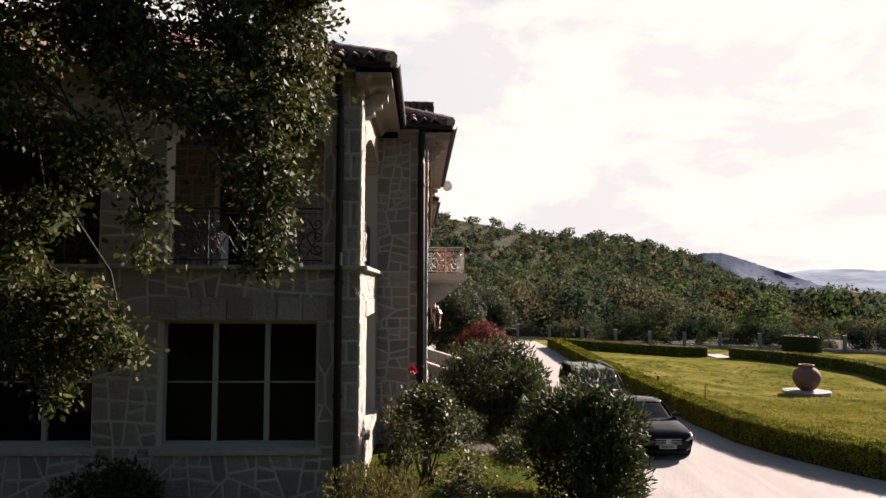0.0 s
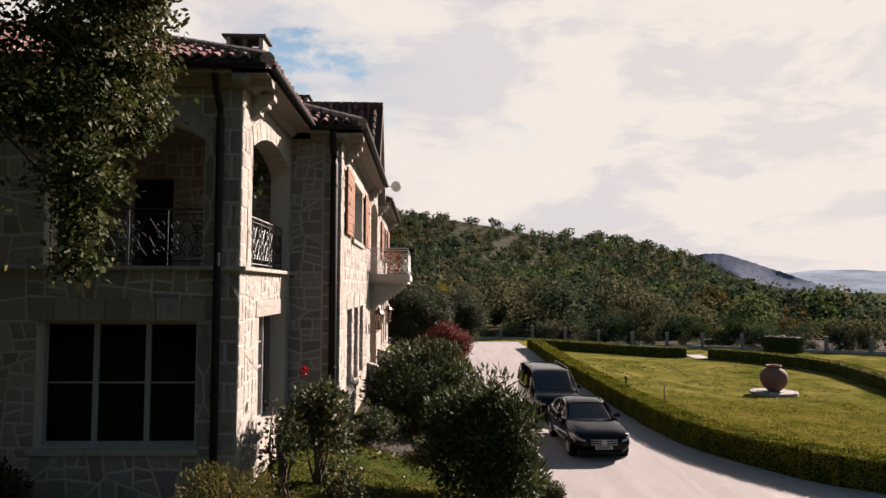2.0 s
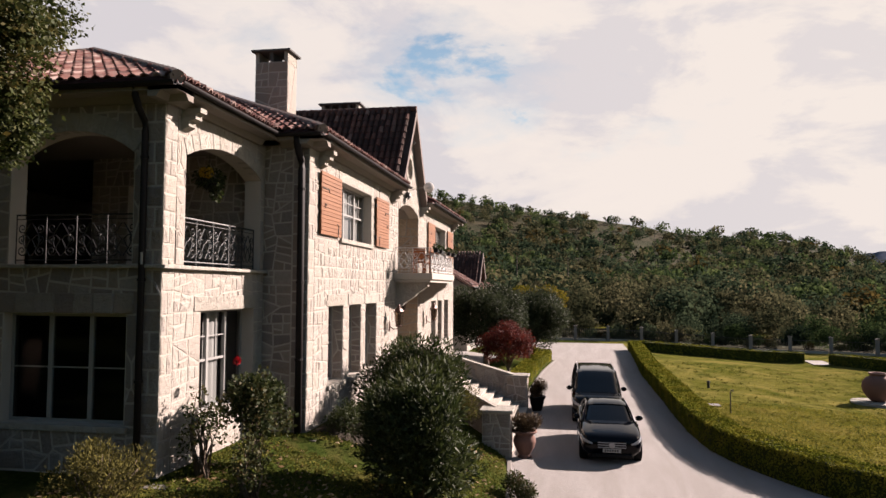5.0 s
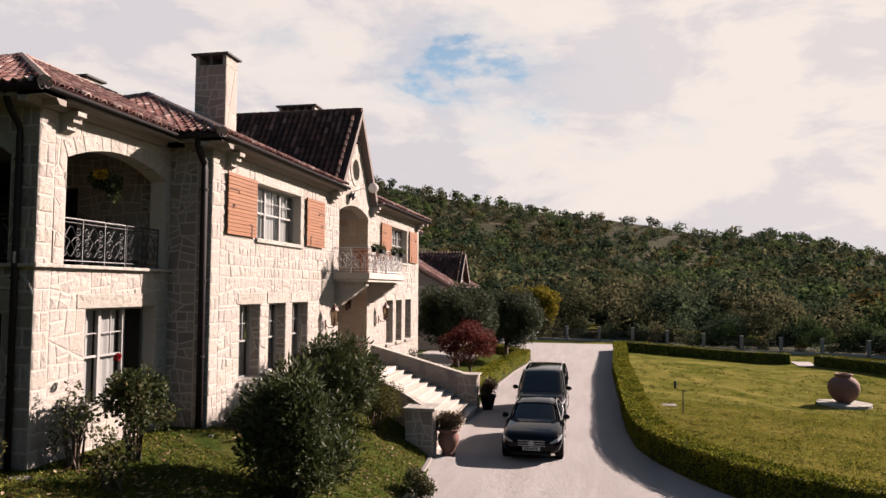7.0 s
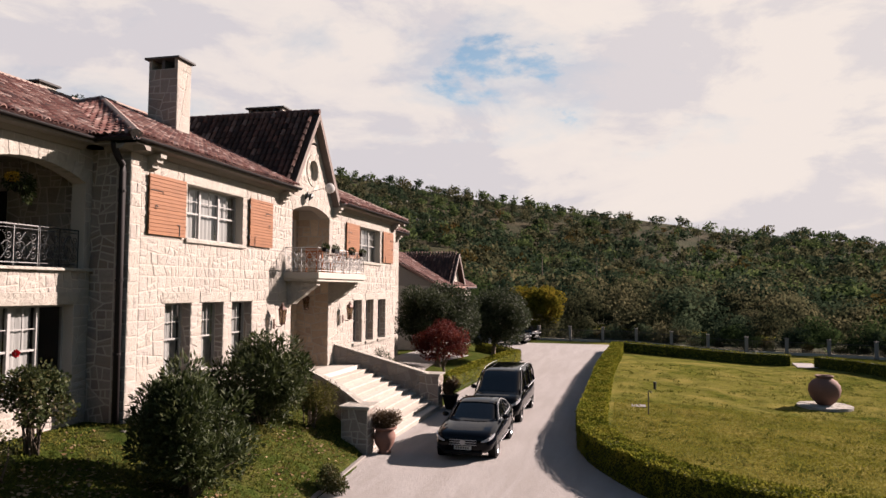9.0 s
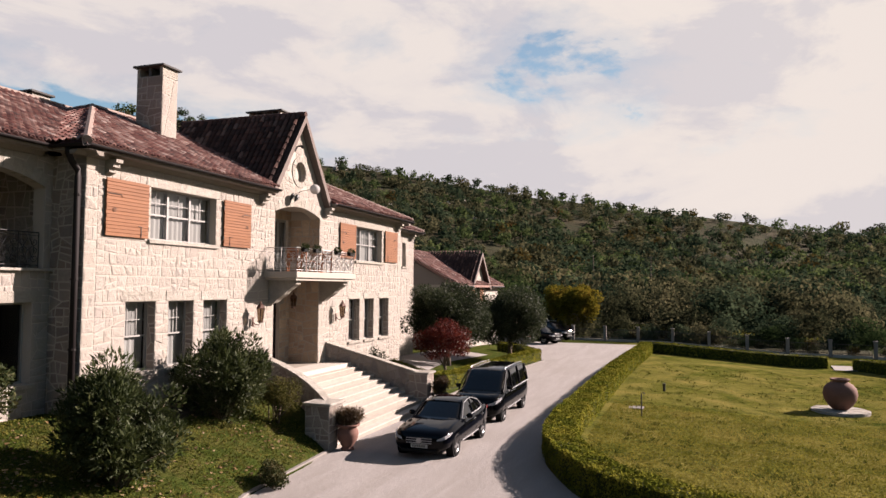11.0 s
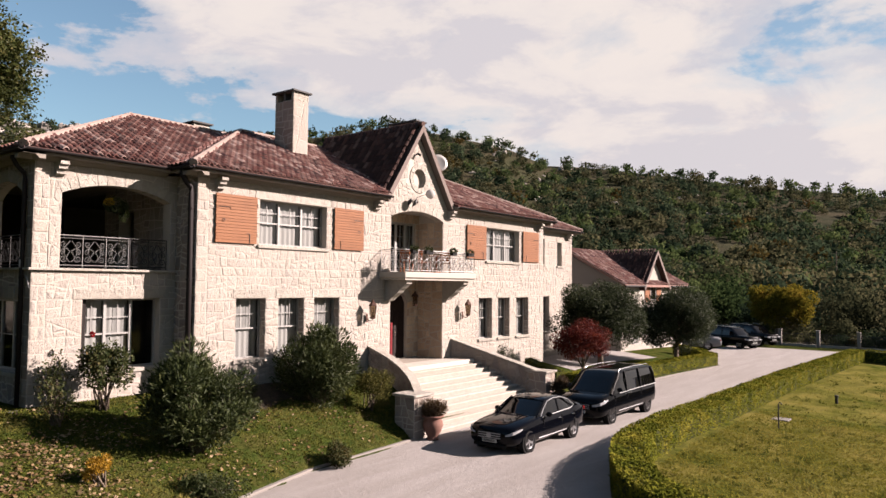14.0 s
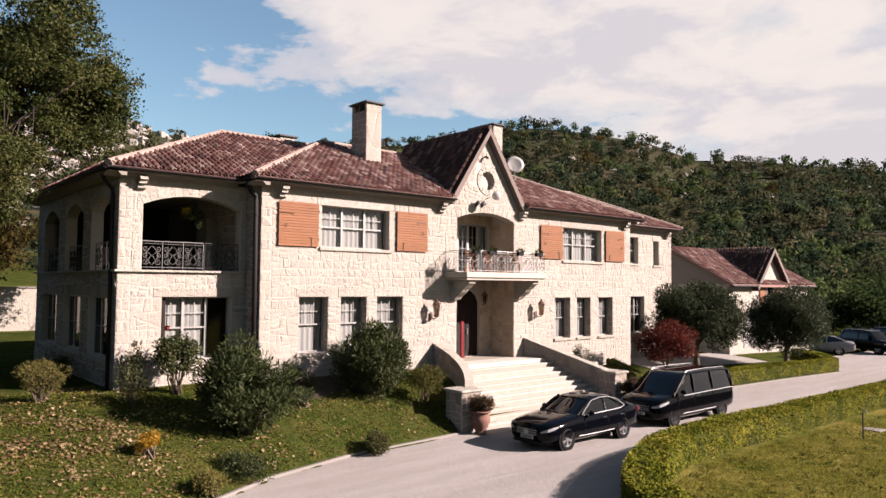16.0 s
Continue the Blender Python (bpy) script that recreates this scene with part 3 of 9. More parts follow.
def strip(name, left, right, ystops, lift, mat, label, category, thick=0.12):
    """A paved strip between two lines x(y), laid on the land, with a real edge."""
    rows, cols = [], 9
    for y in ystops:
        a, b = left(y), right(y)
        rows.append([(a + (b - a) * i / (cols - 1), y) for i in range(cols)])
    verts, faces = [], []
    for r in rows:
        verts += [(x, y, drive_z(y) + lift) for x, y in r]
    for j in range(len(rows) - 1):
        faces += [(j * cols + i, j * cols + i + 1, (j + 1) * cols + i + 1, (j + 1) * cols + i) for i in range(cols - 1)]
    n = len(verts)
    verts += [(x, y, z - thick) for x, y, z in verts]
    for j in range(len(rows) - 1):
        faces.append((j * cols, (j + 1) * cols, n + (j + 1) * cols, n + j * cols))
        faces.append((j * cols + cols - 1, n + j * cols + cols - 1, n + (j + 1) * cols + cols - 1, (j + 1) * cols + cols - 1))
    ob = mesh_from(name, verts, faces, mat, smooth=False)
    return tagged(ob, label, category, kind="structure")


stops = [y for y in np.linspace(2, 70.5, 138)]
strip("road", lambda y: lerp_table(KERB, y) + 0.02, lambda y: lerp_table(HEDGE_OUT, y) + 0.15, stops, LANE, M_GRAVEL, "pale compacted gravel driveway with faint wheel tracks", "driveway")
strip("pavement", lambda y: 24.95 + (y - 60) * 0.10, lambda y: 26.4 + (y - 60) * 0.10, [59.6 + 0.4 * i for i in range(10)], -0.55, M_GRAVEL, "pale gravel path through the gap in the hedge", "path")

# raised kerb between drive and garden
verts, faces = [], []
line = [y for y in np.linspace(6, 21.3, 62)]
for y in line:
    k, z = lerp_table(KERB, y), drive_z(y)
    verts += [(k + 0.05, y, z - 0.1), (k + 0.05, y, z + 0.06), (k + 0.03, y, z + 0.085), (k - 0.07, y, z + 0.085), (k - 0.09, y, z + 0.07), (k - 0.09, y, z - 0.1)]
for j in range(len(line) - 1):
    faces += [(j * 6 + i, j * 6 + i + 1, (j + 1) * 6 + i + 1, (j + 1) * 6 + i) for i in range(5)]
kerb = mesh_from("kerb", verts, faces, M_CONCRETE)
tagged(kerb, "pale concrete kerb edging the gravel drive", "kerb", kind="structure")
verts, faces = [], []
line = [y for y in np.linspace(34, 56, 60)]
for y in line:
    k, z = lerp_table(KERB, y), drive_z(y)
    verts += [(k + 0.05, y, z - 0.1), (k + 0.05, y, z + 0.06), (k + 0.03, y, z + 0.085), (k - 0.07, y, z + 0.085), (k - 0.09, y, z + 0.07), (k - 0.09, y, z - 0.1)]
for j in range(len(line) - 1):
    faces += [(j * 6 + i, j * 6 + i + 1, (j + 1) * 6 + i + 1, (j + 1) * 6 + i) for i in range(5)]
kerb = mesh_from("kerb", verts, faces, M_CONCRETE)
tagged(kerb, "pale concrete kerb below the box hedge", "kerb", kind="structure")

verts, faces = [], []
pad_y = [38.6 + 0.5 * i for i in range(24)]
for y in pad_y:
    verts += [(x, y, land_z(x, y) + 0.03) for x in (-1.9, -0.8, 0.3, 1.3 + 0.3 * math.sin(y * 0.4))]
for j in range(len(pad_y) - 1):
    faces += [(j * 4 + i, j * 4 + i + 1, (j + 1) * 4 + i + 1, (j + 1) * 4 + i) for i in range(3)]
tagged(mesh_from("pavement", verts, faces, M_GRAVEL), "pale gravel forecourt beside the outbuilding", "path", kind="structure")

# ---- hills round the place ----
SKYLINE = [(-180, 3.15), (-120, 2.15), (-60, 0.3), (-40, -1.4), (-34, -1.4), (-30.7, -1.2), (-27.1, -0.7), (-23.3, 0.6), (-20.5, 2.25), (-18.4, 3.05), (-14.5, 3.9), (-10.4, 4.05), (-7, 4.55), (-4.5, 5.25), (-1.4, 5.65), (1.8, 5.85), (7.5, 6.95), (13.8, 7.95), (17, 8.45), (23, 9.25), (28.5, 9.85), (32, 11.45), (34, 11.85), (38, 12.65), (41.7, 13.05), (44.5, 12.45), (50, 11.65), (58, 11.45), (64, 11.45), (69.5, 11.45), (74, 12.15), (79, 11.75), (90, 11.45), (120, 8.45), (150, 5.45), (180, 3.45)]
HUB = (10.0, 5.0, 5.1)


def hill_z(az, r):
    far = lerp_table([(-180, 700), (-30, 640), (-19, 620), (0, 560), (30, 520), (180, 520)], az)
    start = lerp_table([(-180, 150), (-40, 150), (0, 112), (30, 96), (50, 70), (75, 62), (95, 75), (180, 150)], az)
    low, high = math.degrees(math.atan2(-6.0, start)), lerp_table(SKYLINE, az)
    t = (r - start) / (far - start)
    if t <= 0:
        return -1.2 + t
    wob = noise.noise((az * 0.07, r * 0.008, 3.1)) * 0.9 * min(1, t * 3) * max(0.0, 1 - t)
    if t < 1:
        el = low + (high - low) * (t ** 0.72) + wob
        return HUB[2] + math.tan(radians(el)) * r
    return HUB[2] + math.tan(radians(high)) * far - (r - far) * 0.12


def hub_point(az, r):
    a = radians(az)
    return HUB[0] - math.sin(a) * r, HUB[1] + math.cos(a) * r


azs = np.linspace(-180, 180, 241)
rs = np.concatenate([np.linspace(55, 300, 34), np.linspace(320, 1000, 24)])
verts = [(*hub_point(a, r), hill_z(a, r)) for r in rs for a in azs]
w = len(azs)
faces = [(j * w + i + 1, j * w + i, (j + 1) * w + i, (j + 1) * w + i + 1) for j in range(len(rs) - 1) for i in range(w - 1)]
hill = mesh_from("hillside", verts, faces, M_HILL, smooth=True)
tagged(hill, "dry scrub-covered hillside rising round the estate", "hill", kind="structure")

# the next ridge across the valley
RIDGE = [(-40, -2.2), (-33.5, -1.7), (-32.2, -1.28), (-30.1, 0.05), (-27.6, 1.0), (-25.2, 1.9), (-22.9, 2.72), (-21, 2.62), (-18, 2.2), (-12, 1.4), (-6, 0.6)]
verts, faces = [], []
ridge_az = np.linspace(-40, -6, 171)
for step in range(13):
    t = step / 12
    for a in ridge_az:
        r = 1500 + 420 * t + 60 * noise.noise((a * 0.4, t * 3.0, 1.0))
        top = lerp_table(RIDGE, a) + (0.10 * noise.noise((a * 2.1, 7.0, 0.0)) + 0.06 * noise.noise((a * 7.0, 3.0, 0.0)))
        el = -2.4 + (top + 2.4) * t ** 0.8 + 0.16 * noise.noise((a * 1.6, t * 6.0, 4.0)) * t * (1 - t) * 4
        verts.append((*hub_point(a, r), HUB[2] + math.tan(radians(el)) * r))
w = len(ridge_az)
faces = [(j * w + i + 1, j * w + i, (j + 1) * w + i, (j + 1) * w + i + 1) for j in range(12) for i in range(w - 1)]
tagged(mesh_from("backdrop", verts, faces, M_NEXTRIDGE, smooth=True), "wooded ridge across the valley, blue-grey haze in its colour", "hill", kind="structure")

# mountains past the valley, their haze put into the colour
verts, faces = [], []
far_az = np.linspace(-75, 0, 76)
for a in far_az:
    r = 3200 + 500 * noise.noise((a * 0.05, 4.0, 0.0))
    h = math.tan(radians(1.3 + 0.55 * noise.noise((a * 0.11, 9.0, 0.0)) + 0.2 * noise.noise((a * 0.5, 2.0, 0.0)))) * r
    verts += [(*hub_point(a, r - 700), -20), (*hub_point(a, r), h), (*hub_point(a, r + 900), -20)]
for j in range(len(far_az) - 1):
    for i in range(2):
        faces.append((j * 3 + i, (j + 1) * 3 + i, (j + 1) * 3 + i + 1, j * 3 + i + 1))
tagged(mesh_from("backdrop", verts, faces, M_FARHILL, smooth=True), "mountains past the valley, pale blue haze in their colour", "mountains", kind="structure")

# ---- the house ----
house = thing("house", (0, 0, 0), "two-storey pale limestone villa with red tiled hip roofs", "house")
WALL_JOBS, TILE_JOBS = [], []


def facing_x(plane):
    """Wall that faces +x: u runs along y, v is the height, n stands out of the wall."""
    return lambda u, v, n=0.0: Vector((plane + n, u, v))


def facing_south(plane):
    return lambda u, v, n=0.0: Vector((u, plane - n, v))


def facing_west(plane):
    return lambda u, v, n=0.0: Vector((plane - n, u, v))


def map_box(bm, at, u0, u1, v0, v1, n0, n1, bevel=0.0):
    a, b = at(u0, v0, n0), at(u1, v1, n1)
    add_box(bm, a.x, b.x, a.y, b.y, a.z, b.z, bevel)


def arc_v(u, arch):
    u0, u1, v0, spring, crown = arch
    a, h = (u1 - u0) / 2, crown - spring
    r = (a * a + h * h) / (2 * h)
    return spring + math.sqrt(max(0.0, r * r - (u - (u0 + u1) / 2) ** 2)) - (r - h)


def solid_parts(u0, u1, v0, v1, holes):
    """The wall's rectangle less its openings, band by band."""
    levels = sorted({v0, v1, *[min(max(v, v0), v1) for h in holes for v in (h[2], h[3])]})
    out = []
    for a, b in zip(levels, levels[1:]):
        cuts = sorted((h[0], h[1]) for h in holes if h[2] < b - 1e-6 and h[3] > a + 1e-6)
        left = u0
        for c, d in cuts:
            if c > left + 1e-6:
                out.append((left, c, a, b))
            left = max(left, d)
        if left < u1 - 1e-6:
            out.append((left, u1, a, b))
    return out


def wall(at, u0, u1, v0, v1, holes=(), arches=(), thick=0.4, cell=(0.42, 0.28), quoins=(), lowest=0.0, seed=1, label="irregular pale limestone rubble with light mortar joints", stones=True, extra=()):
    """A wall of stone with openings; its stones are laid later."""
    bm = bmesh.new()
    gaps = [*holes, *[(a[0], a[1], a[2], a[4]) for a in arches]]
    rects = solid_parts(u0, u1, v0, v1, gaps)
    polys = [[(a, c), (b, c), (b, d), (a, d)] for a, b, c, d in rects]
    cols = sorted({u0, u1, *[u for g in gaps for u in g[:2]], *[a[0] + (a[1] - a[0]) * k / 12 for a in arches for k in range(13)]})
    levels = sorted({v0, v1, *[min(max(v, v0), v1) for g in gaps for v in g[2:4]]})
    grid = [[(p, c), (q, c), (q, d), (p, d)] for p, q in zip(cols, cols[1:]) for c, d in zip(levels, levels[1:]) if q - p > 1e-6 and not any(g[0] < (p + q) / 2 < g[1] and g[2] < (c + d) / 2 < g[3] for g in gaps)]
    for arch in arches:
        n = 12
        for k in range(n):
            p, q = arch[0] + (arch[1] - arch[0]) * k / n, arch[0] + (arch[1] - arch[0]) * (k + 1) / n
            a, b = arc_v(p, arch), arc_v(q, arch)
            quad = [(p, a), (q, b), (q, arch[4]), (p, arch[4])]
            quad = [c for i, c in enumerate(quad) if abs(c[1] - quad[i - 1][1]) > 1e-5 or abs(c[0] - quad[i - 1][0]) > 1e-5]
            if len(quad) > 2:
                add_prism(bm, [at(*c) for c in quad], at(0, 0, -thick) - at(0, 0, 0))
    for quad in [*grid, *extra]:
        add_prism(bm, [at(*c) for c in quad], at(0, 0, -thick) - at(0, 0, 0))
    bmesh.ops.remove_doubles(bm, verts=bm.verts, dist=0.0005)
    bmesh.ops.recalc_face_normals(bm, faces=bm.faces)
    ob = part("wall", bm, M_MORTAR, house, label)
    if stones:
        WALL_JOBS.append((ob, at, [*polys, *extra], cell, quoins, seed, lowest))
    for arch in arches:
        voussoirs(ob, at, arch)
    return ob


def voussoirs(owner, at, arch, ring=0.34):
    u0, u1, _, spring, crown = arch
    a, h = (u1 - u0) / 2, crown - spring
    r, mid = (a * a + h * h) / (2 * h), (u0 + u1) / 2
    centre, half = crown - r, math.asin(min(1.0, a / r))
    n = max(7, int(2 * half * r / 0.27)) | 1
    for k in range(n):
        s, e = -half + 2 * half * k / n + 0.003 / r, -half + 2 * half * (k + 1) / n - 0.003 / r
        bm = bmesh.new()
        quad = [(mid + math.sin(q) * m, centre + math.cos(q) * m) for q, m in ((s, r), (e, r), (e, r + ring), (s, r + ring))]
        add_prism(bm, [at(*c, -0.18) for c in quad], at(0, 0, 0.022 + 0.004 * (k % 3)) - at(0, 0, -0.18))
        bmesh.ops.recalc_face_normals(bm, faces=bm.faces)
        bmesh.ops.bevel(bm, geom=list(bm.edges), offset=0.005, segments=1, affect="EDGES")
        part("voussoir", bm, M_DRESSED, owner)


def curtain_mesh(at, u0, u1, v0, v1, n, seed):
    rng = random.Random(seed)
    cols, verts, faces = max(10, int((u1 - u0) * 26)), [], []
    phase = rng.random() * 6
    for i in range(cols + 1):
        u = u0 + (u1 - u0) * i / cols
        for v, amp in ((v0, 0.022), ((v0 + v1) / 2, 0.018), (v1, 0.014)):
            verts.append(at(u, v, n + amp * (math.sin(i * 1.15 + phase) + 0.4 * math.sin(i * 2.7 + phase * 2))))
    for i in range(cols):
        for j in range(2):
            faces.append((i * 3 + j, (i + 1) * 3 + j, (i + 1) * 3 + j + 1, i * 3 + j + 1))
    return verts, faces


def window(at, u0, u1, v0, v1, lights, label, grid=(2, 2), deep=0.3, curtains=(), sash=True, sill=True, lintel=True, group="sash windows of the facade", seed=0, bar=0.055, lintel_side=0.12, glazing=None, bare=(), rail=0.025):
    """A painted window set back in its opening: frame, mullions, sash rails, glazing bars, panes, curtains."""
    win = new("window")
    win.parent = house
    tagged(win, label, group=group)
    bm = bmesh.new()
    f = bar
    for a, b, c, d in ((u0, u1, v0, v0 + f), (u0, u1, v1 - f, v1), (u0, u0 + f, v0 + f, v1 - f), (u1 - f, u1, v0 + f, v1 - f)):
        map_box(bm, at, a, b, c, d, -deep - 0.07, -deep)
    edges = [u0 + (u1 - u0) * k / lights for k in range(lights + 1)]
    for e in edges[1:-1]:
        map_box(bm, at, e - f * 0.75, e + f * 0.75, v0 + f, v1 - f, -deep - 0.07, -deep + 0.012)
    part("frame", bm, M_FRAME, win)
    mid = v0 + (v1 - v0) * 0.5
    for k in range(lights):
        a, b = edges[k] + f * 0.75, edges[k + 1] - f * 0.75
        if sash and k not in bare:
            bm = bmesh.new()
            map_box(bm, at, a, b, mid - rail, mid + rail, -deep - 0.05, -deep - 0.006)
            part("sash_rail", bm, M_FRAME, win)
        bm = bmesh.new()
        low = mid if sash else v0 + f
        for i in range(1, 1 if k in bare else grid[0]):
            u = a + (b - a) * i / grid[0]
            map_box(bm, at, u - 0.011, u + 0.011, low, v1 - f, -deep - 0.045, -deep - 0.012)
        for j in range(1, 1 if k in bare else grid[1]):
            v = low + (v1 - f - low) * j / grid[1]
            map_box(bm, at, a, b, v - 0.011, v + 0.011, -deep - 0.047, -deep - 0.014)
        if len(bm.verts):
            part("glazing_bar", bm, M_FRAME, win)
        else:
            bm.free()
        pane = mesh_from("pane", [at(a, v0 + f, -deep - 0.03), at(b, v0 + f, -deep - 0.03), at(b, v1 - f, -deep - 0.03), at(a, v1 - f, -deep - 0.03)], [(0, 1, 2, 3)], glazing or M_PANE, win)
        pane.visible_shadow = False
        if k in curtains:
            verts, faces = curtain_mesh(at, a, b, v0 + 0.02, v1 - 0.02, -deep - 0.13, seed * 7 + k)
            mesh_from("curtain", verts, faces, M_CURTAIN, win, True, "gathered white net curtain")
    if sill:
        bm = bmesh.new()
        map_box(bm, at, u0 - 0.10, u1 + 0.10, v0 - 0.12, v0 - 0.002, -deep - 0.08, 0.085, 0.012)
        part("sill", bm, M_DRESSED, win, "pale dressed stone sill")
    if lintel:
        bm = bmesh.new()
        map_box(bm, at, u0 - lintel_side, u1 + lintel_side, v1 + 0.002, v1 + 0.30, -deep + 0.02, 0.024, 0.010)
        part("lintel", bm, M_DRESSED, win, "long pale stone lintel")
    return win


EAST, WING, SOUTH, RETURN, REAR = facing_x(FACADE), facing_x(WING_X), facing_south(SOUTH_Y), facing_south(STEP_Y), facing_x(REAR_X)
TOP = 8.50
LOW_A = [(17.35, 18.55), (19.09, 20.25), (20.73, 21.98)]
LOW_B = [(31.18, 32.32), (32.84, 33.92), (34.57, 35.77)]
UP_A, UP_B = (18.23, 21.28, 6.43, 7.96), (31.80, 34.83, 6.33, 7.95)
PORCH = (24.84, 28.32)
LOGGIA = (PORCH[0], PORCH[1], 5.63, 7.95, 8.27)

front_wall = wall(EAST, STEP_Y + 0.4, NORTH_Y, 0.4, TOP, [UP_A, UP_B, *[(a, b, 2.62, 4.62) for a, b in LOW_A], *[(a, b, 2.56, 4.52) for a, b in LOW_B], (*PORCH, 1.84, 5.34)], [LOGGIA], quoins=(NORTH_Y,), seed=3, lowest=1.0)
WING_WIN, WING_ARCH = (12.95, 15.35, 2.55, 4.62), (12.28, 15.62, 5.50, 7.62, 7.98)
wall(WING, SOUTH_Y + 0.4, STEP_Y, 0.6, TOP, [WING_WIN], [WING_ARCH], seed=5, lowest=1.4)
SOUTH_WINS = [(-4.19, -1.67), (-7.75, -5.22), (-11.3, -8.8)]
SOUTH_ARCHES = [(-4.14, -1.60), (-7.70, -5.18), (-11.25, -8.75)]
wall(SOUTH, -12.5, WING_X - 0.4, 0.6, TOP, [(a, b, 2.60, 4.60) for a, b in SOUTH_WINS], [(a, b, 5.50, 7.55, 7.98) for a, b in SOUTH_ARCHES], quoins=(-12.5,), seed=7, lowest=1.2, thick=0.4)
bm = bmesh.new()
map_box(bm, SOUTH, WING_X - 0.4, WING_X, 0.6, TOP, -0.4, 0)
corner = part("wall", bm, M_MORTAR, house, "squared corner stones in light mortar")
WALL_JOBS.append((corner, SOUTH, [[(WING_X - 0.4, 0.6), (WING_X, 0.6), (WING_X, TOP), (WING_X - 0.4, TOP)]], (0.42, 0.28), (WING_X,), 9, 1.2))
WALL_JOBS.append((corner, WING, [[(SOUTH_Y, 0.6), (SOUTH_Y + 0.4, 0.6), (SOUTH_Y + 0.4, TOP), (SOUTH_Y, TOP)]], (0.42, 0.28), (SOUTH_Y,), 10, 1.4))
wall(RETURN, -5.6, FACADE - 0.4, 0.6, TOP, [(-4.6, -3.6, 5.5, 7.6)], [], seed=11, lowest=1.3, cell=(0.35, 0.27))
bm = bmesh.new()
map_box(bm, RETURN, FACADE - 0.4, FACADE, 0.6, TOP, -0.4, 0)
corner = part("wall", bm, M_MORTAR, house, "squared corner stones in light mortar")
WALL_JOBS.append((corner, RETURN, [[(FACADE - 0.4, 0.6), (FACADE, 0.6), (FACADE, TOP), (FACADE - 0.4, TOP)]], (0.42, 0.34), (FACADE,), 13, 1.3))
WALL_JOBS.append((corner, EAST, [[(STEP_Y, 0.6), (STEP_Y + 0.4, 0.6), (STEP_Y + 0.4, TOP), (STEP_Y, TOP)]], (0.42, 0.34), (STEP_Y,), 14, 1.3))
REAR_WINS = [(40.35, 41.40, 6.45, 8.02), (43.0, 43.6, 6.4, 7.88), (40.6, 42.0, 2.35, 4.5)]
wall(REAR, NORTH_Y, 45.0, 0.3, TOP, REAR_WINS, [], seed=15, lowest=0.7, cell=(0.6, 0.42))
wall(facing_west(-12.5), SOUTH_Y, 36.0, 0.6, TOP, [], [(12.6, 14.9, 5.5, 7.55, 7.98)], stones=False, label="shaded rear wall of pale limestone")
NORTHSIDE = lambda u, v, n=0.0: Vector((u, 45.0 + n, v))
wall(NORTHSIDE, -12.5, REAR_X, 0.3, TOP, [], [], stones=False, label="shaded end wall of pale limestone")
SIDE = lambda u, v, n=0.0: Vector((u, NORTH_Y + n, v))
wall(SIDE, REAR_X - 0.4, FACADE - 0.402, 0.3, TOP, [], [], stones=False, label="short return wall of pale limestone")

# gable over the porch, with a round niche
GABLE_MID, GABLE_HALF, GABLE_TOP, NICHE = 26.53, 2.14, 11.64, (26.62, 9.70, 0.42)
pieces = []


def gable_line(u):
    return TOP + (GABLE_TOP - TOP) * (1 - abs(u - GABLE_MID) / GABLE_HALF)


cuts = sorted({GABLE_MID - GABLE_HALF, GABLE_MID, GABLE_MID + GABLE_HALF, *[NICHE[0] + NICHE[2] * math.cos(math.pi * k / 14) for k in range(15)]})
for a, b in zip(cuts, cuts[1:]):
    ca, cb = [math.sqrt(max(0.0, NICHE[2] ** 2 - (q - NICHE[0]) ** 2)) for q in (a, b)]
    if ca < 1e-3 and cb < 1e-3:
        quads = [[(a, TOP), (b, TOP), (b, gable_line(b)), (a, gable_line(a))]]
    else:
        quads = [[(a, TOP), (b, TOP), (b, NICHE[1] - cb), (a, NICHE[1] - ca)], [(a, NICHE[1] + ca), (b, NICHE[1] + cb), (b, gable_line(b)), (a, gable_line(a))]]
    for q in quads:
        pieces.append([c for i, c in enumerate(q) if abs(c[0] - q[i - 1][0]) + abs(c[1] - q[i - 1][1]) > 1e-5])
bm = bmesh.new()
for q in pieces:
    add_prism(bm, [EAST(*c) for c in q], (-0.4, 0, 0))
map_box(bm, EAST, 26.0, 27.24, 9.1, 10.3, -0.42, -0.2)
bmesh.ops.recalc_face_normals(bm, faces=bm.faces)
bmesh.ops.remove_doubles(bm, verts=bm.verts, dist=0.0005)
gable_wall = part("wall", bm, M_MORTAR, house, "pointed limestone gable with a round niche")
GABLE_POLY = [[(GABLE_MID - GABLE_HALF, TOP), (GABLE_MID + GABLE_HALF, TOP), (GABLE_MID, GABLE_TOP)]]
WALL_JOBS.append((gable_wall, EAST, GABLE_POLY, (0.42, 0.28), (), 17, 0))
n = 14
for k in range(n):
    a, b = 2 * math.pi * (k + 0.04) / n, 2 * math.pi * (k + 0.96) / n
    quad = [(NICHE[0] + math.cos(q) * m, NICHE[1] + math.sin(q) * m) for q, m in ((a, NICHE[2]), (b, NICHE[2]), (b, NICHE[2] + 0.22), (a, NICHE[2] + 0.22))]
    bm = bmesh.new()
    add_prism(bm, [EAST(*c, -0.1) for c in quad], (0.135, 0, 0))
    bmesh.ops.recalc_face_normals(bm, faces=bm.faces)
    part("voussoir", bm, M_DRESSED, gable_wall)

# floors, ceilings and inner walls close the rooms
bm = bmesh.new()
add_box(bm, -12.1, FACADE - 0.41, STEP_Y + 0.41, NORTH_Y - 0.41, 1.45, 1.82)
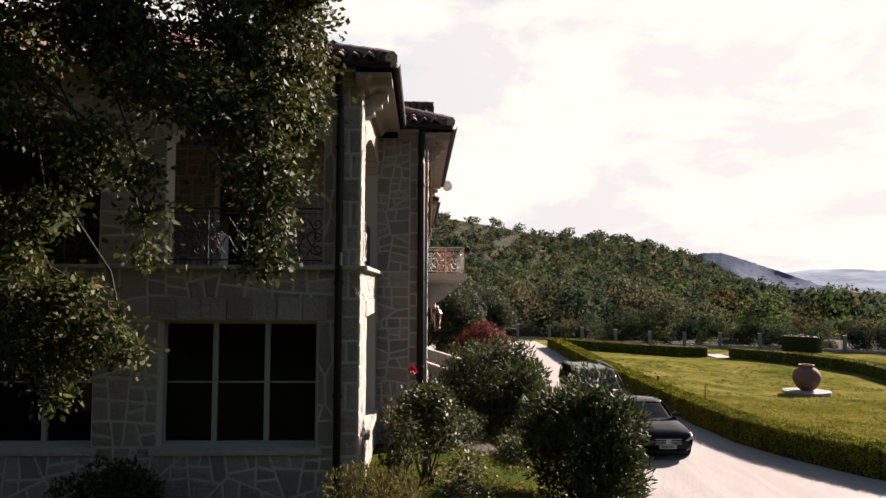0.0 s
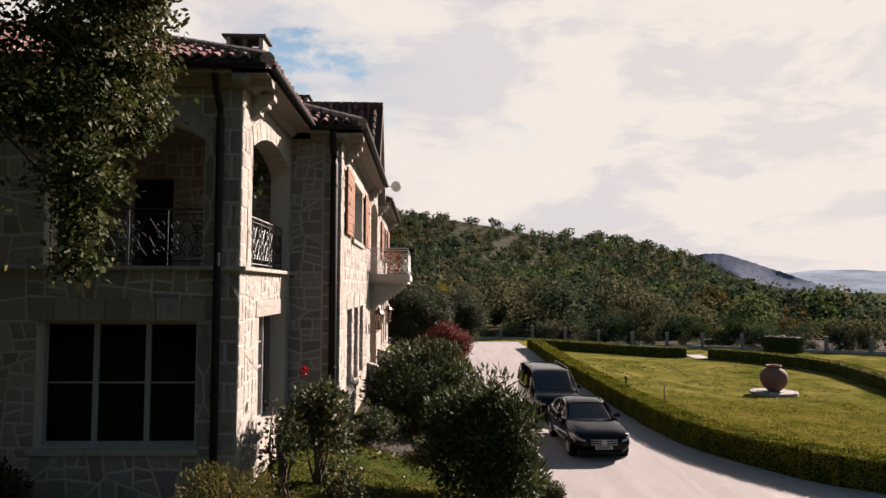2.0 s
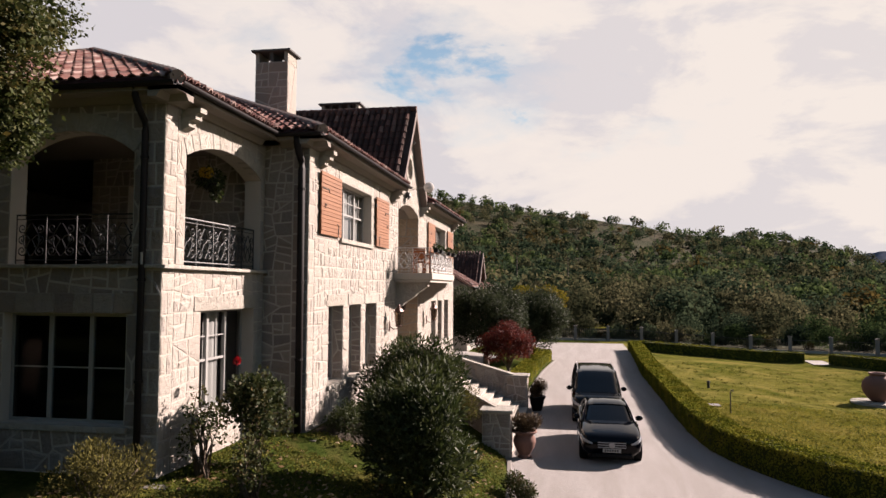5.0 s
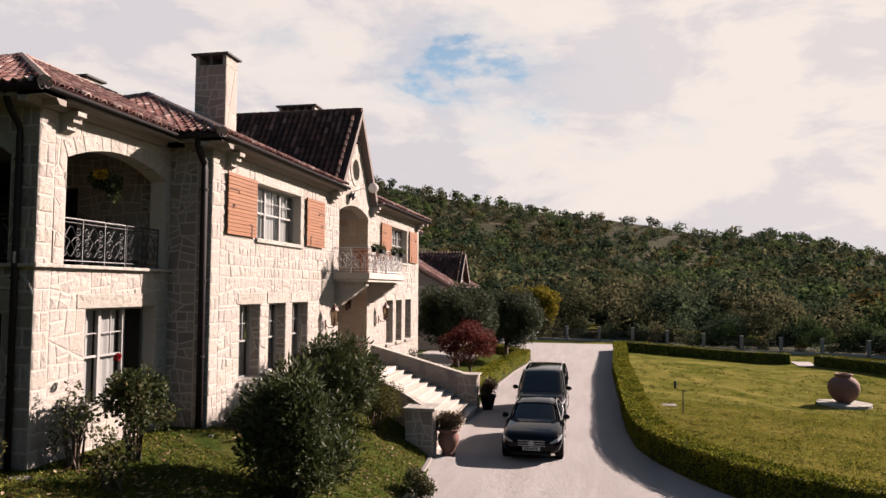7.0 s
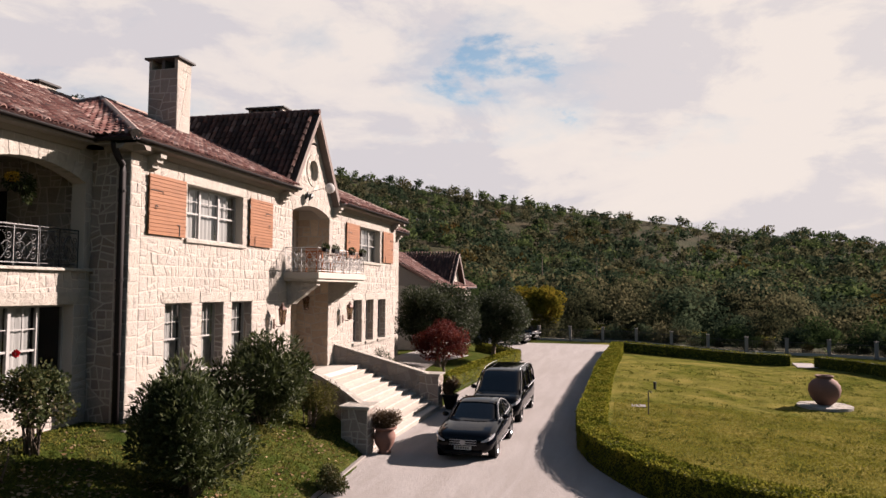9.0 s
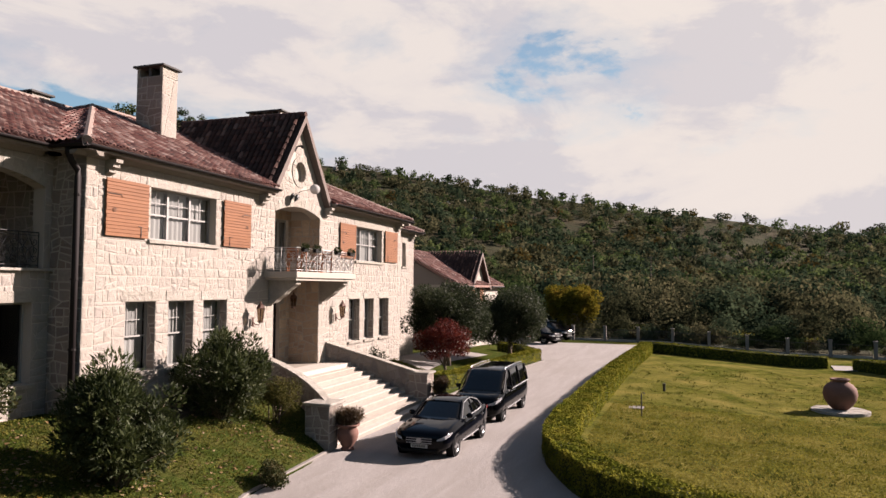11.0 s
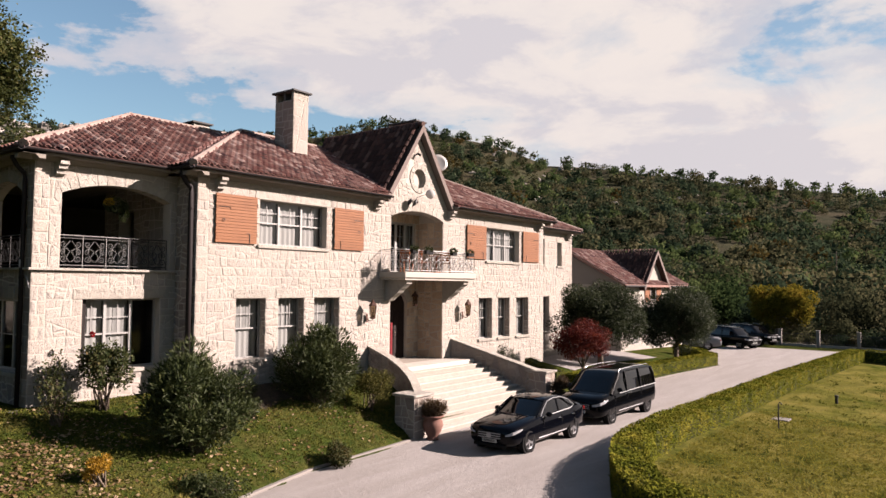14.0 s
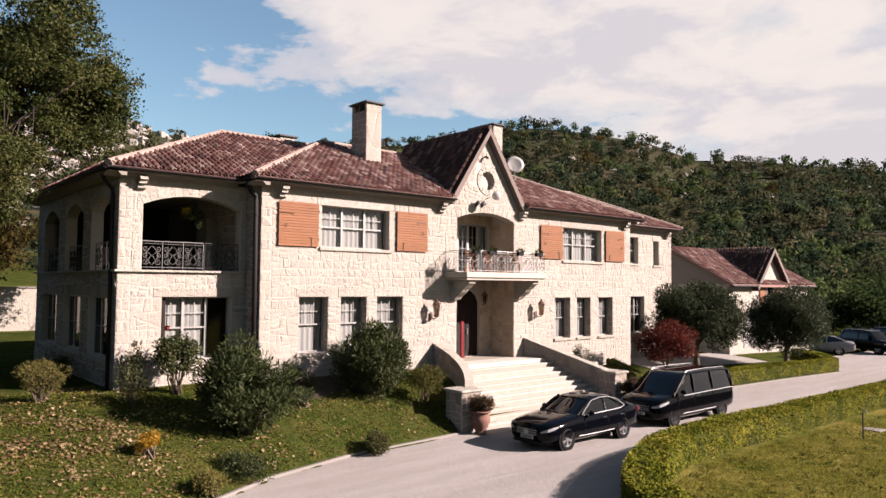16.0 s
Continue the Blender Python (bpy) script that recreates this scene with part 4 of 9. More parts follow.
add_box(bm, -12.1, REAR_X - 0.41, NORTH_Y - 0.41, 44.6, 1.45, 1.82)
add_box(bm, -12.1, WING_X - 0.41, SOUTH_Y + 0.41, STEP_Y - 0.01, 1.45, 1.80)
tagged(part("floor", bm, M_ROOMSHADE, None), "near-black ground floor with room shade in its colour", "floor", kind="structure")
bm = bmesh.new()
add_box(bm, -12.1, FACADE - 0.41, STEP_Y + 0.41, PORCH[0] - 0.35, 5.05, 5.40)
add_box(bm, -12.1, FACADE - 0.41, PORCH[1] + 0.35, NORTH_Y - 0.41, 5.05, 5.40)
add_box(bm, -12.1, REAR_X - 0.41, NORTH_Y - 0.41, 44.6, 5.05, 5.40)
add_box(bm, -12.1, WING_X - 0.41, SOUTH_Y + 0.41, STEP_Y - 0.01, 5.08, 5.44)
tagged(part("floor", bm, M_CONCRETE, None), "pale floor of the upper storey and loggia", "floor", kind="structure")
bm = bmesh.new()
add_box(bm, -12.1, FACADE - 0.41, STEP_Y + 0.41, NORTH_Y - 0.41, 8.38, 8.50)
add_box(bm, -12.1, REAR_X - 0.41, NORTH_Y - 0.41, 44.6, 8.38, 8.50)
add_box(bm, -12.1, WING_X - 0.41, SOUTH_Y + 0.41, STEP_Y - 0.01, 8.30, 8.48)
tagged(part("ceiling", bm, M_PLASTER, None), "plain plaster ceiling above the upper storey", "ceiling", kind="structure")
# near-black panels added to darken the rooms and block stray sun
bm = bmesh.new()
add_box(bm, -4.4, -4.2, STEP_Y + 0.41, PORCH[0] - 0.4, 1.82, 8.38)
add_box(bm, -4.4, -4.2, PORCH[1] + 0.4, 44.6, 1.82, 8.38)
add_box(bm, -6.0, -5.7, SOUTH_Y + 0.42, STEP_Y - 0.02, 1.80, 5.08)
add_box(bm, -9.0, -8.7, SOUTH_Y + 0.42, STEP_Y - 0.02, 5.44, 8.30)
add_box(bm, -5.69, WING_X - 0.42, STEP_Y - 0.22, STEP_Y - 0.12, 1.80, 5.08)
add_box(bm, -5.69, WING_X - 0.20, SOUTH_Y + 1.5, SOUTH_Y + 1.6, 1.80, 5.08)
tagged(part("inner_wall", bm, M_ROOMSHADE, None), "added near-black panels that keep the rooms dark", "wall", kind="structure")

# windows of the front
for i, (a, b) in enumerate(LOW_A):
    window(EAST, a, b, 2.62, 4.62, 1, "tall white sash window with net curtain", (3, 2), 0.30, (0,), seed=i + 1)
for i, (a, b) in enumerate(LOW_B):
    window(EAST, a, b, 2.56, 4.52, 1, "tall white sash window with net curtain", (3, 2), 0.30, (0,), seed=i + 4)
window(EAST, *UP_A, 3, "wide white three-light window with net curtains", (2, 2), 0.26, (0, 1, 2), seed=11, lintel_side=0.2)
window(EAST, *UP_B, 3, "wide white three-light window with net curtains", (2, 2), 0.26, (0, 1, 2), seed=12, lintel_side=0.2)
window(WING, *WING_WIN, 3, "white three-light window, one light bare", (2, 2), 0.28, (0, 1), seed=13, lintel_side=0.28, bare=(2,))
for i, (a, b) in enumerate(SOUTH_WINS):
    window(SOUTH, a, b, 2.60, 4.60, 3, "three-light window on the shaded side, panes dimmed", (1, 1), 0.22, (), seed=14 + i, sill=True, lintel=False, glazing=M_DARKPANE, rail=0.012)
for i, (a, b, c, d) in enumerate(REAR_WINS):
    window(REAR, a, b, c, d, 1 if i < 2 else 2, "narrow white window with stone surround", (2, 2), 0.26, (0,), seed=20 + i)
for a, b in SOUTH_WINS:          # rows of square blocks over the shaded windows
    n = 7
    for k in range(n):
        u0, u1 = a - 0.15 + (b - a + 0.3) * k / n + 0.008, a - 0.15 + (b - a + 0.3) * (k + 1) / n - 0.008
        bm = bmesh.new()
        map_box(bm, SOUTH, u0, u1, 4.61, 4.98, -0.12, 0.03 + 0.008 * (k % 3), 0.012)
        part("lintel_block", bm, M_STONE, WALL_JOBS[2][0])

# porch below, loggia above it
bm = bmesh.new()
PORCH_BACK = FACADE - 1.42
add_box(bm, PORCH_BACK, FACADE - 0.401, PORCH[0] - 0.34, PORCH[0], 1.5, 8.4)
part("wall", bm, M_MORTAR, house, "porch side wall of tan rubble")
bm = bmesh.new()
add_box(bm, PORCH_BACK, FACADE - 0.401, PORCH[1], PORCH[1] + 0.34, 1.5, 8.4)
porch_sides = part("wall", bm, M_MORTAR, house, "porch side wall of tan rubble")
WALL_JOBS.append((porch_sides, lambda u, v, n=0.0: Vector((u, PORCH[1] - n, v)), [[(PORCH_BACK, 1.86), (FACADE, 1.86), (FACADE, 5.3), (PORCH_BACK, 5.3)], [(PORCH_BACK, 5.66), (FACADE, 5.66), (FACADE, 7.95), (PORCH_BACK, 7.95)]], (0.42, 0.36), (), 19, 0))
DOOR = (26.02, 27.54, 1.86, 4.30, 4.90)
BACK = facing_x(PORCH_BACK)
back_wall = wall(BACK, PORCH[0] - 0.34, PORCH[1] + 0.34, 1.5, 8.4, [(25.6, 28.1, 5.64, 7.9)], [DOOR], thick=0.3, seed=21, cell=(0.42, 0.36), label="porch back wall of tan rubble")
bm = bmesh.new()
add_box(bm, PORCH_BACK - 0.3, FACADE - 0.402, PORCH[0] - 0.34, PORCH[1] + 0.34, 5.36, 5.62)
part("porch_ceiling", bm, M_SOFFIT, house, "plain cream porch ceiling")
bm = bmesh.new()
add_box(bm, PORCH_BACK, FACADE - 0.402, PORCH[0], PORCH[1], 8.30, 8.42)
part("loggia_ceiling", bm, M_SOFFIT, house, "plain cream loggia ceiling")

front_door = new("door")
front_door.parent = house
tagged(front_door, "tall arched door, closed leaf darkened as an open doorway")
bm = bmesh.new()
for k in range(13):
    p, q = DOOR[0] + (DOOR[1] - DOOR[0]) * k / 13, DOOR[0] + (DOOR[1] - DOOR[0]) * (k + 1) / 13
    add_prism(bm, [BACK(p, 1.86, -0.16), BACK(q, 1.86, -0.16), BACK(q, arc_v(q, DOOR), -0.16), BACK(p, arc_v(p, DOOR), -0.16)], (-0.06, 0, 0))
bmesh.ops.recalc_face_normals(bm, faces=bm.faces)
part("leaf", bm, M_DOOR, front_door, "door leaf coloured as the dark of the doorway")
for k in range(4):
    bm = bmesh.new()
    map_box(bm, BACK, DOOR[0] + 0.12 + 0.34 * k, DOOR[0] + 0.36 + 0.34 * k, 2.1, 4.0, -0.16, -0.135, 0.01)
    part("door_panel", bm, M_DOOR, front_door)
bm = bmesh.new()
add_tube(bm, [BACK(26.86, 2.85, -0.15), BACK(26.86, 2.85, -0.07), BACK(26.86, 3.15, -0.07), BACK(26.86, 3.15, -0.15)], 0.014, 6)
part("door_handle", bm, M_CHROME, front_door, "polished bar handle")

# french doors on the balcony
fdoor = window(BACK, 25.6, 28.1, 5.64, 7.9, 4, "white glazed double doors with side lights", (2, 4), 0.1, (0, 3), sash=False, sill=False, lintel=False, seed=31, bar=0.09)

# balcony over the porch
balcony = new("balcony")
balcony.parent = house
tagged(balcony, "pale stone balcony slab on shaped brackets")
bm = bmesh.new()
add_box(bm, FACADE + 0.003, 1.52, 24.14, 28.98, 5.40, 5.63, 0.02)
add_box(bm, FACADE + 0.003, 1.44, 24.22, 28.90, 5.31, 5.40)
part("slab", bm, M_SOFFIT, balcony, "pale stone slab with moulded edge")
for y in (24.5, 28.35):
    bm = bmesh.new()
    prof = [(FACADE, 5.31), (1.28, 5.31), (1.28, 5.16), (1.16, 5.10), (1.02, 4.98), (0.92, 4.94), (0.80, 4.80), (0.62, 4.68), (0.50, 4.62), (0.36, 4.48), (FACADE, 4.44)]
    add_prism(bm, [(x, y, z) for x, z in prof], (0, 0.34, 0))
    bmesh.ops.recalc_face_normals(bm, faces=bm.faces)
    part("bracket", bm, M_DRESSED, balcony)

# ledge round the wing at upper floor level
bm = bmesh.new()
add_box(bm, WING_X - 0.45, WING_X + 0.13, SOUTH_Y - 0.12, STEP_Y - 0.01, 5.43, 5.50, 0.01)
part("ledge", bm, M_DRESSED, house, "pale dressed stone ledge below the loggia")
bm = bmesh.new()
add_box(bm, -12.6, WING_X - 0.452, SOUTH_Y - 0.12, SOUTH_Y + 0.42, 5.43, 5.50, 0.01)
part("ledge", bm, M_DRESSED, house, "pale dressed stone ledge below the loggia")


# ---- roofs ----
EAVE, PITCH = 8.70, 0.455


def roof_slab(name, poly, mat, label, thick=0.1):
    bm = bmesh.new()
    add_prism(bm, poly, (0, 0, -thick))
    bmesh.ops.recalc_face_normals(bm, faces=bm.faces)
    return part(name, bm, mat, house, label)


def hip_roof(x0, x1, y0, y1, label, south=True, north=True, notch=None):
    """Four slopes over a rectangle; the ridge runs along y."""
    half, mid = (x1 - x0) / 2, (x0 + x1) / 2
    top = EAVE + half * PITCH
    a, b = (y0 + half if south else y0), (y1 - half if north else y1)
    p, q = (mid, a, top), (mid, b, top)
    c = [(x1, y0, EAVE), (x1, y1, EAVE), (x0, y1, EAVE), (x0, y0, EAVE)]
    if notch:
        n0, n1, back = notch
        bz = EAVE + (x1 - back) * PITCH
        bm = bmesh.new()
        m0, m1 = n0 + 0.33, n1 - 0.33
        for poly in ([c[0], (x1, n0, EAVE), (back, m0, bz), (mid, m0, top), p], [(x1, n1, EAVE), c[1], q, (mid, m1, top), (back, m1, bz)], [(back, m0, bz), (back, m1, bz), (mid, m1, top), (mid, m0, top)]):
            add_prism(bm, poly, (0, 0, -0.1))
        bmesh.ops.recalc_face_normals(bm, faces=bm.faces)
        east = part("roof", bm, M_TILE, house, label)
    else:
        n0, n1, back = 1e9, -1e9, 0
        east = roof_slab("roof", [c[0], c[1], q, p], M_TILE, label)
    TILE_JOBS.append((east, Vector((x1, y0, EAVE)), Vector((0, 1, 0)), Vector((-1, 0, PITCH)), y1 - y0, half, lambda s, t, L=y1 - y0, S=south, N=north: (not S or s > t) and (not N or s < L - t) and not (n0 + 0.33 * t / max(x1 - back, 0.1) < y0 + s < n1 - 0.33 * t / max(x1 - back, 0.1) and x1 - t > back)))
    west = roof_slab("roof", [c[2], c[3], p, q], M_TILE, label)
    if south:
        face = roof_slab("roof", [c[3], c[0], p], M_TILE, label)
        TILE_JOBS.append((face, Vector((x1, y0, EAVE)), Vector((-1, 0, 0)), Vector((0, 1, PITCH)), x1 - x0, half, lambda s, t, L=x1 - x0: t < s < L - t))
    if north:
        face = roof_slab("roof", [c[1], c[2], q], M_TILE, label)
    lines = [(p, q)] + ([(c[0], p), (c[3], p)] if south else []) + ([(c[1], q), (c[2], q)] if north else [])
    for a, b in lines:
        a, b = Vector(a), Vector(b)
        n = int((b - a).length / 0.36)
        for k in range(n):
            s, e = a.lerp(b, k / n), a.lerp(b, (k + 1.12) / n)
            bm = bmesh.new()
            lift = Vector((0, 0, 0.06))
            add_tube(bm, [s + lift * 0.8, e + lift * 1.3], [0.13, 0.115], 8)
            part("ridge_tile", bm, M_RIDGE, east)
    return east


roof_wing = hip_roof(-13.0, -0.5, SOUTH_Y - 0.5, 24.0, "weathered red clay barrel tiles", True, False)
roof_main = hip_roof(-11.85, 0.62, STEP_Y - 0.5, NORTH_Y + 0.5, "weathered red clay barrel tiles", notch=(24.2, 28.86, -0.35))
roof_rear = hip_roof(-11.6, -1.6, 34.0, 45.5, "weathered red clay barrel tiles", False, True)

# gable roof, ridge running back into the main slope
GX, GB = 0.40, -5.65
ridge_f, ridge_b = Vector((GX, GABLE_MID, 12.02)), Vector((GB, GABLE_MID, 12.02))
for side in (-1, 1):
    foot_f, foot_b = Vector((GX, GABLE_MID + side * 2.25, 8.70)), Vector((GB, GABLE_MID + side * 2.25, 8.70))
    face = roof_slab("roof", [ridge_f, foot_f, foot_b, ridge_b], M_DARKTILE, "steep gable roof with tiles darkened for shade", 0.12)
    up = (ridge_f - foot_f)
    if side < 0:
        TILE_JOBS.append((face, foot_b, Vector((1, 0, 0)), Vector((0, 1, up.z / abs(up.y))), GX - GB, 2.25, lambda s, t: True))
    else:
        TILE_JOBS.append((face, foot_f, Vector((-1, 0, 0)), Vector((0, -1, up.z / abs(up.y))), GX - GB, 2.25, lambda s, t: True))
    bm = bmesh.new()      # thick plastered verge
    d = (ridge_f - foot_f).normalized()
    out = Vector((0, -d.z * 1.0, d.y)) * (1 if side < 0 else 1)
    inward = Vector((0, -d.z, d.y)) if side > 0 else Vector((0, d.z, -d.y))
    drop = inward * 0.22 if inward.z < 0 else -inward * 0.22
    add_prism(bm, [foot_f - d * 0.12, ridge_f + d * 0.0, ridge_f + Vector((0, 0, -0.30)), foot_f - d * 0.12 + drop], (-0.30, 0, 0))
    bmesh.ops.recalc_face_normals(bm, faces=bm.faces)
    verge = part("verge", bm, M_VERGE, house, "grey plastered verge of the gable")
    verge.location.x = 0.02
for k in range(17):
    s, e = ridge_f.lerp(ridge_b, k / 17), ridge_f.lerp(ridge_b, (k + 1.1) / 17)
    bm = bmesh.new()
    add_tube(bm, [s + Vector((0, 0, 0.02)), e + Vector((0, 0, 0.05))], [0.12, 0.105], 8)
    part("ridge_tile", bm, M_DARKTILE, house)


def eave(points, inward, label="dark gutter under the eaves"):
    """Half-round gutter and plaster soffit along an eave; inward points to the wall."""
    a, b = Vector(points[0]), Vector(points[1])
    inward = Vector(inward)
    along = (b - a).normalized()
    bm = bmesh.new()
    prof = [(math.cos(t) * 0.075, math.sin(t) * 0.075) for t in (math.pi + math.pi * k / 8 for k in range(9))]
    prof += [(x * 0.86, z * 0.86) for x, z in prof[::-1]]
    add_prism(bm, [a - inward * (x + 0.07) + Vector((0, 0, z - 0.0)) for x, z in prof], b - a)
    bmesh.ops.recalc_face_normals(bm, faces=bm.faces)
    part("gutter", bm, M_GUTTER, house, label)
    bm = bmesh.new()
    add_prism(bm, [a + Vector((0, 0, -0.02)), a + inward * 0.56 + Vector((0, 0, -0.02)), a + inward * 0.56 + Vector((0, 0, -0.24)), a + inward * 0.40 + Vector((0, 0, -0.24)), a + inward * 0.30 + Vector((0, 0, -0.13)), a + Vector((0, 0, -0.13))], b - a)
    bmesh.ops.recalc_face_normals(bm, faces=bm.faces)
    part("soffit", bm, M_EAVESHADE, house, "soffit darkened for the shadow under the eaves")


eave([(-0.5, SOUTH_Y - 0.5, EAVE - 0.03), (-0.5, STEP_Y - 0.45, EAVE - 0.03)], (-1, 0, 0))
eave([(-13.0, SOUTH_Y - 0.5, EAVE - 0.035), (-0.5, SOUTH_Y - 0.5, EAVE - 0.035)], (0, 1, 0))
eave([(0.62, STEP_Y - 0.5, EAVE - 0.03), (0.62, 24.31, EAVE - 0.03)], (-1, 0, 0))
eave([(-0.55, STEP_Y - 0.5, EAVE - 0.035), (0.62, STEP_Y - 0.5, EAVE - 0.035)], (0, 1, 0))
eave([(0.62, 28.75, EAVE - 0.03), (0.62, NORTH_Y + 0.5, EAVE - 0.03)], (-1, 0, 0))
eave([(0.62, NORTH_Y + 0.5, EAVE - 0.035), (-1.6, NORTH_Y + 0.5, EAVE - 0.035)], (0, -1, 0))
eave([(-1.6, NORTH_Y + 0.55, EAVE - 0.03), (-1.6, 45.5, EAVE - 0.03)], (-1, 0, 0))


def corbel(y, plane, z=8.46):
    bm = bmesh.new()
    prof = [(plane, z), (plane + 0.40, z), (plane + 0.40, z - 0.09), (plane + 0.30, z - 0.12), (plane + 0.30, z - 0.21), (plane + 0.17, z - 0.25), (plane + 0.17, z - 0.34), (plane, z - 0.42)]
    add_prism(bm, [(x, y, h) for x, h in prof], (0, 0.24, 0))
    bmesh.ops.recalc_face_normals(bm, faces=bm.faces)
    part("corbel", bm, M_DRESSED, house, "stepped stone corbel")


for y, plane in ((12.05, WING_X), (16.45, FACADE), (23.75, FACADE), (28.62, FACADE), (36.6, FACADE), (38.9, REAR_X), (44.2, REAR_X)):
    corbel(y, plane)


def downpipe(x, y, z0, towards, label="dark brown round downpipe", wide=0.062):
    bm = bmesh.new()
    ox, oy = towards
    add_tube(bm, [(x + ox * 0.34, y + oy * 0.34, EAVE - 0.1), (x + ox * 0.34, y + oy * 0.34, EAVE - 0.22), (x + ox * 0.22, y + oy * 0.22, EAVE - 0.42), (x + ox * 0.03, y + oy * 0.03, EAVE - 0.62), (x, y, EAVE - 0.8), (x, y, 5.6), (x, y, z0)], wide, 10)
    pipe = part("downpipe", bm, M_GUTTER, house, label, True)
    for z in (7.4, 5.2, 3.4):
        bm = bmesh.new()
        add_tube(bm, [(x, y, z), (x, y, z + 0.05)], wide + 0.016, 10)
        part("clamp", bm, M_GUTTER, pipe)


downpipe(-1.33, SOUTH_Y - 0.11, 1.3, (0, -1))
bm = bmesh.new()
for lift in (0.0, 0.055):
    add_tube(bm, [(-1.25, SOUTH_Y - 0.07, 5.30 + lift), (-1.19, SOUTH_Y - 0.06, 5.23 + lift), (-1.10, SOUTH_Y - 0.05, 5.13 + lift), (-1.03, SOUTH_Y - 0.05, 5.02 + lift), (-0.99, SOUTH_Y - 0.04, 4.93 + lift * 0.6)], 0.008, 5)
part("cable", bm, M_FRAME, house, "two pale cables slung from the downpipe")
bm = bmesh.new()
add_tube(bm, [(-1.29, SOUTH_Y - 0.18, 5.50), (-1.29, SOUTH_Y - 0.18, 5.71)], 0.022, 8)
part("conduit", bm, M_FRAME, house, "short white pipe end beside the downpipe")
downpipe(-0.02, STEP_Y - 0.13, 1.5, (0, -1), wide=0.085)


def chimney(x0, x1, y0, y1, z0, z1, label, seed, slots=2):
    ch = new("chimney")
    ch.parent = house
    tagged(ch, label)
    bm = bmesh.new()
    top = z1 - 0.42                      # the flue opens to the south under the cap
    add_box(bm, x0, x1, y0, y1, z0, top)
    body = part("shaft", bm, M_MORTAR, ch)
    WALL_JOBS.append((body, facing_x(x1), [[(y0, z0 + 1), (y1, z0 + 1), (y1, top), (y0, top)]], (0.75, 0.55), (), seed, 0))
    WALL_JOBS.append((body, facing_south(y0), [[(x0, z0 + 1), (x1, z0 + 1), (x1, top), (x0, top)]], (0.42, 0.34), (), seed + 1, 0))
    bars = [(x0, x0 + 0.12, M_DRESSED), (x1 - 0.12, x1 + 0.012, M_DRESSED)]
    for k in range(1, slots):
        mid = x0 + (x1 - x0) * k / slots
        bars.append((mid - 0.05, mid + 0.05, M_CAPDARK))
    for a0, a1, mat in bars:
        bm = bmesh.new()
        add_box(bm, a0, a1, y0 - (0.012 if a1 > x1 else 0.0), y1, top + 0.002, z1 - 0.074)
        part("cap_wall", bm, mat, ch)
    bm = bmesh.new()
    add_box(bm, x0 + 0.141, x1 - 0.141, y0 + 0.03, y1 - 0.03, top + 0.003, top + 0.02)
    part("flue", bm, M_CAPDARK, ch, "dark flue opening")
    bm = bmesh.new()
    add_box(bm, x0 - 0.12, x1 + 0.12, y0 - 0.12, y1 + 0.12, z1 - 0.072, z1, 0.01)
    part("cap", bm, M_CAPDARK, ch, "thin flat dark chimney cap")


chimney(-4.36, -3.2, 22.4, 23.2, 9.0, 13.21, "tall rubble stone chimney with open cap", 41, 2)
chimney(-4.75, -3.03, 30.1, 30.74, 8.5, 13.37, "squat rubble chimney behind the gable", 43, 4)
chimney(-8.3, -6.95, 20.2, 20.95, 9.0, 11.97, "low rubble chimney at the back of the roof", 45)


# ---- shutters ----
def shutter(y0, y1, z0, z1, hinge_side, label="orange-brown stained board shutter held open"):
    sh = new("shutter")
    sh.parent = house
    tagged(sh, label, group="board shutters")
    n, x = 16, FACADE + 0.05
    h = (z1 - z0) / n
    for k in range(n):
        bm = bmesh.new()
        add_box(bm, x + 0.022 * 0, x + 0.044 + 0.005 * (k % 2), y0 + 0.006 * (k % 3), y1 - 0.005 * (k % 2), z0 + h * k + 0.0025, z0 + h * (k + 1) - 0.0025, 0.006)
        part("board", bm, M_SHUTTER, sh)
    for y in (y0 + 0.18, y1 - 0.3):
        bm = bmesh.new()
        add_box(bm, x - 0.03, x, y, y + 0.1, z0 + 0.05, z1 - 0.05)
        part("batten", bm, M_SHUTTER, sh)
    edge = y1 if hinge_side > 0 else y0
    for z in (z0 + 0.28, z1 - 0.28):
        bm = bmesh.new()
        add_tube(bm, [(x + 0.02, edge, z - 0.06), (x + 0.02, edge, z + 0.06)], 0.028, 8)
        part("hinge", bm, M_IRON, sh)
    far = y0 if hinge_side > 0 else y1
    s = hinge_side
    bm = bmesh.new()
    add_tube(bm, [(x + 0.06, far + s * 0.05, z1 - 0.42), (x + 0.06, far + s * 0.52, z1 - 0.42), (x + 0.06, far + s * 0.55, z1 - 0.50)], 0.011, 5)
    part("latch", bm, M_IRON, sh, "rusty iron latch")
    bm = bmesh.new()
    add_tube(bm, [(x + 0.06, edge - s * 0.30, z0 + 0.02), (x + 0.06, edge - s * 0.30, z0 + 0.32), (x + 0.06, edge - s * 0.42, z0 + 0.33)], 0.011, 5)
    part("hook", bm, M_IRON, sh, "rusty iron hook")
    bm = bmesh.new()
    add_tube(bm, [(x + 0.06, far + s * (0.28 + 0.05 * math.cos(t)), z0 + 0.72 + 0.05 * math.sin(t)) for t in (2 * math.pi * k / 10 for k in range(10))], 0.009, 5)
    part("pull_ring", bm, M_IRON, sh, "rusty iron ring")


shutter(16.46, 18.06, 6.42, 7.99, 1)
shutter(21.60, 23.16, 6.42, 7.99, -1)
shutter(30.08, 31.68, 6.38, 7.98, 1)
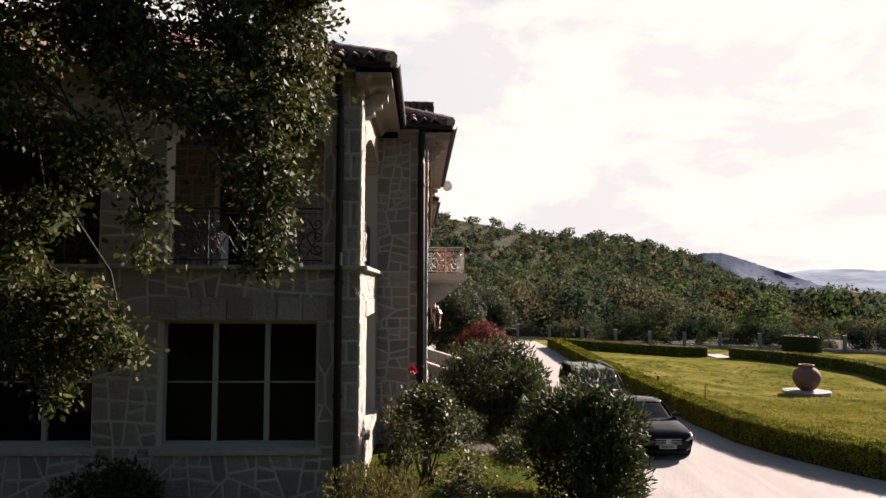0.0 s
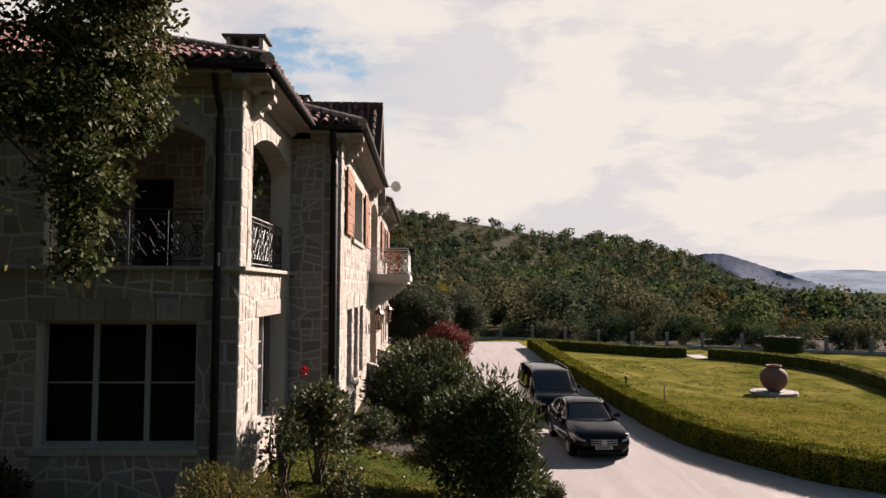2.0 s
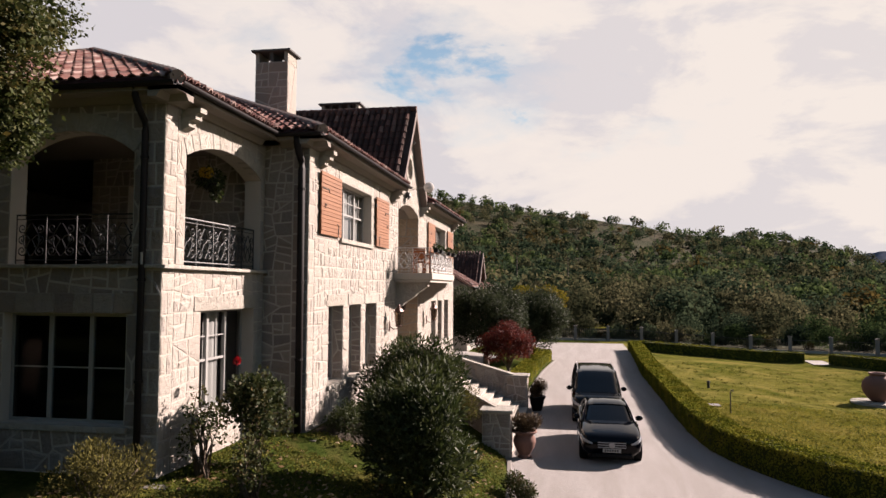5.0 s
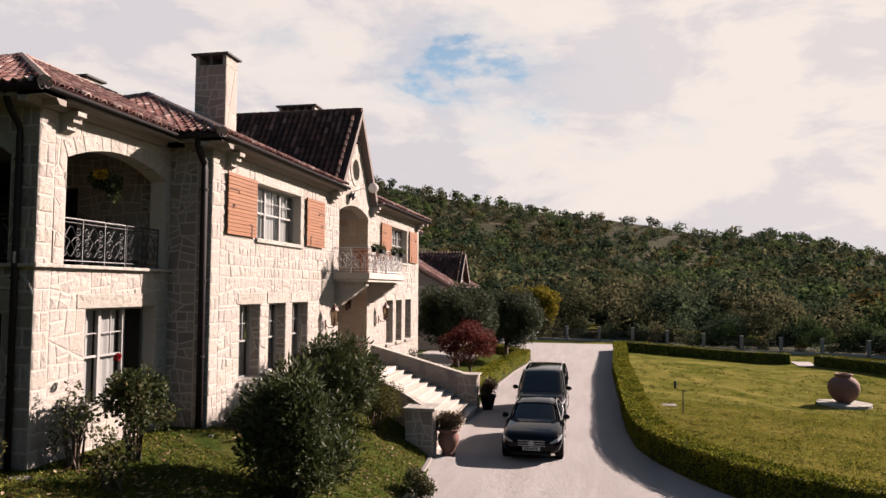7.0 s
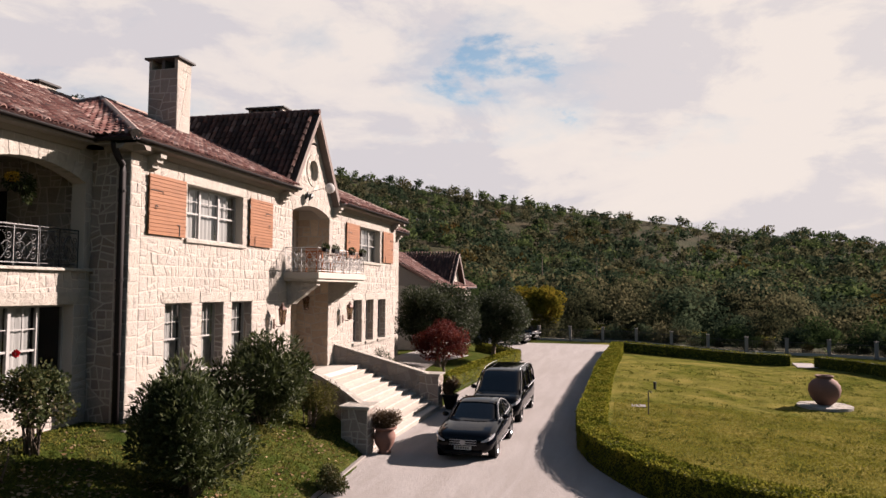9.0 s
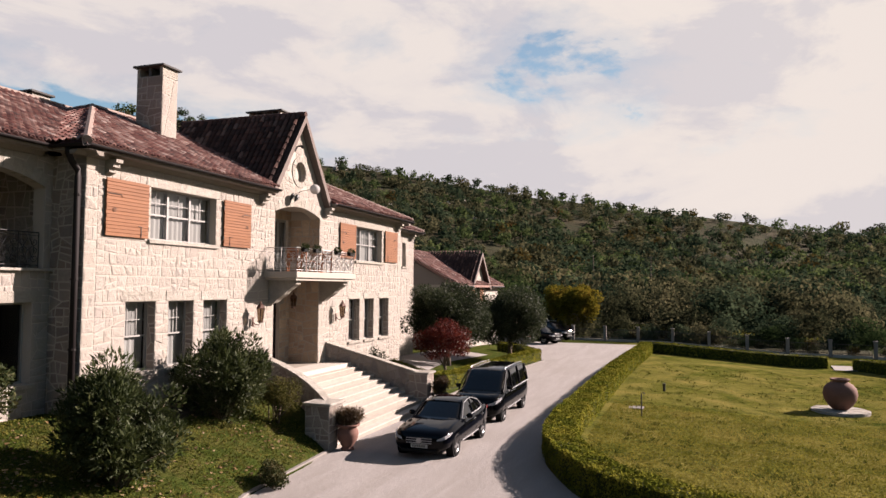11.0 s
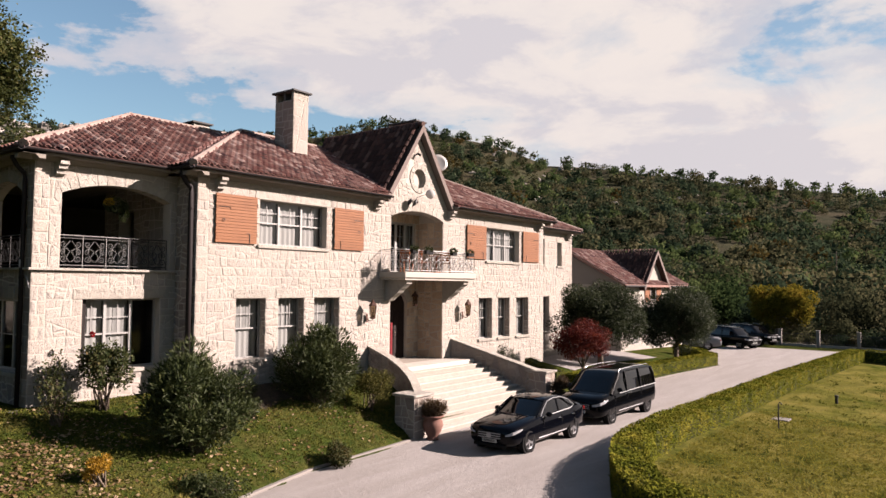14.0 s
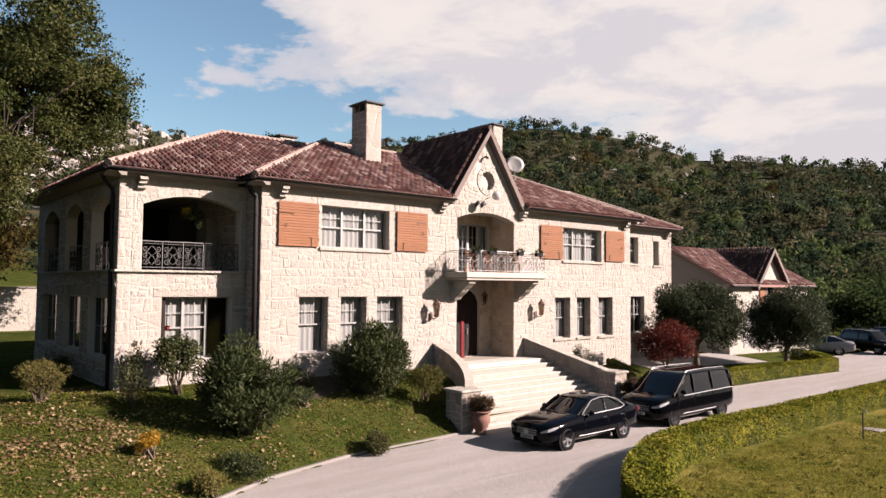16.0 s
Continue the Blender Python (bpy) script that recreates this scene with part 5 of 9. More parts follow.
shutter(35.10, 36.72, 6.38, 7.98, -1)


# ---- entrance steps ----
steps = thing("entrance_steps", (0, 0, 0), "broad pale travertine steps up to the porch", "steps")


def left_y(x):
    return lerp_table([(-2, 23.95), (0.1, 23.92), (1.2, 23.85), (2.0, 23.62), (2.8, 23.2), (3.5, 22.65), (4.1, 22.1), (4.8, 21.5)], x)


def right_y(x):
    return 28.92 + 0.285 * max(x, 0.0)


def tread(name, x0, x1, z0, z1, mat):
    bm = bmesh.new()
    xs_ = [x0 + (x1 - x0) * k / 4 for k in range(5)]
    poly = [(x, left_y(x) + 0.02, z0) for x in xs_] + [(x, right_y(x) - 0.02, z0) for x in xs_[::-1]]
    add_prism(bm, poly, (0, 0, z1 - z0))
    bmesh.ops.recalc_face_normals(bm, faces=bm.faces)
    return part(name, bm, mat, steps)


LAND, RISE, RUN, HEAD = 1.85, 0.168, 0.325, 1.22
tread("landing", FACADE + 0.01, HEAD, 0.0, LAND, M_TREAD)
for k in range(1, 11):
    tread("step_block", HEAD + RUN * (k - 1), HEAD + RUN * k, -0.1, LAND - RISE * k - 0.045, M_TRAVERTINE)
    tread("step_slab", HEAD + RUN * (k - 1) - 0.012, HEAD + RUN * k + 0.012, LAND - RISE * k - 0.042, LAND - RISE * k, M_TREAD)
bm = bmesh.new()
add_box(bm, PORCH_BACK - 0.3, FACADE + 0.008, PORCH[0] - 0.01, PORCH[1] + 0.01, 1.5, LAND)
part("porch_floor", bm, M_TRAVERTINE, steps, "pale stone porch floor")


def flank(curve, side, label):
    """Sloping rubble wall beside the steps, with a smooth cap and an end pier."""
    fl = new("flank_wall")
    fl.parent = steps
    tagged(fl, label)
    n = 14
    pts = [FACADE + 0.01 + (4.0 - FACADE) * k / n for k in range(n + 1)]
    for a, b in zip(pts, pts[1:]):
        for name, z_off, lift, out in (("body", -0.05, None, 0.0), ("coping", 0.0, 0.05, 0.03)):
            za, zb = [2.70 - 1.24 * (x - FACADE) / (4.0 - FACADE) for x in (a, b)]
            ya, yb = curve(a), curve(b)
            t = 0.36 * side
            bm = bmesh.new()
            corners = [(a, ya - out * side), (b, yb - out * side), (b, yb + t + out * side), (a, ya + t + out * side)]
            if name == "body":
                low = [bm.verts.new((x, y, 0.0)) for x, y in corners]
                high = [bm.verts.new((x, y, (za if i in (0, 3) else zb) - 0.05)) for i, (x, y) in enumerate(corners)]
            else:
                low = [bm.verts.new((x, y, (za if i in (0, 3) else zb) - 0.048)) for i, (x, y) in enumerate(corners)]
                high = [bm.verts.new((x, y, (za if i in (0, 3) else zb) + 0.01)) for i, (x, y) in enumerate(corners)]
            for f in ((0, 1, 2, 3),):
                bm.faces.new([low[i] for i in f][::-1])
                bm.faces.new([high[i] for i in f])
            for i in range(4):
                bm.faces.new((low[i], low[(i + 1) % 4], high[(i + 1) % 4], high[i]))
            bmesh.ops.recalc_face_normals(bm, faces=bm.faces)
            part("masonry" if name == "body" else "coping", bm, M_STONE if name == "body" else M_DRESSED, fl)
    return fl


left_flank = flank(left_y, -1, "curved rubble flank wall with pale coping")
right_flank = flank(right_y, 1, "straight sloping rubble flank wall with pale coping")
for y0, y1 in ((21.25, 22.15), (29.95, 30.75)):
    bm = bmesh.new()
    add_box(bm, 3.62, 4.46, y0, y1, -0.2, 1.40)
    pier = part("pier", bm, M_MORTAR, steps, "square rubble pier with flat cap")
    WALL_JOBS.append((pier, facing_x(4.46), [[(y0, 0.0), (y1, 0.0), (y1, 1.39), (y0, 1.39)]], (0.4, 0.3), (), int(y0), 0))
    WALL_JOBS.append((pier, facing_south(y0), [[(3.62, 0.0), (4.46, 0.0), (4.46, 1.39), (3.62, 1.39)]], (0.4, 0.3), (), int(y0) + 1, 0))
    bm = bmesh.new()
    add_box(bm, 3.54, 4.54, y0 - 0.08, y1 + 0.08, 1.40, 1.48, 0.015)
    part("pier_cap", bm, M_DRESSED, steps, "flat dressed stone cap")

flank_inner = lambda u, v, n=0.0: Vector((u, right_y(u) - n, v))
WALL_JOBS.append((right_flank, flank_inner, [[(0.14, 1.87), (1.2, 1.87), (1.2, 2.28), (0.14, 2.62)], [(1.2, 1.5), (4.0, 0.05), (4.0, 1.38), (1.2, 2.28)]], (0.42, 0.30), (), 51, 0))
flank_outer = lambda u, v, n=0.0: Vector((u, left_y(u) - 0.36 - n, v))
WALL_JOBS.append((left_flank, flank_outer, [[(0.14 + 0.386 * k, 0.2), (0.526 + 0.386 * k, 0.2), (0.526 + 0.386 * k, 2.64 - 1.24 * 0.0995 * (k + 1)), (0.14 + 0.386 * k, 2.64 - 1.24 * 0.0995 * k)] for k in range(10)], (0.38, 0.30), (), 53, 0))

# paved strip at the foot of the walls
bm = bmesh.new()
add_box(bm, WING_X + 0.03, WING_X + 0.50, 11.0, STEP_Y - 0.03, 1.2, 1.71, 0.01)
tagged(part("pavement", bm, M_CONCRETE, None), "pale concrete strip along the wing wall", "pavement", kind="structure")
bm = bmesh.new()
add_box(bm, WING_X + 0.63, FACADE + 0.42, 15.35, STEP_Y - 0.03, 1.2, 1.66, 0.01)
tagged(part("pavement", bm, M_CONCRETE, None), "pale concrete slab at the wall corner", "pavement", kind="structure")

# ---- wrought iron ----
def spiral(cx, cz, r0, turns, start, n=16, flip=1):
    return [(cx + flip * r0 * (1 - 0.82 * k / n) * math.cos(start + 2 * math.pi * turns * k / n), cz + r0 * (1 - 0.82 * k / n) * math.sin(start + 2 * math.pi * turns * k / n)) for k in range(n + 1)]


def scroll_lines(w, h):
    """Curves of one scrollwork panel, as (across, up) lines."""
    lines, m = [], w / 2
    for s in (-1, 1):
        lines.append([(m + s * (0.02 + 0.24 * w * math.sin(t)), h * (0.10 + 0.80 * t / math.pi)) for t in (math.pi * k / 12 for k in range(13))])
        for z, r, st in ((0.22, 0.105, math.pi), (0.50, 0.085, -math.pi / 2), (0.78, 0.105, math.pi)):
            lines.append(spiral(m + s * 0.30 * w, h * z, r, 1.35, st, 14, s))
        lines.append([(m + s * 0.02, h * 0.5), (m + s * 0.16 * w, h * 0.60), (m + s * 0.30 * w, h * 0.50 + 0.085)])
        lines.append([(m + s * 0.02, h * 0.5), (m + s * 0.12 * w, h * 0.36), (m + s * 0.18 * w, h * 0.26)])
    return lines


def railing(name, a, b, z, height, panels, mat, label, parent, plain_bars=False):
    """A rail of scrollwork panels between two points of the plan."""
    rail = new(name)
    rail.parent = parent
    tagged(rail, label)
    a, b = Vector((*a, z)), Vector((*b, z))
    d, up = (b - a), Vector((0, 0, 1))
    w = d.length / panels
    e = d.normalized()
    bm = bmesh.new()
    add_tube(bm, [a + up * height, b + up * height], 0.017, 6)
    part("top_rail", bm, mat, rail)
    bm = bmesh.new()
    add_tube(bm, [a + up * 0.07, b + up * 0.07], 0.012, 6)
    part("bottom_rail", bm, mat, rail)
    for k in range(panels + 1):
        bm = bmesh.new()
        add_tube(bm, [a + e * w * k, a + e * w * k + up * (height + 0.01)], 0.013, 6)
        part("upright", bm, mat, rail)
    for k in range(panels):
        bm = bmesh.new()
        o = a + e * w * k + up * 0.08
        add_tube(bm, [o + up * (height - 0.16) + e * 0.02, o + up * (height - 0.16) + e * (w - 0.02)], 0.009, 4)
        if plain_bars:
            for q in range(1, 7):
                add_tube(bm, [o + e * w * q / 7, o + e * w * q / 7 + up * (height - 0.10)], 0.008, 4)
        else:
            for line in scroll_lines(w, height - 0.16):
                add_tube(bm, [o + e * u + up * v for u, v in line], 0.0115, 4)
        part("scroll_panel", bm, mat, rail)
    return rail


Z_LOG = 5.52
# the railing tones follow the light: black in shade, paler in sun
railing("railing", (WING_X - 0.15, 12.30), (WING_X - 0.15, 14.35), Z_LOG, 0.92, 3, M_SILVER, "loggia scroll railing, grey tone for its sunlit stretch", house)
railing("railing", (WING_X - 0.15, 14.40), (WING_X - 0.15, 15.60), Z_LOG, 0.92, 2, M_IRON, "loggia scroll railing, black tone for its shaded stretch", house)
for a, b in SOUTH_ARCHES:
    railing("railing", (a, SOUTH_Y + 0.18), (b, SOUTH_Y + 0.18), Z_LOG, 0.92, 4, M_IRON, "scroll railing of the arch, black tone for its shade", house)
BX, BY0, BY1, BZ = 1.44, 24.22, 28.90, 5.63
railing("railing", (BX, BY0), (BX, BY1), BZ, 0.88, 6, M_LITIRON, "scroll railing along the balcony front, pale sunlit tone", balcony)
railing("railing", (FACADE + 0.05, BY0), (BX, BY0), BZ, 0.88, 2, M_LITIRON, "scroll railing at the balcony end, pale sunlit tone", balcony)
railing("railing", (FACADE + 0.05, BY1), (BX, BY1), BZ, 0.88, 2, M_LITIRON, "scroll railing at the balcony end, pale sunlit tone", balcony)


# ---- lanterns ----
def lantern(place, hanging, label):
    """A six-sided copper lantern, on a wall arm or on a chain."""
    lamp = thing("lantern", place, label, "lantern", "porch lanterns")
    bm = bmesh.new()
    add_lathe(bm, [(0.05, 0.0), (0.10, 0.02), (0.105, 0.05), (0.09, 0.06)], sides=6)
    part("base", bm, M_COPPER, lamp)
    bm = bmesh.new()
    add_lathe(bm, [(0.145, 0.42), (0.15, 0.44), (0.10, 0.52), (0.05, 0.56), (0.045, 0.60), (0.015, 0.64)], sides=6)
    part("roof", bm, M_COPPER, lamp)
    for k in range(6):
        a = math.pi * k / 3
        bm = bmesh.new()
        add_tube(bm, [(0.085 * math.cos(a), 0.085 * math.sin(a), 0.05), (0.135 * math.cos(a), 0.135 * math.sin(a), 0.43)], 0.009, 4)
        part("corner_bar", bm, M_COPPER, lamp)
    bm = bmesh.new()
    add_lathe(bm, [(0.078, 0.055), (0.125, 0.425)], sides=6)
    part("lantern_glass", bm, M_LAMPGLASS, lamp)
    bm = bmesh.new()
    add_tube(bm, [(0, 0, 0.05), (0, 0, 0.22)], 0.02, 6)
    part("candle", bm, M_FRAME, lamp)
    bm = bmesh.new()
    if hanging:
        add_tube(bm, [(0, 0, 0.63), (0, 0, hanging)], 0.008, 5)
        part("chain", bm, M_IRON, lamp)
    else:
        add_tube(bm, [(-0.30, 0, 0.02), (-0.20, 0, -0.06), (-0.06, 0, -0.05), (0, 0, 0.0)], 0.014, 6)
        part("arm", bm, M_COPPER, lamp)
        bm = bmesh.new()
        add_box(bm, -0.335, -0.30, -0.05, 0.05, -0.12, 0.16, 0.01)
        part("wall_plate", bm, M_COPPER, lamp)
    for piece in lamp.children:
        piece.data.transform(Matrix.Diagonal((1.0 if piece.name.startswith(("arm", "wall_plate")) else 1.12, 1.12, 1.0 if hanging else 1.2, 1.0)))
    return lamp


first = lantern((FACADE + 0.40, 23.40, 3.78), 0, "copper wall lantern on a curled arm")
copy_thing(first, pose(FACADE + 0.40, 29.75, 3.72))
lantern((-0.15, 26.75, 4.20), 1.13, "copper lantern hanging on a chain in the porch")

# globe on an arm in front of the gable, and the satellite dish
globe = thing("globe_lamp", (0.94, 26.38, 8.95), "frosted round globe lamp on a thin arm", "lamp")
bm = bmesh.new()
bmesh.ops.create_uvsphere(bm, u_segments=24, v_segments=14, radius=0.20)
part("globe", bm, M_OPAL, globe, "frosted white globe", True)
bm = bmesh.new()
add_tube(bm, [(-0.19, 0, 0), (-0.45, 0, -0.03), (-0.79, 0, -0.12)], 0.012, 6)
part("arm", bm, M_FRAME, globe)
dish = thing("satellite_dish", (-1.72, 30.28, 10.58), "white oval satellite dish on the roof slope", "satellite dish", turn=35)
bm = bmesh.new()
add_lathe(bm, [(0.02, 0.0), (0.17, 0.012), (0.31, 0.04), (0.45, 0.085), (0.455, 0.095), (0.31, 0.055), (0.17, 0.03), (0.02, 0.02)], sides=28)
reflector = part("reflector", bm, M_FRAME, dish, "white painted reflector", True)
reflector.matrix_basis = pose(0, 0, 0.48, 74, 0, 18)
bm = bmesh.new()
add_tube(bm, [(0, 0, -1.15), (0, 0, 0.42)], 0.025, 8)
part("mast", bm, M_SILVER, dish)
bm = bmesh.new()
add_tube(bm, [(0, -0.02, 0.10), (0, -0.42, 0.32), (0, -0.46, 0.40)], 0.014, 6)
part("feed_arm", bm, M_SILVER, dish)

# small fittings on the gable
spot = thing("spotlight", (FACADE + 0.12, 26.38, 10.72), "small dark spotlight under the gable peak", "spotlight")
bm = bmesh.new()
add_tube(bm, [(-0.10, 0, 0), (0.02, 0, 0.02), (0.14, 0, -0.06)], [0.03, 0.05, 0.06], 8)
part("head", bm, M_IRON, spot)
for i, y in enumerate((25.95, 26.3)):
    orn = thing("wall_ornament", (FACADE + 0.05, y, 8.60), "small dark cast ornament on the gable wall", "ornament", "gable ornaments")
    bm = bmesh.new()
    add_tube(bm, [(0, -0.10, -0.12), (0.02, -0.02, 0.0), (0.02, 0.05, 0.12), (0, 0.12, 0.2)], [0.02, 0.07, 0.05, 0.015], 6)
    part("body", bm, M_IRON, orn)
    bm = bmesh.new()
    add_tube(bm, [(0.0, -0.02, 0.02), (0.03, 0.10, 0.10), (0, 0.2, 0.02)], [0.02, 0.04, 0.012], 6)
    part("wing", bm, M_IRON, orn)


# ---- pots, urn, balcony seats ----
def pot(place, scale, label, mat=None, category="pot"):
    p = thing("plant_pot", place, label, category)
    bm = bmesh.new()
    add_lathe(bm, [(0.17 * scale, 0), (0.19 * scale, 0.03 * scale), (0.27 * scale, 0.30 * scale), (0.31 * scale, 0.50 * scale), (0.35 * scale, 0.52 * scale), (0.35 * scale, 0.60 * scale), (0.31 * scale, 0.60 * scale), (0.28 * scale, 0.52 * scale)], sides=24)
    part("vessel", bm, mat or M_TERRACOTTA, p, "", True)
    bm = bmesh.new()
    add_lathe(bm, [(0.01, 0.50 * scale), (0.285 * scale, 0.535 * scale)], sides=16)
    part("soil", bm, M_BARK, p)
    return p


urn = thing("urn", (21.7, 39.7, land_z(21.7, 39.7) + 0.16), "big round terracotta urn on the lawn", "urn")
bm = bmesh.new()
add_lathe(bm, [(0.30, 0.0), (0.34, 0.03), (0.52, 0.20), (0.68, 0.46), (0.74, 0.72), (0.70, 0.98), (0.55, 1.18), (0.38, 1.28), (0.33, 1.32), (0.40, 1.36), (0.43, 1.42), (0.40, 1.45), (0.33, 1.43), (0.30, 1.35)], sides=32)
part("vessel", bm, M_URN, urn, "weathered round-bellied terracotta", True)
plinth = thing("urn_plinth", (21.7, 39.7, land_z(21.7, 39.7) - 0.05), "flat round pale stone plinth", "plinth")
n = 14
for k in range(n):
    bm = bmesh.new()
    a, b = 2 * math.pi * (k + 0.02) / n, 2 * math.pi * (k + 0.98) / n
    poly = [(1.25 * math.cos(a), 1.25 * math.sin(a), 0), (1.25 * math.cos((a + b) / 2), 1.25 * math.sin((a + b) / 2), 0), (1.25 * math.cos(b), 1.25 * math.sin(b), 0), (0.5 * math.cos(b), 0.5 * math.sin(b), 0), (0.5 * math.cos(a), 0.5 * math.sin(a), 0)]
    add_prism(bm, poly, (0, 0, 0.19 + 0.01 * (k % 3)))
    bmesh.ops.recalc_face_normals(bm, faces=bm.faces)
    part("stone", bm, M_DRESSED, plinth)
bm = bmesh.new()
add_lathe(bm, [(0.49, 0.0), (0.49, 0.205), (0.01, 0.208)], sides=24)
part("centre_stone", bm, M_DRESSED, plinth)


def chair(place, turn, label):
    c = thing("garden_chair", place, label, "chair", "balcony chairs", turn=turn)
    bm = bmesh.new()
    add_box(bm, -0.22, 0.22, -0.22, 0.22, 0.42, 0.45, 0.008)
    part("seat", bm, M_CANE, c)
    for x in (-0.19, 0.19):
        for y in (-0.19, 0.19):
            bm = bmesh.new()
            add_box(bm, x - 0.02, x + 0.02, y - 0.02, y + 0.02, 0, 0.42 if y < 0 else 0.92)
            part("leg", bm, M_CANE, c)
    for k in range(4):
        bm = bmesh.new()
        add_box(bm, -0.18, 0.18, 0.185, 0.205, 0.52 + 0.10 * k, 0.59 + 0.10 * k)
        part("back_slat", bm, M_CANE, c)
    return c


seat = chair((0.85, 25.0, BZ + 0.002), 200, "orange stained wooden chair on the balcony")
copy_thing(seat, pose(0.8, 26.2, BZ + 0.002, 0, 0, 150))
copy_thing(seat, pose(0.85, 27.6, BZ + 0.002, 0, 0, 215))
table = thing("garden_table", (0.9, 26.9, BZ + 0.002), "small round wooden balcony table", "table")
bm = bmesh.new()
add_lathe(bm, [(0.33, 0.70), (0.345, 0.715), (0.345, 0.735), (0.33, 0.74)], sides=20)
part("tabletop", bm, M_CANE, table)
bm = bmesh.new()
add_lathe(bm, [(0.2, 0.0), (0.19, 0.03), (0.03, 0.06), (0.03, 0.70)], sides=12)
part("pedestal", bm, M_CANE, table)

# red box added to stand for a red patch in the doorway
stand = thing("red_stand", (-1.12, 26.28, LAND + 0.002), "red box standing in for a red patch in the doorway", "stand")
bm = bmesh.new()
add_box(bm, -0.11, 0.11, -0.11, 0.11, 0.0, 0.10, 0.01)
part("foot", bm, M_DOORRED, stand)
bm = bmesh.new()
add_box(bm, -0.05, 0.05, -0.08, 0.08, 0.10, 1.62, 0.02)
part("shaft", bm, M_DOORRED, stand)

# lawn fittings
spike = thing("garden_tap", (13.05, 32.55, land_z(13.05, 32.55) - 0.02), "thin dark standpipe with bent top on the lawn", "standpipe")
bm = bmesh.new()
add_tube(bm, [(0, 0, 0), (0, 0, 0.95), (0.03, 0, 1.02), (0.10, 0, 1.0), (0.12, 0, 0.94)], 0.025, 8)
part("pipe", bm, M_IRON, spike)
cover = thing("manhole_cover", (12.7, 34.6, land_z(12.7, 34.6) + 0.0), "square pale concrete cover set in the lawn", "cover")
bm = bmesh.new()
add_box(bm, -0.32, 0.32, -0.34, 0.34, -0.05, 0.03, 0.012)
part("slab", bm, M_CONCRETE, cover)
lamp = thing("garden_light", (13.7, 41.0, land_z(13.7, 41.0) - 0.02), "short dark bollard light on the lawn", "garden light")
bm = bmesh.new()
add_lathe(bm, [(0.07, 0.0), (0.07, 0.34), (0.09, 0.36), (0.09, 0.40), (0.03, 0.43)], sides=12)
part("post", bm, M_IRON, lamp)


# ---- fence along the far edge ----
fence = thing("fence", (0, 0, 0), "dark iron fence between square stone posts", "fence")


def fence_y(x):
    return 76.6 - 0.122 * x if x < 14 else 74.9 - 0.25 * (x - 14) if x < 30 else 70.9 - 0.48 * (x - 30)


fx = [-3.0 + 3.3 * k for k in range(24)]
for x in fx:
    y, z = fence_y(x), land_z(x, fence_y(x))
    bm = bmesh.new()
    add_box(bm, x - 0.14, x + 0.14, y - 0.14, y + 0.14, z - 0.3, z + 1.46, 0.02)
    p = part("post", bm, M_CONCRETE, fence)
    bm = bmesh.new()
    add_box(bm, x - 0.18, x + 0.18, y - 0.18, y + 0.18, z + 1.461, z + 1.54, 0.015)
    part("cap", bm, M_CONCRETE, p)
for x0, x1 in zip(fx, fx[1:]):
    a, b = [Vector((x, fence_y(x), land_z(x, fence_y(x)))) for x in (x0, x1)]
    d = (b - a).normalized()
    a, b = a + d * 0.2, b - d * 0.2
    side = Vector((d.y, -d.x, 0)).normalized() * 0.10
    up = Vector((0, 0, 1))
    verts = [tuple(q + side * k + up * h) for q in (a, b) for k, h in ((-1, -0.3), (1, -0.3), (1, 0.24), (-1, 0.24))]
    mesh_from("base_wall", verts, [(0, 1, 5, 4), (1, 2, 6, 5), (2, 3, 7, 6), (3, 0, 4, 7), (3, 2, 1, 0), (4, 5, 6, 7)], M_DRESSED, fence, False, "low pale kerb wall")
    bm = bmesh.new()
    for z in (0.38, 1.16):
        add_tube(bm, [a + up * z, b + up * z], 0.02, 4)
    n = 14
    for k in range(n):
        p = a.lerp(b, (k + 0.5) / n)
        add_tube(bm, [p + up * 0.235, p + up * 1.24], 0.01, 4)
    part("panel", bm, M_IRON, fence)

# power poles on the hillside
for az, r in ((5.5, 165), (1.2, 185), (-6.2, 420)):
    x, y = hub_point(az, r)
    pole = thing("power_pole", (x, y, hill_z(az, r) - 0.5), "thin grey power pole on the hillside", "power pole", "power poles")
    h = 11.0 if r < 300 else 18.0
    bm = bmesh.new()
    add_tube(bm, [(0, 0, 0), (0, 0, h)], [0.16, 0.10], 8)
    part("shaft", bm, M_BARK, pole)
    bm = bmesh.new()
    add_box(bm, -0.9, 0.9, -0.06, 0.06, h - 0.5, h - 0.38)
    part("crossarm", bm, M_BARK, pole)


# ---- outbuilding ----
barn = thing("outbuilding", (0, 0, 0), "low pale stone outbuilding with red tiled roof", "house")
BXF, BY_0, BY_1, BEAVE = -0.9, 50.0, 62.3, 5.28
bm = bmesh.new()
add_box(bm, -9.5, BXF, BY_0, BY_1, 0.0, BEAVE)
part("wall", bm, M_DRESSED, barn, "pale stone walls")
bm = bmesh.new()
add_prism(bm, [(-9.5, BY_0, BEAVE), (BXF, BY_0, BEAVE), ((BXF - 9.5) / 2, BY_0, BEAVE + 2.3)], (0, 0.3, 0))
bmesh.ops.recalc_face_normals(bm, faces=bm.faces)
part("gable", bm, M_CONCRETE, barn, "grey plastered end gable")
mid = (BXF - 9.5) / 2
tilt = 2.62 / (BXF + 0.45 - mid)
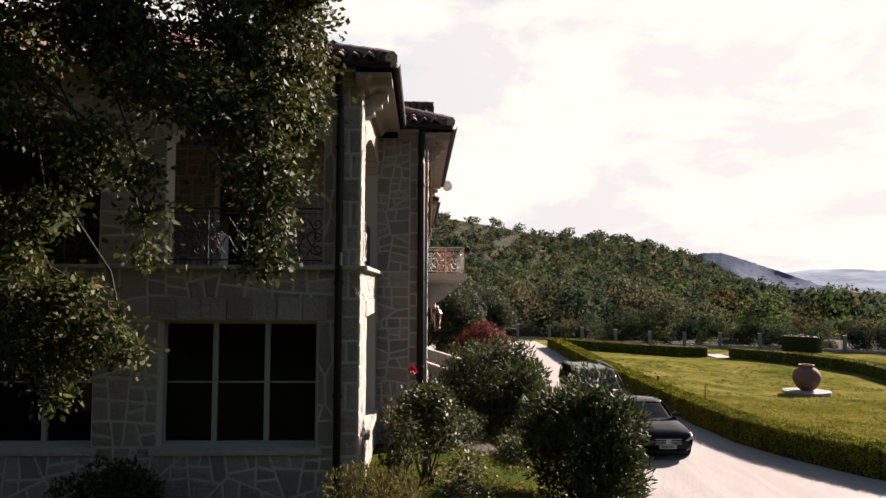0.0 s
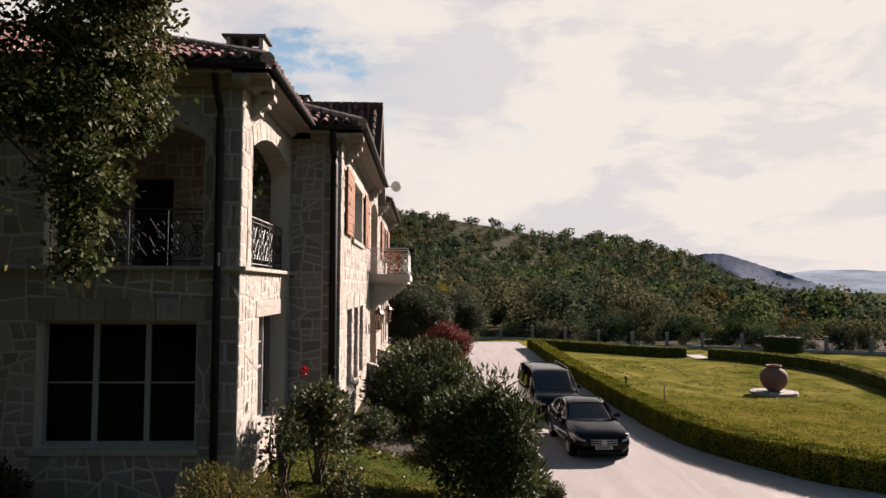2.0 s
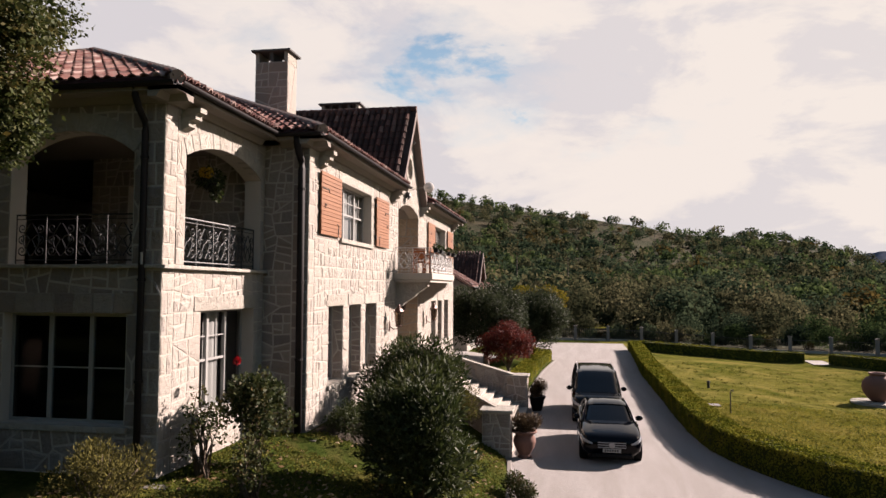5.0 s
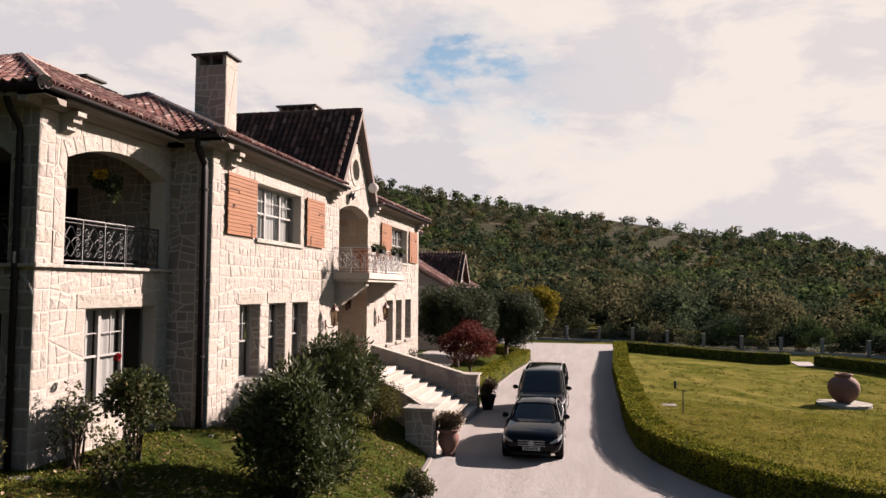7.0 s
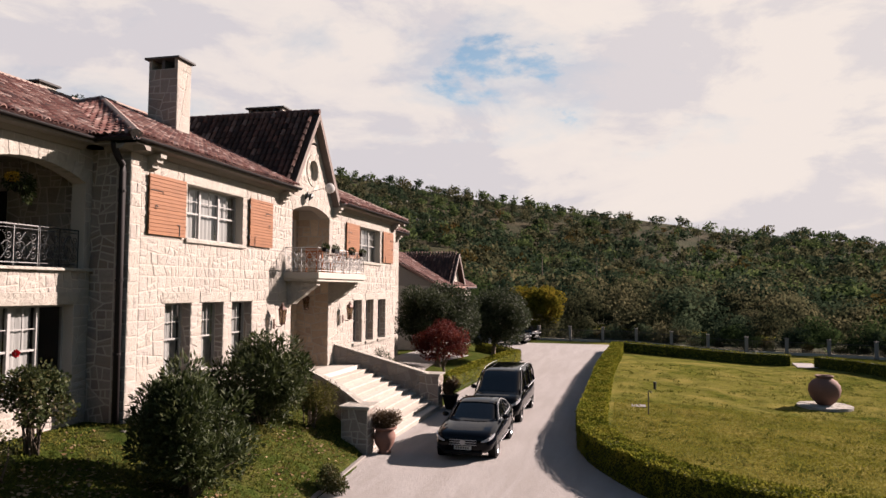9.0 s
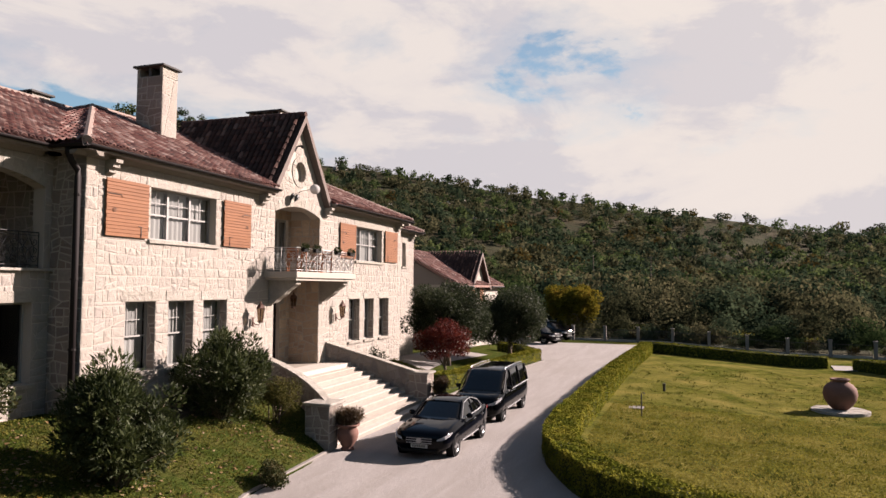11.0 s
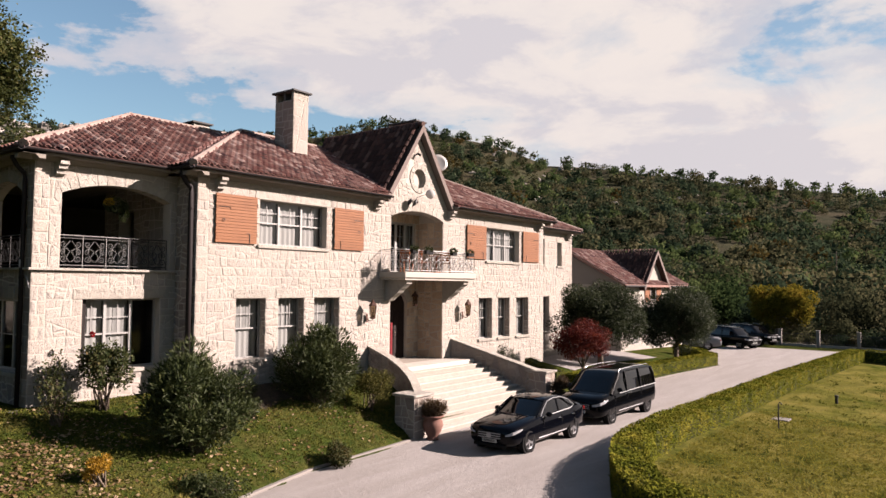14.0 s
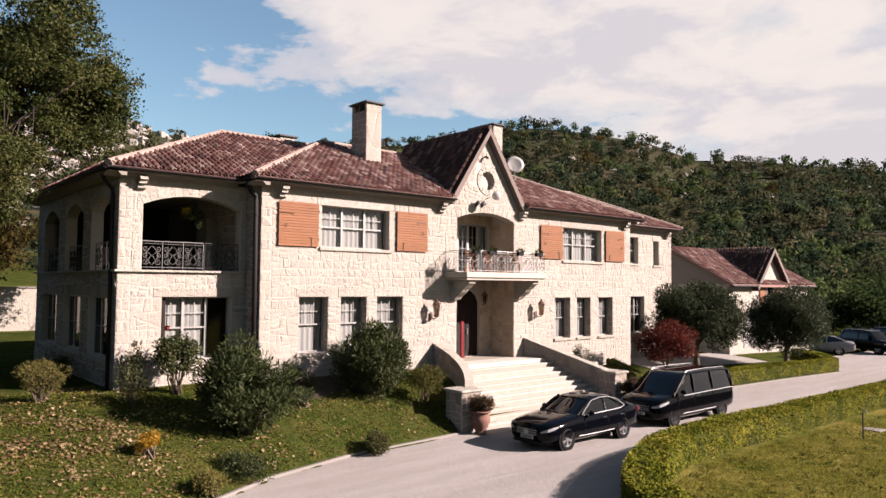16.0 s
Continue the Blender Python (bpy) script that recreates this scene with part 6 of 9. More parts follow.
for x_edge, s in ((BXF + 0.45, 1), (-9.95, -1)):
    bm = bmesh.new()
    add_prism(bm, [(x_edge, BY_0 - 0.35, BEAVE), (x_edge, BY_1 + 0.35, BEAVE), (mid, BY_1 + 0.35, BEAVE + 2.62), (mid, BY_0 - 0.35, BEAVE + 2.62)], (0, 0, -0.16))
    bmesh.ops.recalc_face_normals(bm, faces=bm.faces)
    face = part("roof", bm, M_TILE, barn, "red clay tiles")
    if s > 0:
        TILE_JOBS.append((face, Vector((x_edge, BY_0 - 0.35, BEAVE)), Vector((0, 1, 0)), Vector((-1, 0, tilt)), BY_1 - BY_0 + 0.7, BXF + 0.45 - mid, lambda s, t: True))
gm, gh = 55.85, 2.42
for a, b in ((BY_0 - 0.35, gm - gh - 0.3), (gm + gh + 0.3, BY_1 + 0.35)):
    bm = bmesh.new()
    add_tube(bm, [(BXF + 0.50, a, BEAVE - 0.10), (BXF + 0.50, b, BEAVE - 0.10)], 0.07, 8)
    part("gutter", bm, M_GUTTER, barn, "dark brown gutter")
bm = bmesh.new()
add_prism(bm, [(BXF + 0.02, gm - gh, BEAVE - 0.1), (BXF + 0.02, gm + gh, BEAVE - 0.1), (BXF + 0.02, gm, BEAVE + 2.36)], (-0.3, 0, 0))
bmesh.ops.recalc_face_normals(bm, faces=bm.faces)
part("gable", bm, M_DRESSED, barn, "white stone front gable")
for s in (-1, 1):
    bm = bmesh.new()
    foot, top = Vector((BXF + 0.4, gm + s * (gh + 0.25), BEAVE - 0.25)), Vector((BXF + 0.4, gm, BEAVE + 2.55))
    add_prism(bm, [foot, top, top + Vector((0, 0, -0.2)), foot + Vector((0, -s * 0.12, -0.16))], (-4.9, 0, 0))
    bmesh.ops.recalc_face_normals(bm, faces=bm.faces)
    face = part("roof", bm, M_DARKTILE, barn, "dark tiled gable roof")
    bm = bmesh.new()
    add_prism(bm, [foot + Vector((0.004, 0, 0.10)), top + Vector((0.004, 0, 0.10)), top + Vector((0.004, 0, -0.22)), foot + Vector((0.004, -s * 0.12, -0.18))], (0.06, 0, 0))
    bmesh.ops.recalc_face_normals(bm, faces=bm.faces)
    part("verge", bm, M_VERGE, barn, "grey plastered verge")
    up = top - foot
    if s < 0:
        TILE_JOBS.append((face, foot + Vector((-4.6, 0, 0)), Vector((1, 0, 0)), Vector((0, 1, up.z / abs(up.y))), 4.6, gh + 0.25, lambda s, t: True))
bm = bmesh.new()
add_box(bm, BXF + 0.021, BXF + 0.06, gm - 0.55, gm + 0.55, 4.1, 5.35)
win = part("window", bm, M_FRAME, barn, "small white window with wooden shutters")
bm = bmesh.new()
add_box(bm, BXF + 0.061, BXF + 0.07, gm - 0.45, gm + 0.45, 4.2, 5.25)
part("pane", bm, M_CARGLASS, win)
for s in (-1, 1):
    bm = bmesh.new()
    add_box(bm, BXF + 0.022, BXF + 0.07, gm + s * 1.15 - 0.45, gm + s * 1.15 + 0.45, 4.05, 5.4)
    part("shutter", bm, M_SHUTTER, barn, "brown wooden shutter")
for y in (52.5, 55.5):
    bm = bmesh.new()
    add_box(bm, BXF + 0.003, BXF + 0.04, y - 0.6, y + 0.6, 1.0, 3.2)
    part("garage_door", bm, M_FRAME, barn, "white boarded door")


# ---- cars ----
def catmull(rows, per):
    """Smooth rows of equal length into more rows."""
    rows = [np.array(r, dtype=float) for r in rows]
    out = []
    for i in range(len(rows) - 1):
        p0, p1, p2, p3 = rows[max(i - 1, 0)], rows[i], rows[i + 1], rows[min(i + 2, len(rows) - 1)]
        for k in range(per):
            t = k / per
            out.append(0.5 * (2 * p1 + (p2 - p0) * t + (2 * p0 - 5 * p1 + 4 * p2 - p3) * t * t + (3 * p1 - p0 - 3 * p2 + p3) * t ** 3))
    out.append(rows[-1])
    return out


def skin(name, sections, mat, parent, label="", caps=True):
    """A skin over cross sections of equal point count."""
    n = len(sections[0])
    verts = [tuple(p) for s in sections for p in s]
    faces = [(j * n + i, j * n + i + 1, (j + 1) * n + i + 1, (j + 1) * n + i) for j in range(len(sections) - 1) for i in range(n - 1)]
    if caps:
        faces += [tuple(range(n))[::-1], tuple((len(sections) - 1) * n + i for i in range(n))]
    ob = mesh_from(name, verts, faces, mat, parent, True, label)
    bm = bmesh.new()
    bm.from_mesh(ob.data)
    bmesh.ops.recalc_face_normals(bm, faces=bm.faces)
    bm.to_mesh(ob.data)
    bm.free()
    return ob


def wheel(car, x, y, r, side, rim_mat, spokes=5):
    w = new("wheel")
    w.parent = car
    w.matrix_basis = pose(x, y, r, 0, 90 * side, 0)
    bm = bmesh.new()
    add_lathe(bm, [(r * 0.64, -0.10), (r * 0.93, -0.115), (r, -0.085), (r, 0.085), (r * 0.93, 0.115), (r * 0.66, 0.10), (r * 0.62, 0.06)], sides=32)
    part("tyre", bm, M_RUBBER, w, "black rubber tyre", True)
    rim = new("rim")
    rim.parent = w
    bm = bmesh.new()
    add_lathe(bm, [(r * 0.60, 0.085), (r * 0.66, 0.103), (r * 0.66, 0.09), (r * 0.60, 0.04), (r * 0.2, 0.03)], sides=32)
    add_lathe(bm, [(0.01, 0.03), (r * 0.17, 0.03), (r * 0.15, 0.095), (0.01, 0.10)], sides=16)
    for k in range(spokes):
        a = 2 * math.pi * k / spokes
        c, s = math.cos(a), math.sin(a)
        px, py = -s, c
        poly = [(c * r * 0.12 + px * r * 0.09, s * r * 0.12 + py * r * 0.09, 0.055), (c * r * 0.62 + px * r * 0.13, s * r * 0.62 + py * r * 0.13, 0.06), (c * r * 0.62 - px * r * 0.13, s * r * 0.62 - py * r * 0.13, 0.06), (c * r * 0.12 - px * r * 0.09, s * r * 0.12 - py * r * 0.09, 0.055)]
        add_prism(bm, poly, (0, 0, 0.035))
    bmesh.ops.recalc_face_normals(bm, faces=bm.faces)
    data = bpy.data.meshes.new("rim")
    bm.to_mesh(data)
    bm.free()
    data.materials.append(rim_mat)
    bpy.data.objects.remove(rim)
    rim = new("rim", data)
    rim.parent = w


def make_car(place, turn, spec, label, category, paint_mat, rim_mat):
    """Car with its nose towards -y: body skin, glasshouse, roof, wheels, lamps and trim."""
    car = thing("car", place, label, category, turn=turn)
    secs = []
    for y, zb, sill, waist, shoulder, edge, crown, half in spec["body"]:
        half_pts = [(0.0, zb), (half * 0.80, zb), (half * 0.97, sill), (half, (sill + waist) / 2 + 0.02), (half * 0.985, waist), (half * 0.95, shoulder), (half * edge, crown - 0.012), (half * edge * 0.5, crown + 0.004), (0.0, crown + 0.008)]
        ring = [(-x, y, z) for x, z in half_pts] + [(x, y, z) for x, z in half_pts[::-1][1:]]
        secs.append(ring)
    skin("body", catmull(secs, 4), paint_mat, car, "glossy dark lacquered body" if paint_mat is not M_SILVERCAR else "silver lacquered body")
    secs = []
    for y, z0, z1, w0, w1 in spec["cabin"]:
        half_pts = [(w0, z0), (w0 + (w1 - w0) * 0.5, z0 + (z1 - z0) * 0.52), (w1 + 0.03, z1 - 0.03), (w1 * 0.8, z1 + 0.004), (0.0, z1 + 0.016)]
        secs.append([(-x, y, z) for x, z in half_pts] + [(x, y, z) for x, z in half_pts[::-1][1:]])
    skin("glasshouse", catmull(secs, 4), M_CARGLASS, car, "dark tinted glass", False)
    secs = []
    for y, z, w in spec["roof"]:
        half_pts = [(w + 0.035, z - 0.045), (w + 0.012, z - 0.008), (w * 0.7, z + 0.022), (0.0, z + 0.034)]
        secs.append([(-x, y, h) for x, h in half_pts] + [(x, y, h) for x, h in half_pts[::-1][1:]])
    skin("roof", catmull(secs, 3), paint_mat, car, "", False)
    for s in (-1, 1):
        for line in spec["pillars"]:
            bm = bmesh.new()
            add_tube(bm, [(s * x, y, z) for x, y, z in line], 0.032, 6)
            part("pillar", bm, M_TRIM if spec is VAN else paint_mat, car)
        if spec.get("chrome_line"):
            bm = bmesh.new()
            add_tube(bm, [(s * x, y, z) for x, y, z in spec["chrome_line"]], 0.016, 5)
            part("window_trim", bm, M_BRIGHT, car, "chrome window trim")
        bm = bmesh.new()
        f, r = spec["axles"]
        hw = spec["half"]
        add_tube(bm, [(s * (hw - 0.02), f + 0.55, spec["sill"]), (s * (hw - 0.01), (f + r) / 2, spec["sill"]), (s * (hw - 0.02), r - 0.55, spec["sill"])], 0.016, 5)
        part("sill_trim", bm, M_BRIGHT if spec.get("chrome_line") else M_TRIM, car)
        for y in (f, r):
            bm = bmesh.new()
            rad = spec["wheel"]
            add_tube(bm, [(s * (hw - 0.26), y, rad), (s * (hw - 0.035), y, rad)], rad + 0.055, 28)
            part("wheel_arch", bm, M_TRIM, car)
            wheel(car, s * (hw - 0.125), y, rad, s, rim_mat)
        for y in spec["handles"]:
            bm = bmesh.new()
            add_box(bm, s * (hw - 0.03), s * (hw + 0.012), y - 0.10, y + 0.10, spec["handle_z"] - 0.015, spec["handle_z"] + 0.015, 0.008)
            part("door_handle", bm, paint_mat if not spec.get("chrome_line") else M_CHROME, car)
        for y in spec["seams"]:
            bm = bmesh.new()
            add_box(bm, s * (hw - 0.06), s * (hw - 0.004), y - 0.006, y + 0.006, spec["sill"] + 0.08, spec["belt"] - 0.02)
            part("door_seam", bm, M_TRIM, car)
        m = spec["mirror"]
        bm = bmesh.new()
        bmesh.ops.create_uvsphere(bm, u_segments=12, v_segments=8, radius=1.0, matrix=Matrix.Translation((s * m[0], m[1], m[2])) @ Matrix.Diagonal((0.115, 0.07, 0.085, 1)))
        part("mirror", bm, paint_mat, car, "", True)
        lamp_verts, plan, low, high = [], *spec["headlight"]
        for (x, y), z0, z1 in zip(plan, low, high):
            lamp_verts += [(s * x, y - 0.012, z0), (s * x, y - 0.004, z1), (s * (x - 0.05), y + 0.05, z0), (s * (x - 0.05), y + 0.05, z1)]
        n = len(plan)
        lamp_faces = [q for k in range(n - 1) for q in ((4 * k, 4 * k + 4, 4 * k + 5, 4 * k + 1), (4 * k + 1, 4 * k + 5, 4 * k + 7, 4 * k + 3), (4 * k, 4 * k + 2, 4 * k + 6, 4 * k + 4))]
        lamp_faces += [(0, 1, 3, 2), (4 * n - 4, 4 * n - 2, 4 * n - 1, 4 * n - 3)]
        mesh_from("headlight", lamp_verts, lamp_faces, M_HEADLAMP, car, False, "bright swept headlight unit")
        tx, ty, tz = spec["tail"]
        bm = bmesh.new()
        add_box(bm, s * (tx - 0.16), s * (tx - 0.02), ty - 0.12, ty - 0.02, tz - 0.06, tz + 0.06, 0.02)
        part("tail_light", bm, M_TAIL, car)
    g = spec["grille"]
    bm = bmesh.new()
    add_box(bm, -g[0], g[0], g[1] - 0.012, g[1] + 0.06, g[2], g[3], 0.015)
    part("grille", bm, M_TRIM, car, "black grille")
    for k in range(3):
        bm = bmesh.new()
        z = g[2] + (g[3] - g[2]) * (k + 0.5) / 3
        add_box(bm, -g[0] + 0.02, g[0] - 0.02, g[1] - 0.03, g[1], z - 0.011, z + 0.011, 0.004)
        part("grille_bar", bm, M_BRIGHT, car)
    bm = bmesh.new()
    add_lathe(bm, [(0.055, 0), (0.085, 0), (0.085, 0.015), (0.055, 0.015)], sides=24)
    badge = part("badge", bm, M_BRIGHT, car, "round chrome badge")
    badge.matrix_basis = pose(0, g[1] - 0.03, (g[2] + g[3]) / 2, 90, 0, 0)
    bm = bmesh.new()
    py, pz = spec["plate"]
    add_box(bm, -0.26, 0.26, py - 0.012, py, pz - 0.055, pz + 0.055, 0.004)
    plate = part("number_plate", bm, M_PLATE, car, "white plate with dark bars")
    for k in range(6):
        bm = bmesh.new()
        add_box(bm, -0.21 + 0.07 * k, -0.165 + 0.07 * k, py - 0.0155, py - 0.0122, pz - 0.033, pz + 0.033)
        part("plate_bar", bm, M_INK, plate)
    for k in range(spec.get("rails", 0)):
        s = -1 if k == 0 else 1
        bm = bmesh.new()
        x, y0, y1, z = spec["rail"]
        add_tube(bm, [(s * x, y0, z - 0.05), (s * x, y0 + 0.12, z + 0.02), (s * x, (y0 + y1) / 2, z + 0.045), (s * x, y1 - 0.12, z + 0.02), (s * x, y1, z - 0.05)], 0.011, 6)
        part("roof_rail", bm, M_BRIGHT, car, "silver roof rail")
    bm = bmesh.new()
    add_box(bm, -g[0] - 0.15, g[0] + 0.15, g[1] - 0.02, g[1] + 0.05, spec["plate"][1] - 0.19, spec["plate"][1] - 0.09, 0.02)
    part("air_intake", bm, M_TRIM, car)
    return car


SEDAN = {
    "body": [(0.00, 0.34, 0.40, 0.52, 0.60, 0.80, 0.64, 0.60), (0.06, 0.28, 0.38, 0.58, 0.68, 0.84, 0.74, 0.74), (0.25, 0.24, 0.36, 0.64, 0.76, 0.84, 0.83, 0.85), (0.70, 0.22, 0.34, 0.70, 0.83, 0.82, 0.91, 0.905), (1.25, 0.22, 0.33, 0.74, 0.88, 0.80, 0.97, 0.92), (1.75, 0.22, 0.33, 0.76, 0.91, 0.80, 1.00, 0.925), (2.6, 0.22, 0.33, 0.78, 0.93, 0.82, 0.97, 0.926), (3.5, 0.22, 0.33, 0.80, 0.95, 0.82, 0.99, 0.92), (4.1, 0.24, 0.35, 0.82, 0.97, 0.80, 1.06, 0.905), (4.55, 0.30, 0.40, 0.82, 0.96, 0.78, 1.06, 0.86), (4.82, 0.36, 0.46, 0.78, 0.90, 0.78, 0.99, 0.77), (4.92, 0.42, 0.50, 0.68, 0.76, 0.78, 0.80, 0.64)],
    "cabin": [(1.50, 0.95, 0.985, 0.74, 0.70), (1.95, 0.94, 1.23, 0.78, 0.63), (2.32, 0.94, 1.405, 0.79, 0.585), (2.8, 0.94, 1.445, 0.795, 0.58), (3.3, 0.95, 1.425, 0.79, 0.575), (3.75, 0.97, 1.32, 0.77, 0.56), (4.12, 0.99, 1.16, 0.74, 0.58), (4.38, 1.00, 1.065, 0.70, 0.62)],
    "roof": [(2.20, 1.375, 0.575), (2.45, 1.415, 0.575), (2.8, 1.432, 0.575), (3.3, 1.412, 0.57), (3.62, 1.355, 0.56)],
    "pillars": [[(0.77, 1.50, 0.97), (0.70, 1.95, 1.22), (0.615, 2.28, 1.40)], [(0.795, 2.95, 0.95), (0.69, 2.98, 1.2), (0.605, 3.0, 1.42)], [(0.77, 4.25, 1.02), (0.69, 3.85, 1.24), (0.60, 3.45, 1.40)]],
    "chrome_line": [(0.845, 1.75, 0.955), (0.845, 2.8, 0.975), (0.835, 3.7, 0.995), (0.79, 4.0, 1.06), (0.70, 3.7, 1.28), (0.635, 3.3, 1.385), (0.64, 2.8, 1.405), (0.66, 2.35, 1.35), (0.745, 1.95, 1.14), (0.82, 1.68, 0.97)],
    "axles": (0.86, 3.80), "half": 0.925, "sill": 0.36, "wheel": 0.335, "belt": 0.90, "handles": (2.75, 3.72), "handle_z": 0.80, "seams": (1.72, 2.95, 3.85), "mirror": (0.97, 1.95, 1.02),
    "headlight": ([(0.56, -0.01), (0.66, 0.02), (0.77, 0.09), (0.85, 0.24), (0.89, 0.46)], [0.575, 0.585, 0.615, 0.665, 0.73], [0.61, 0.655, 0.70, 0.745, 0.765]), "tail": (0.80, 4.90, 0.84), "grille": (0.42, -0.015, 0.46, 0.66), "plate": (-0.005, 0.40),
}
VAN = {
    "body": [(0.00, 0.36, 0.42, 0.62, 0.72, 0.80, 0.80, 0.68), (0.07, 0.30, 0.40, 0.70, 0.84, 0.84, 0.92, 0.82), (0.30, 0.25, 0.38, 0.76, 0.94, 0.84, 1.02, 0.92), (0.75, 0.24, 0.36, 0.84, 1.02, 0.82, 1.10, 0.955), (1.15, 0.24, 0.36, 0.88, 1.06, 0.84, 1.14, 0.96), (2.0, 0.24, 0.36, 0.90, 1.08, 0.92, 1.12, 0.964), (4.0, 0.24, 0.36, 0.90, 1.10, 0.92, 1.12, 0.964), (5.0, 0.28, 0.40, 0.90, 1.10, 0.92, 1.12, 0.95), (5.28, 0.34, 0.46, 0.90, 1.08, 0.92, 1.12, 0.91), (5.36, 0.40, 0.50, 0.86, 1.02, 0.92, 1.08, 0.86)],
    "cabin": [(0.85, 1.08, 1.12, 0.84, 0.78), (1.25, 1.07, 1.42, 0.90, 0.75), (1.65, 1.07, 1.72, 0.92, 0.73), (1.95, 1.07, 1.83, 0.925, 0.73), (3.0, 1.08, 1.86, 0.93, 0.74), (4.6, 1.08, 1.85, 0.925, 0.74), (5.1, 1.08, 1.78, 0.91, 0.74), (5.30, 1.08, 1.50, 0.90, 0.78), (5.36, 1.08, 1.12, 0.88, 0.84)],
    "roof": [(1.78, 1.79, 0.74), (2.1, 1.84, 0.745), (3.2, 1.865, 0.75), (4.6, 1.855, 0.75), (5.12, 1.80, 0.75)],
    "pillars": [[(0.90, 0.90, 1.09), (0.86, 1.28, 1.42), (0.775, 1.85, 1.80)], [(0.935, 2.25, 1.08), (0.87, 2.28, 1.5), (0.775, 2.32, 1.82)], [(0.935, 3.65, 1.08), (0.87, 3.65, 1.5), (0.775, 3.65, 1.84)], [(0.92, 5.18, 1.08), (0.86, 5.15, 1.5), (0.775, 5.05, 1.80)]],
    "chrome_line": [(0.962, 1.5, 1.075), (0.966, 3.0, 1.095), (0.962, 5.15, 1.105)], "axles": (0.90, 4.36), "half": 0.962, "sill": 0.42, "wheel": 0.35, "belt": 1.05, "handles": (2.1, 2.5), "handle_z": 1.0, "seams": (1.15, 2.27, 3.65), "mirror": (1.05, 1.30, 1.22),
    "headlight": ([(0.55, -0.02), (0.70, 0.005), (0.835, 0.08), (0.92, 0.28), (0.95, 0.50)], [0.70, 0.71, 0.75, 0.81, 0.88], [0.76, 0.79, 0.85, 0.91, 0.95]), "tail": (0.90, 5.37, 1.15), "grille": (0.45, 0.0, 0.58, 0.78), "plate": (-0.005, 0.48), "rails": 2, "rail": (0.72, 1.95, 4.9, 1.90),
}
JEEP = {
    "body": [(0.00, 0.45, 0.52, 0.72, 0.82, 0.86, 0.92, 0.80), (0.10, 0.38, 0.50, 0.80, 0.96, 0.88, 1.04, 0.90), (0.50, 0.34, 0.48, 0.86, 1.02, 0.86, 1.10, 0.95), (1.30, 0.34, 0.48, 0.90, 1.06, 0.86, 1.14, 0.96), (2.5, 0.34, 0.48, 0.92, 1.08, 0.90, 1.12, 0.965), (4.2, 0.36, 0.50, 0.92, 1.08, 0.90, 1.12, 0.95), (4.70, 0.42, 0.54, 0.92, 1.06, 0.90, 1.12, 0.91), (4.82, 0.48, 0.58, 0.86, 1.0, 0.90, 1.06, 0.84)],
    "cabin": [(1.15, 1.08, 1.14, 0.84, 0.76), (1.55, 1.08, 1.45, 0.88, 0.72), (1.95, 1.08, 1.74, 0.90, 0.70), (3.0, 1.09, 1.82, 0.90, 0.70), (4.2, 1.09, 1.80, 0.89, 0.70), (4.6, 1.09, 1.55, 0.87, 0.72), (4.78, 1.09, 1.14, 0.85, 0.78)],
    "roof": [(1.85, 1.72, 0.70), (2.2, 1.80, 0.71), (3.2, 1.83, 0.715), (4.3, 1.80, 0.71)],
    "pillars": [[(0.86, 1.15, 1.10), (0.80, 1.6, 1.46), (0.73, 1.95, 1.74)], [(0.90, 2.75, 1.09), (0.82, 2.78, 1.5), (0.735, 2.8, 1.79)], [(0.88, 4.5, 1.09), (0.81, 4.4, 1.5), (0.735, 4.25, 1.77)]],
    "axles": (0.90, 3.75), "half": 0.96, "sill": 0.52, "wheel": 0.38, "belt": 1.05, "handles": (2.6, 3.5), "handle_z": 1.0, "seams": (1.4, 2.76, 3.7), "mirror": (1.03, 1.6, 1.18),
    "headlight": ([(0.50, -0.02), (0.72, -0.015), (0.83, 0.02), (0.91, 0.12), (0.945, 0.30)], [0.74, 0.74, 0.75, 0.77, 0.80], [0.86, 0.86, 0.87, 0.88, 0.90]), "tail": (0.88, 4.84, 1.05), "grille": (0.42, 0.0, 0.66, 0.88), "plate": (-0.005, 0.52), "rails": 2, "rail": (0.66, 2.1, 4.2, 1.85),
}
make_car((7.40, 21.32, 0.022), 0.5, SEDAN, "black saloon car parked on the gravel drive", "car", M_NAVYCAR, M_ALLOY)
make_car((7.25, 27.52, -0.03), 0.0, VAN, "black passenger van parked behind the saloon", "van", M_BLACKCAR, M_BLACKRIM)
make_car((3.4, 68.0, -0.12), 66.0, JEEP, "black off-road car parked by the outbuilding", "car", M_BLACKCAR, M_ALLOY)
make_car((3.7, 73.4, -0.13), 64.0, JEEP, "black off-road car parked by the far fence", "car", M_BLACKCAR, M_BLACKRIM)
make_car((-3.3, 63.75, -0.10), 290.0, {**SEDAN, "chrome_line": None}, "silver saloon car parked beside the hedge", "car", M_SILVERCAR, M_ALLOY)

# small planters hooked over the balcony rail
for y, r in ((24.6, 0.17), (25.5, 0.22), (27.2, 0.16), (28.4, 0.22)):
    box_ = thing("rail_planter", (BX + 0.06, y, BZ + 0.74), "small dark planter hooked on the balcony rail", "planter", "balcony planters")
    bm = bmesh.new()
    add_box(bm, 0.0, 0.16, -r, r, 0.0, 0.15, 0.015)
    part("trough", bm, M_TRIM, box_)
    bm = bmesh.new()
    add_tube(bm, [(0.0, 0.0, 0.13), (-0.06, 0.0, 0.165), (-0.09, 0.0, 0.12)], 0.008, 4)
    part("hook", bm, M_IRON, box_)

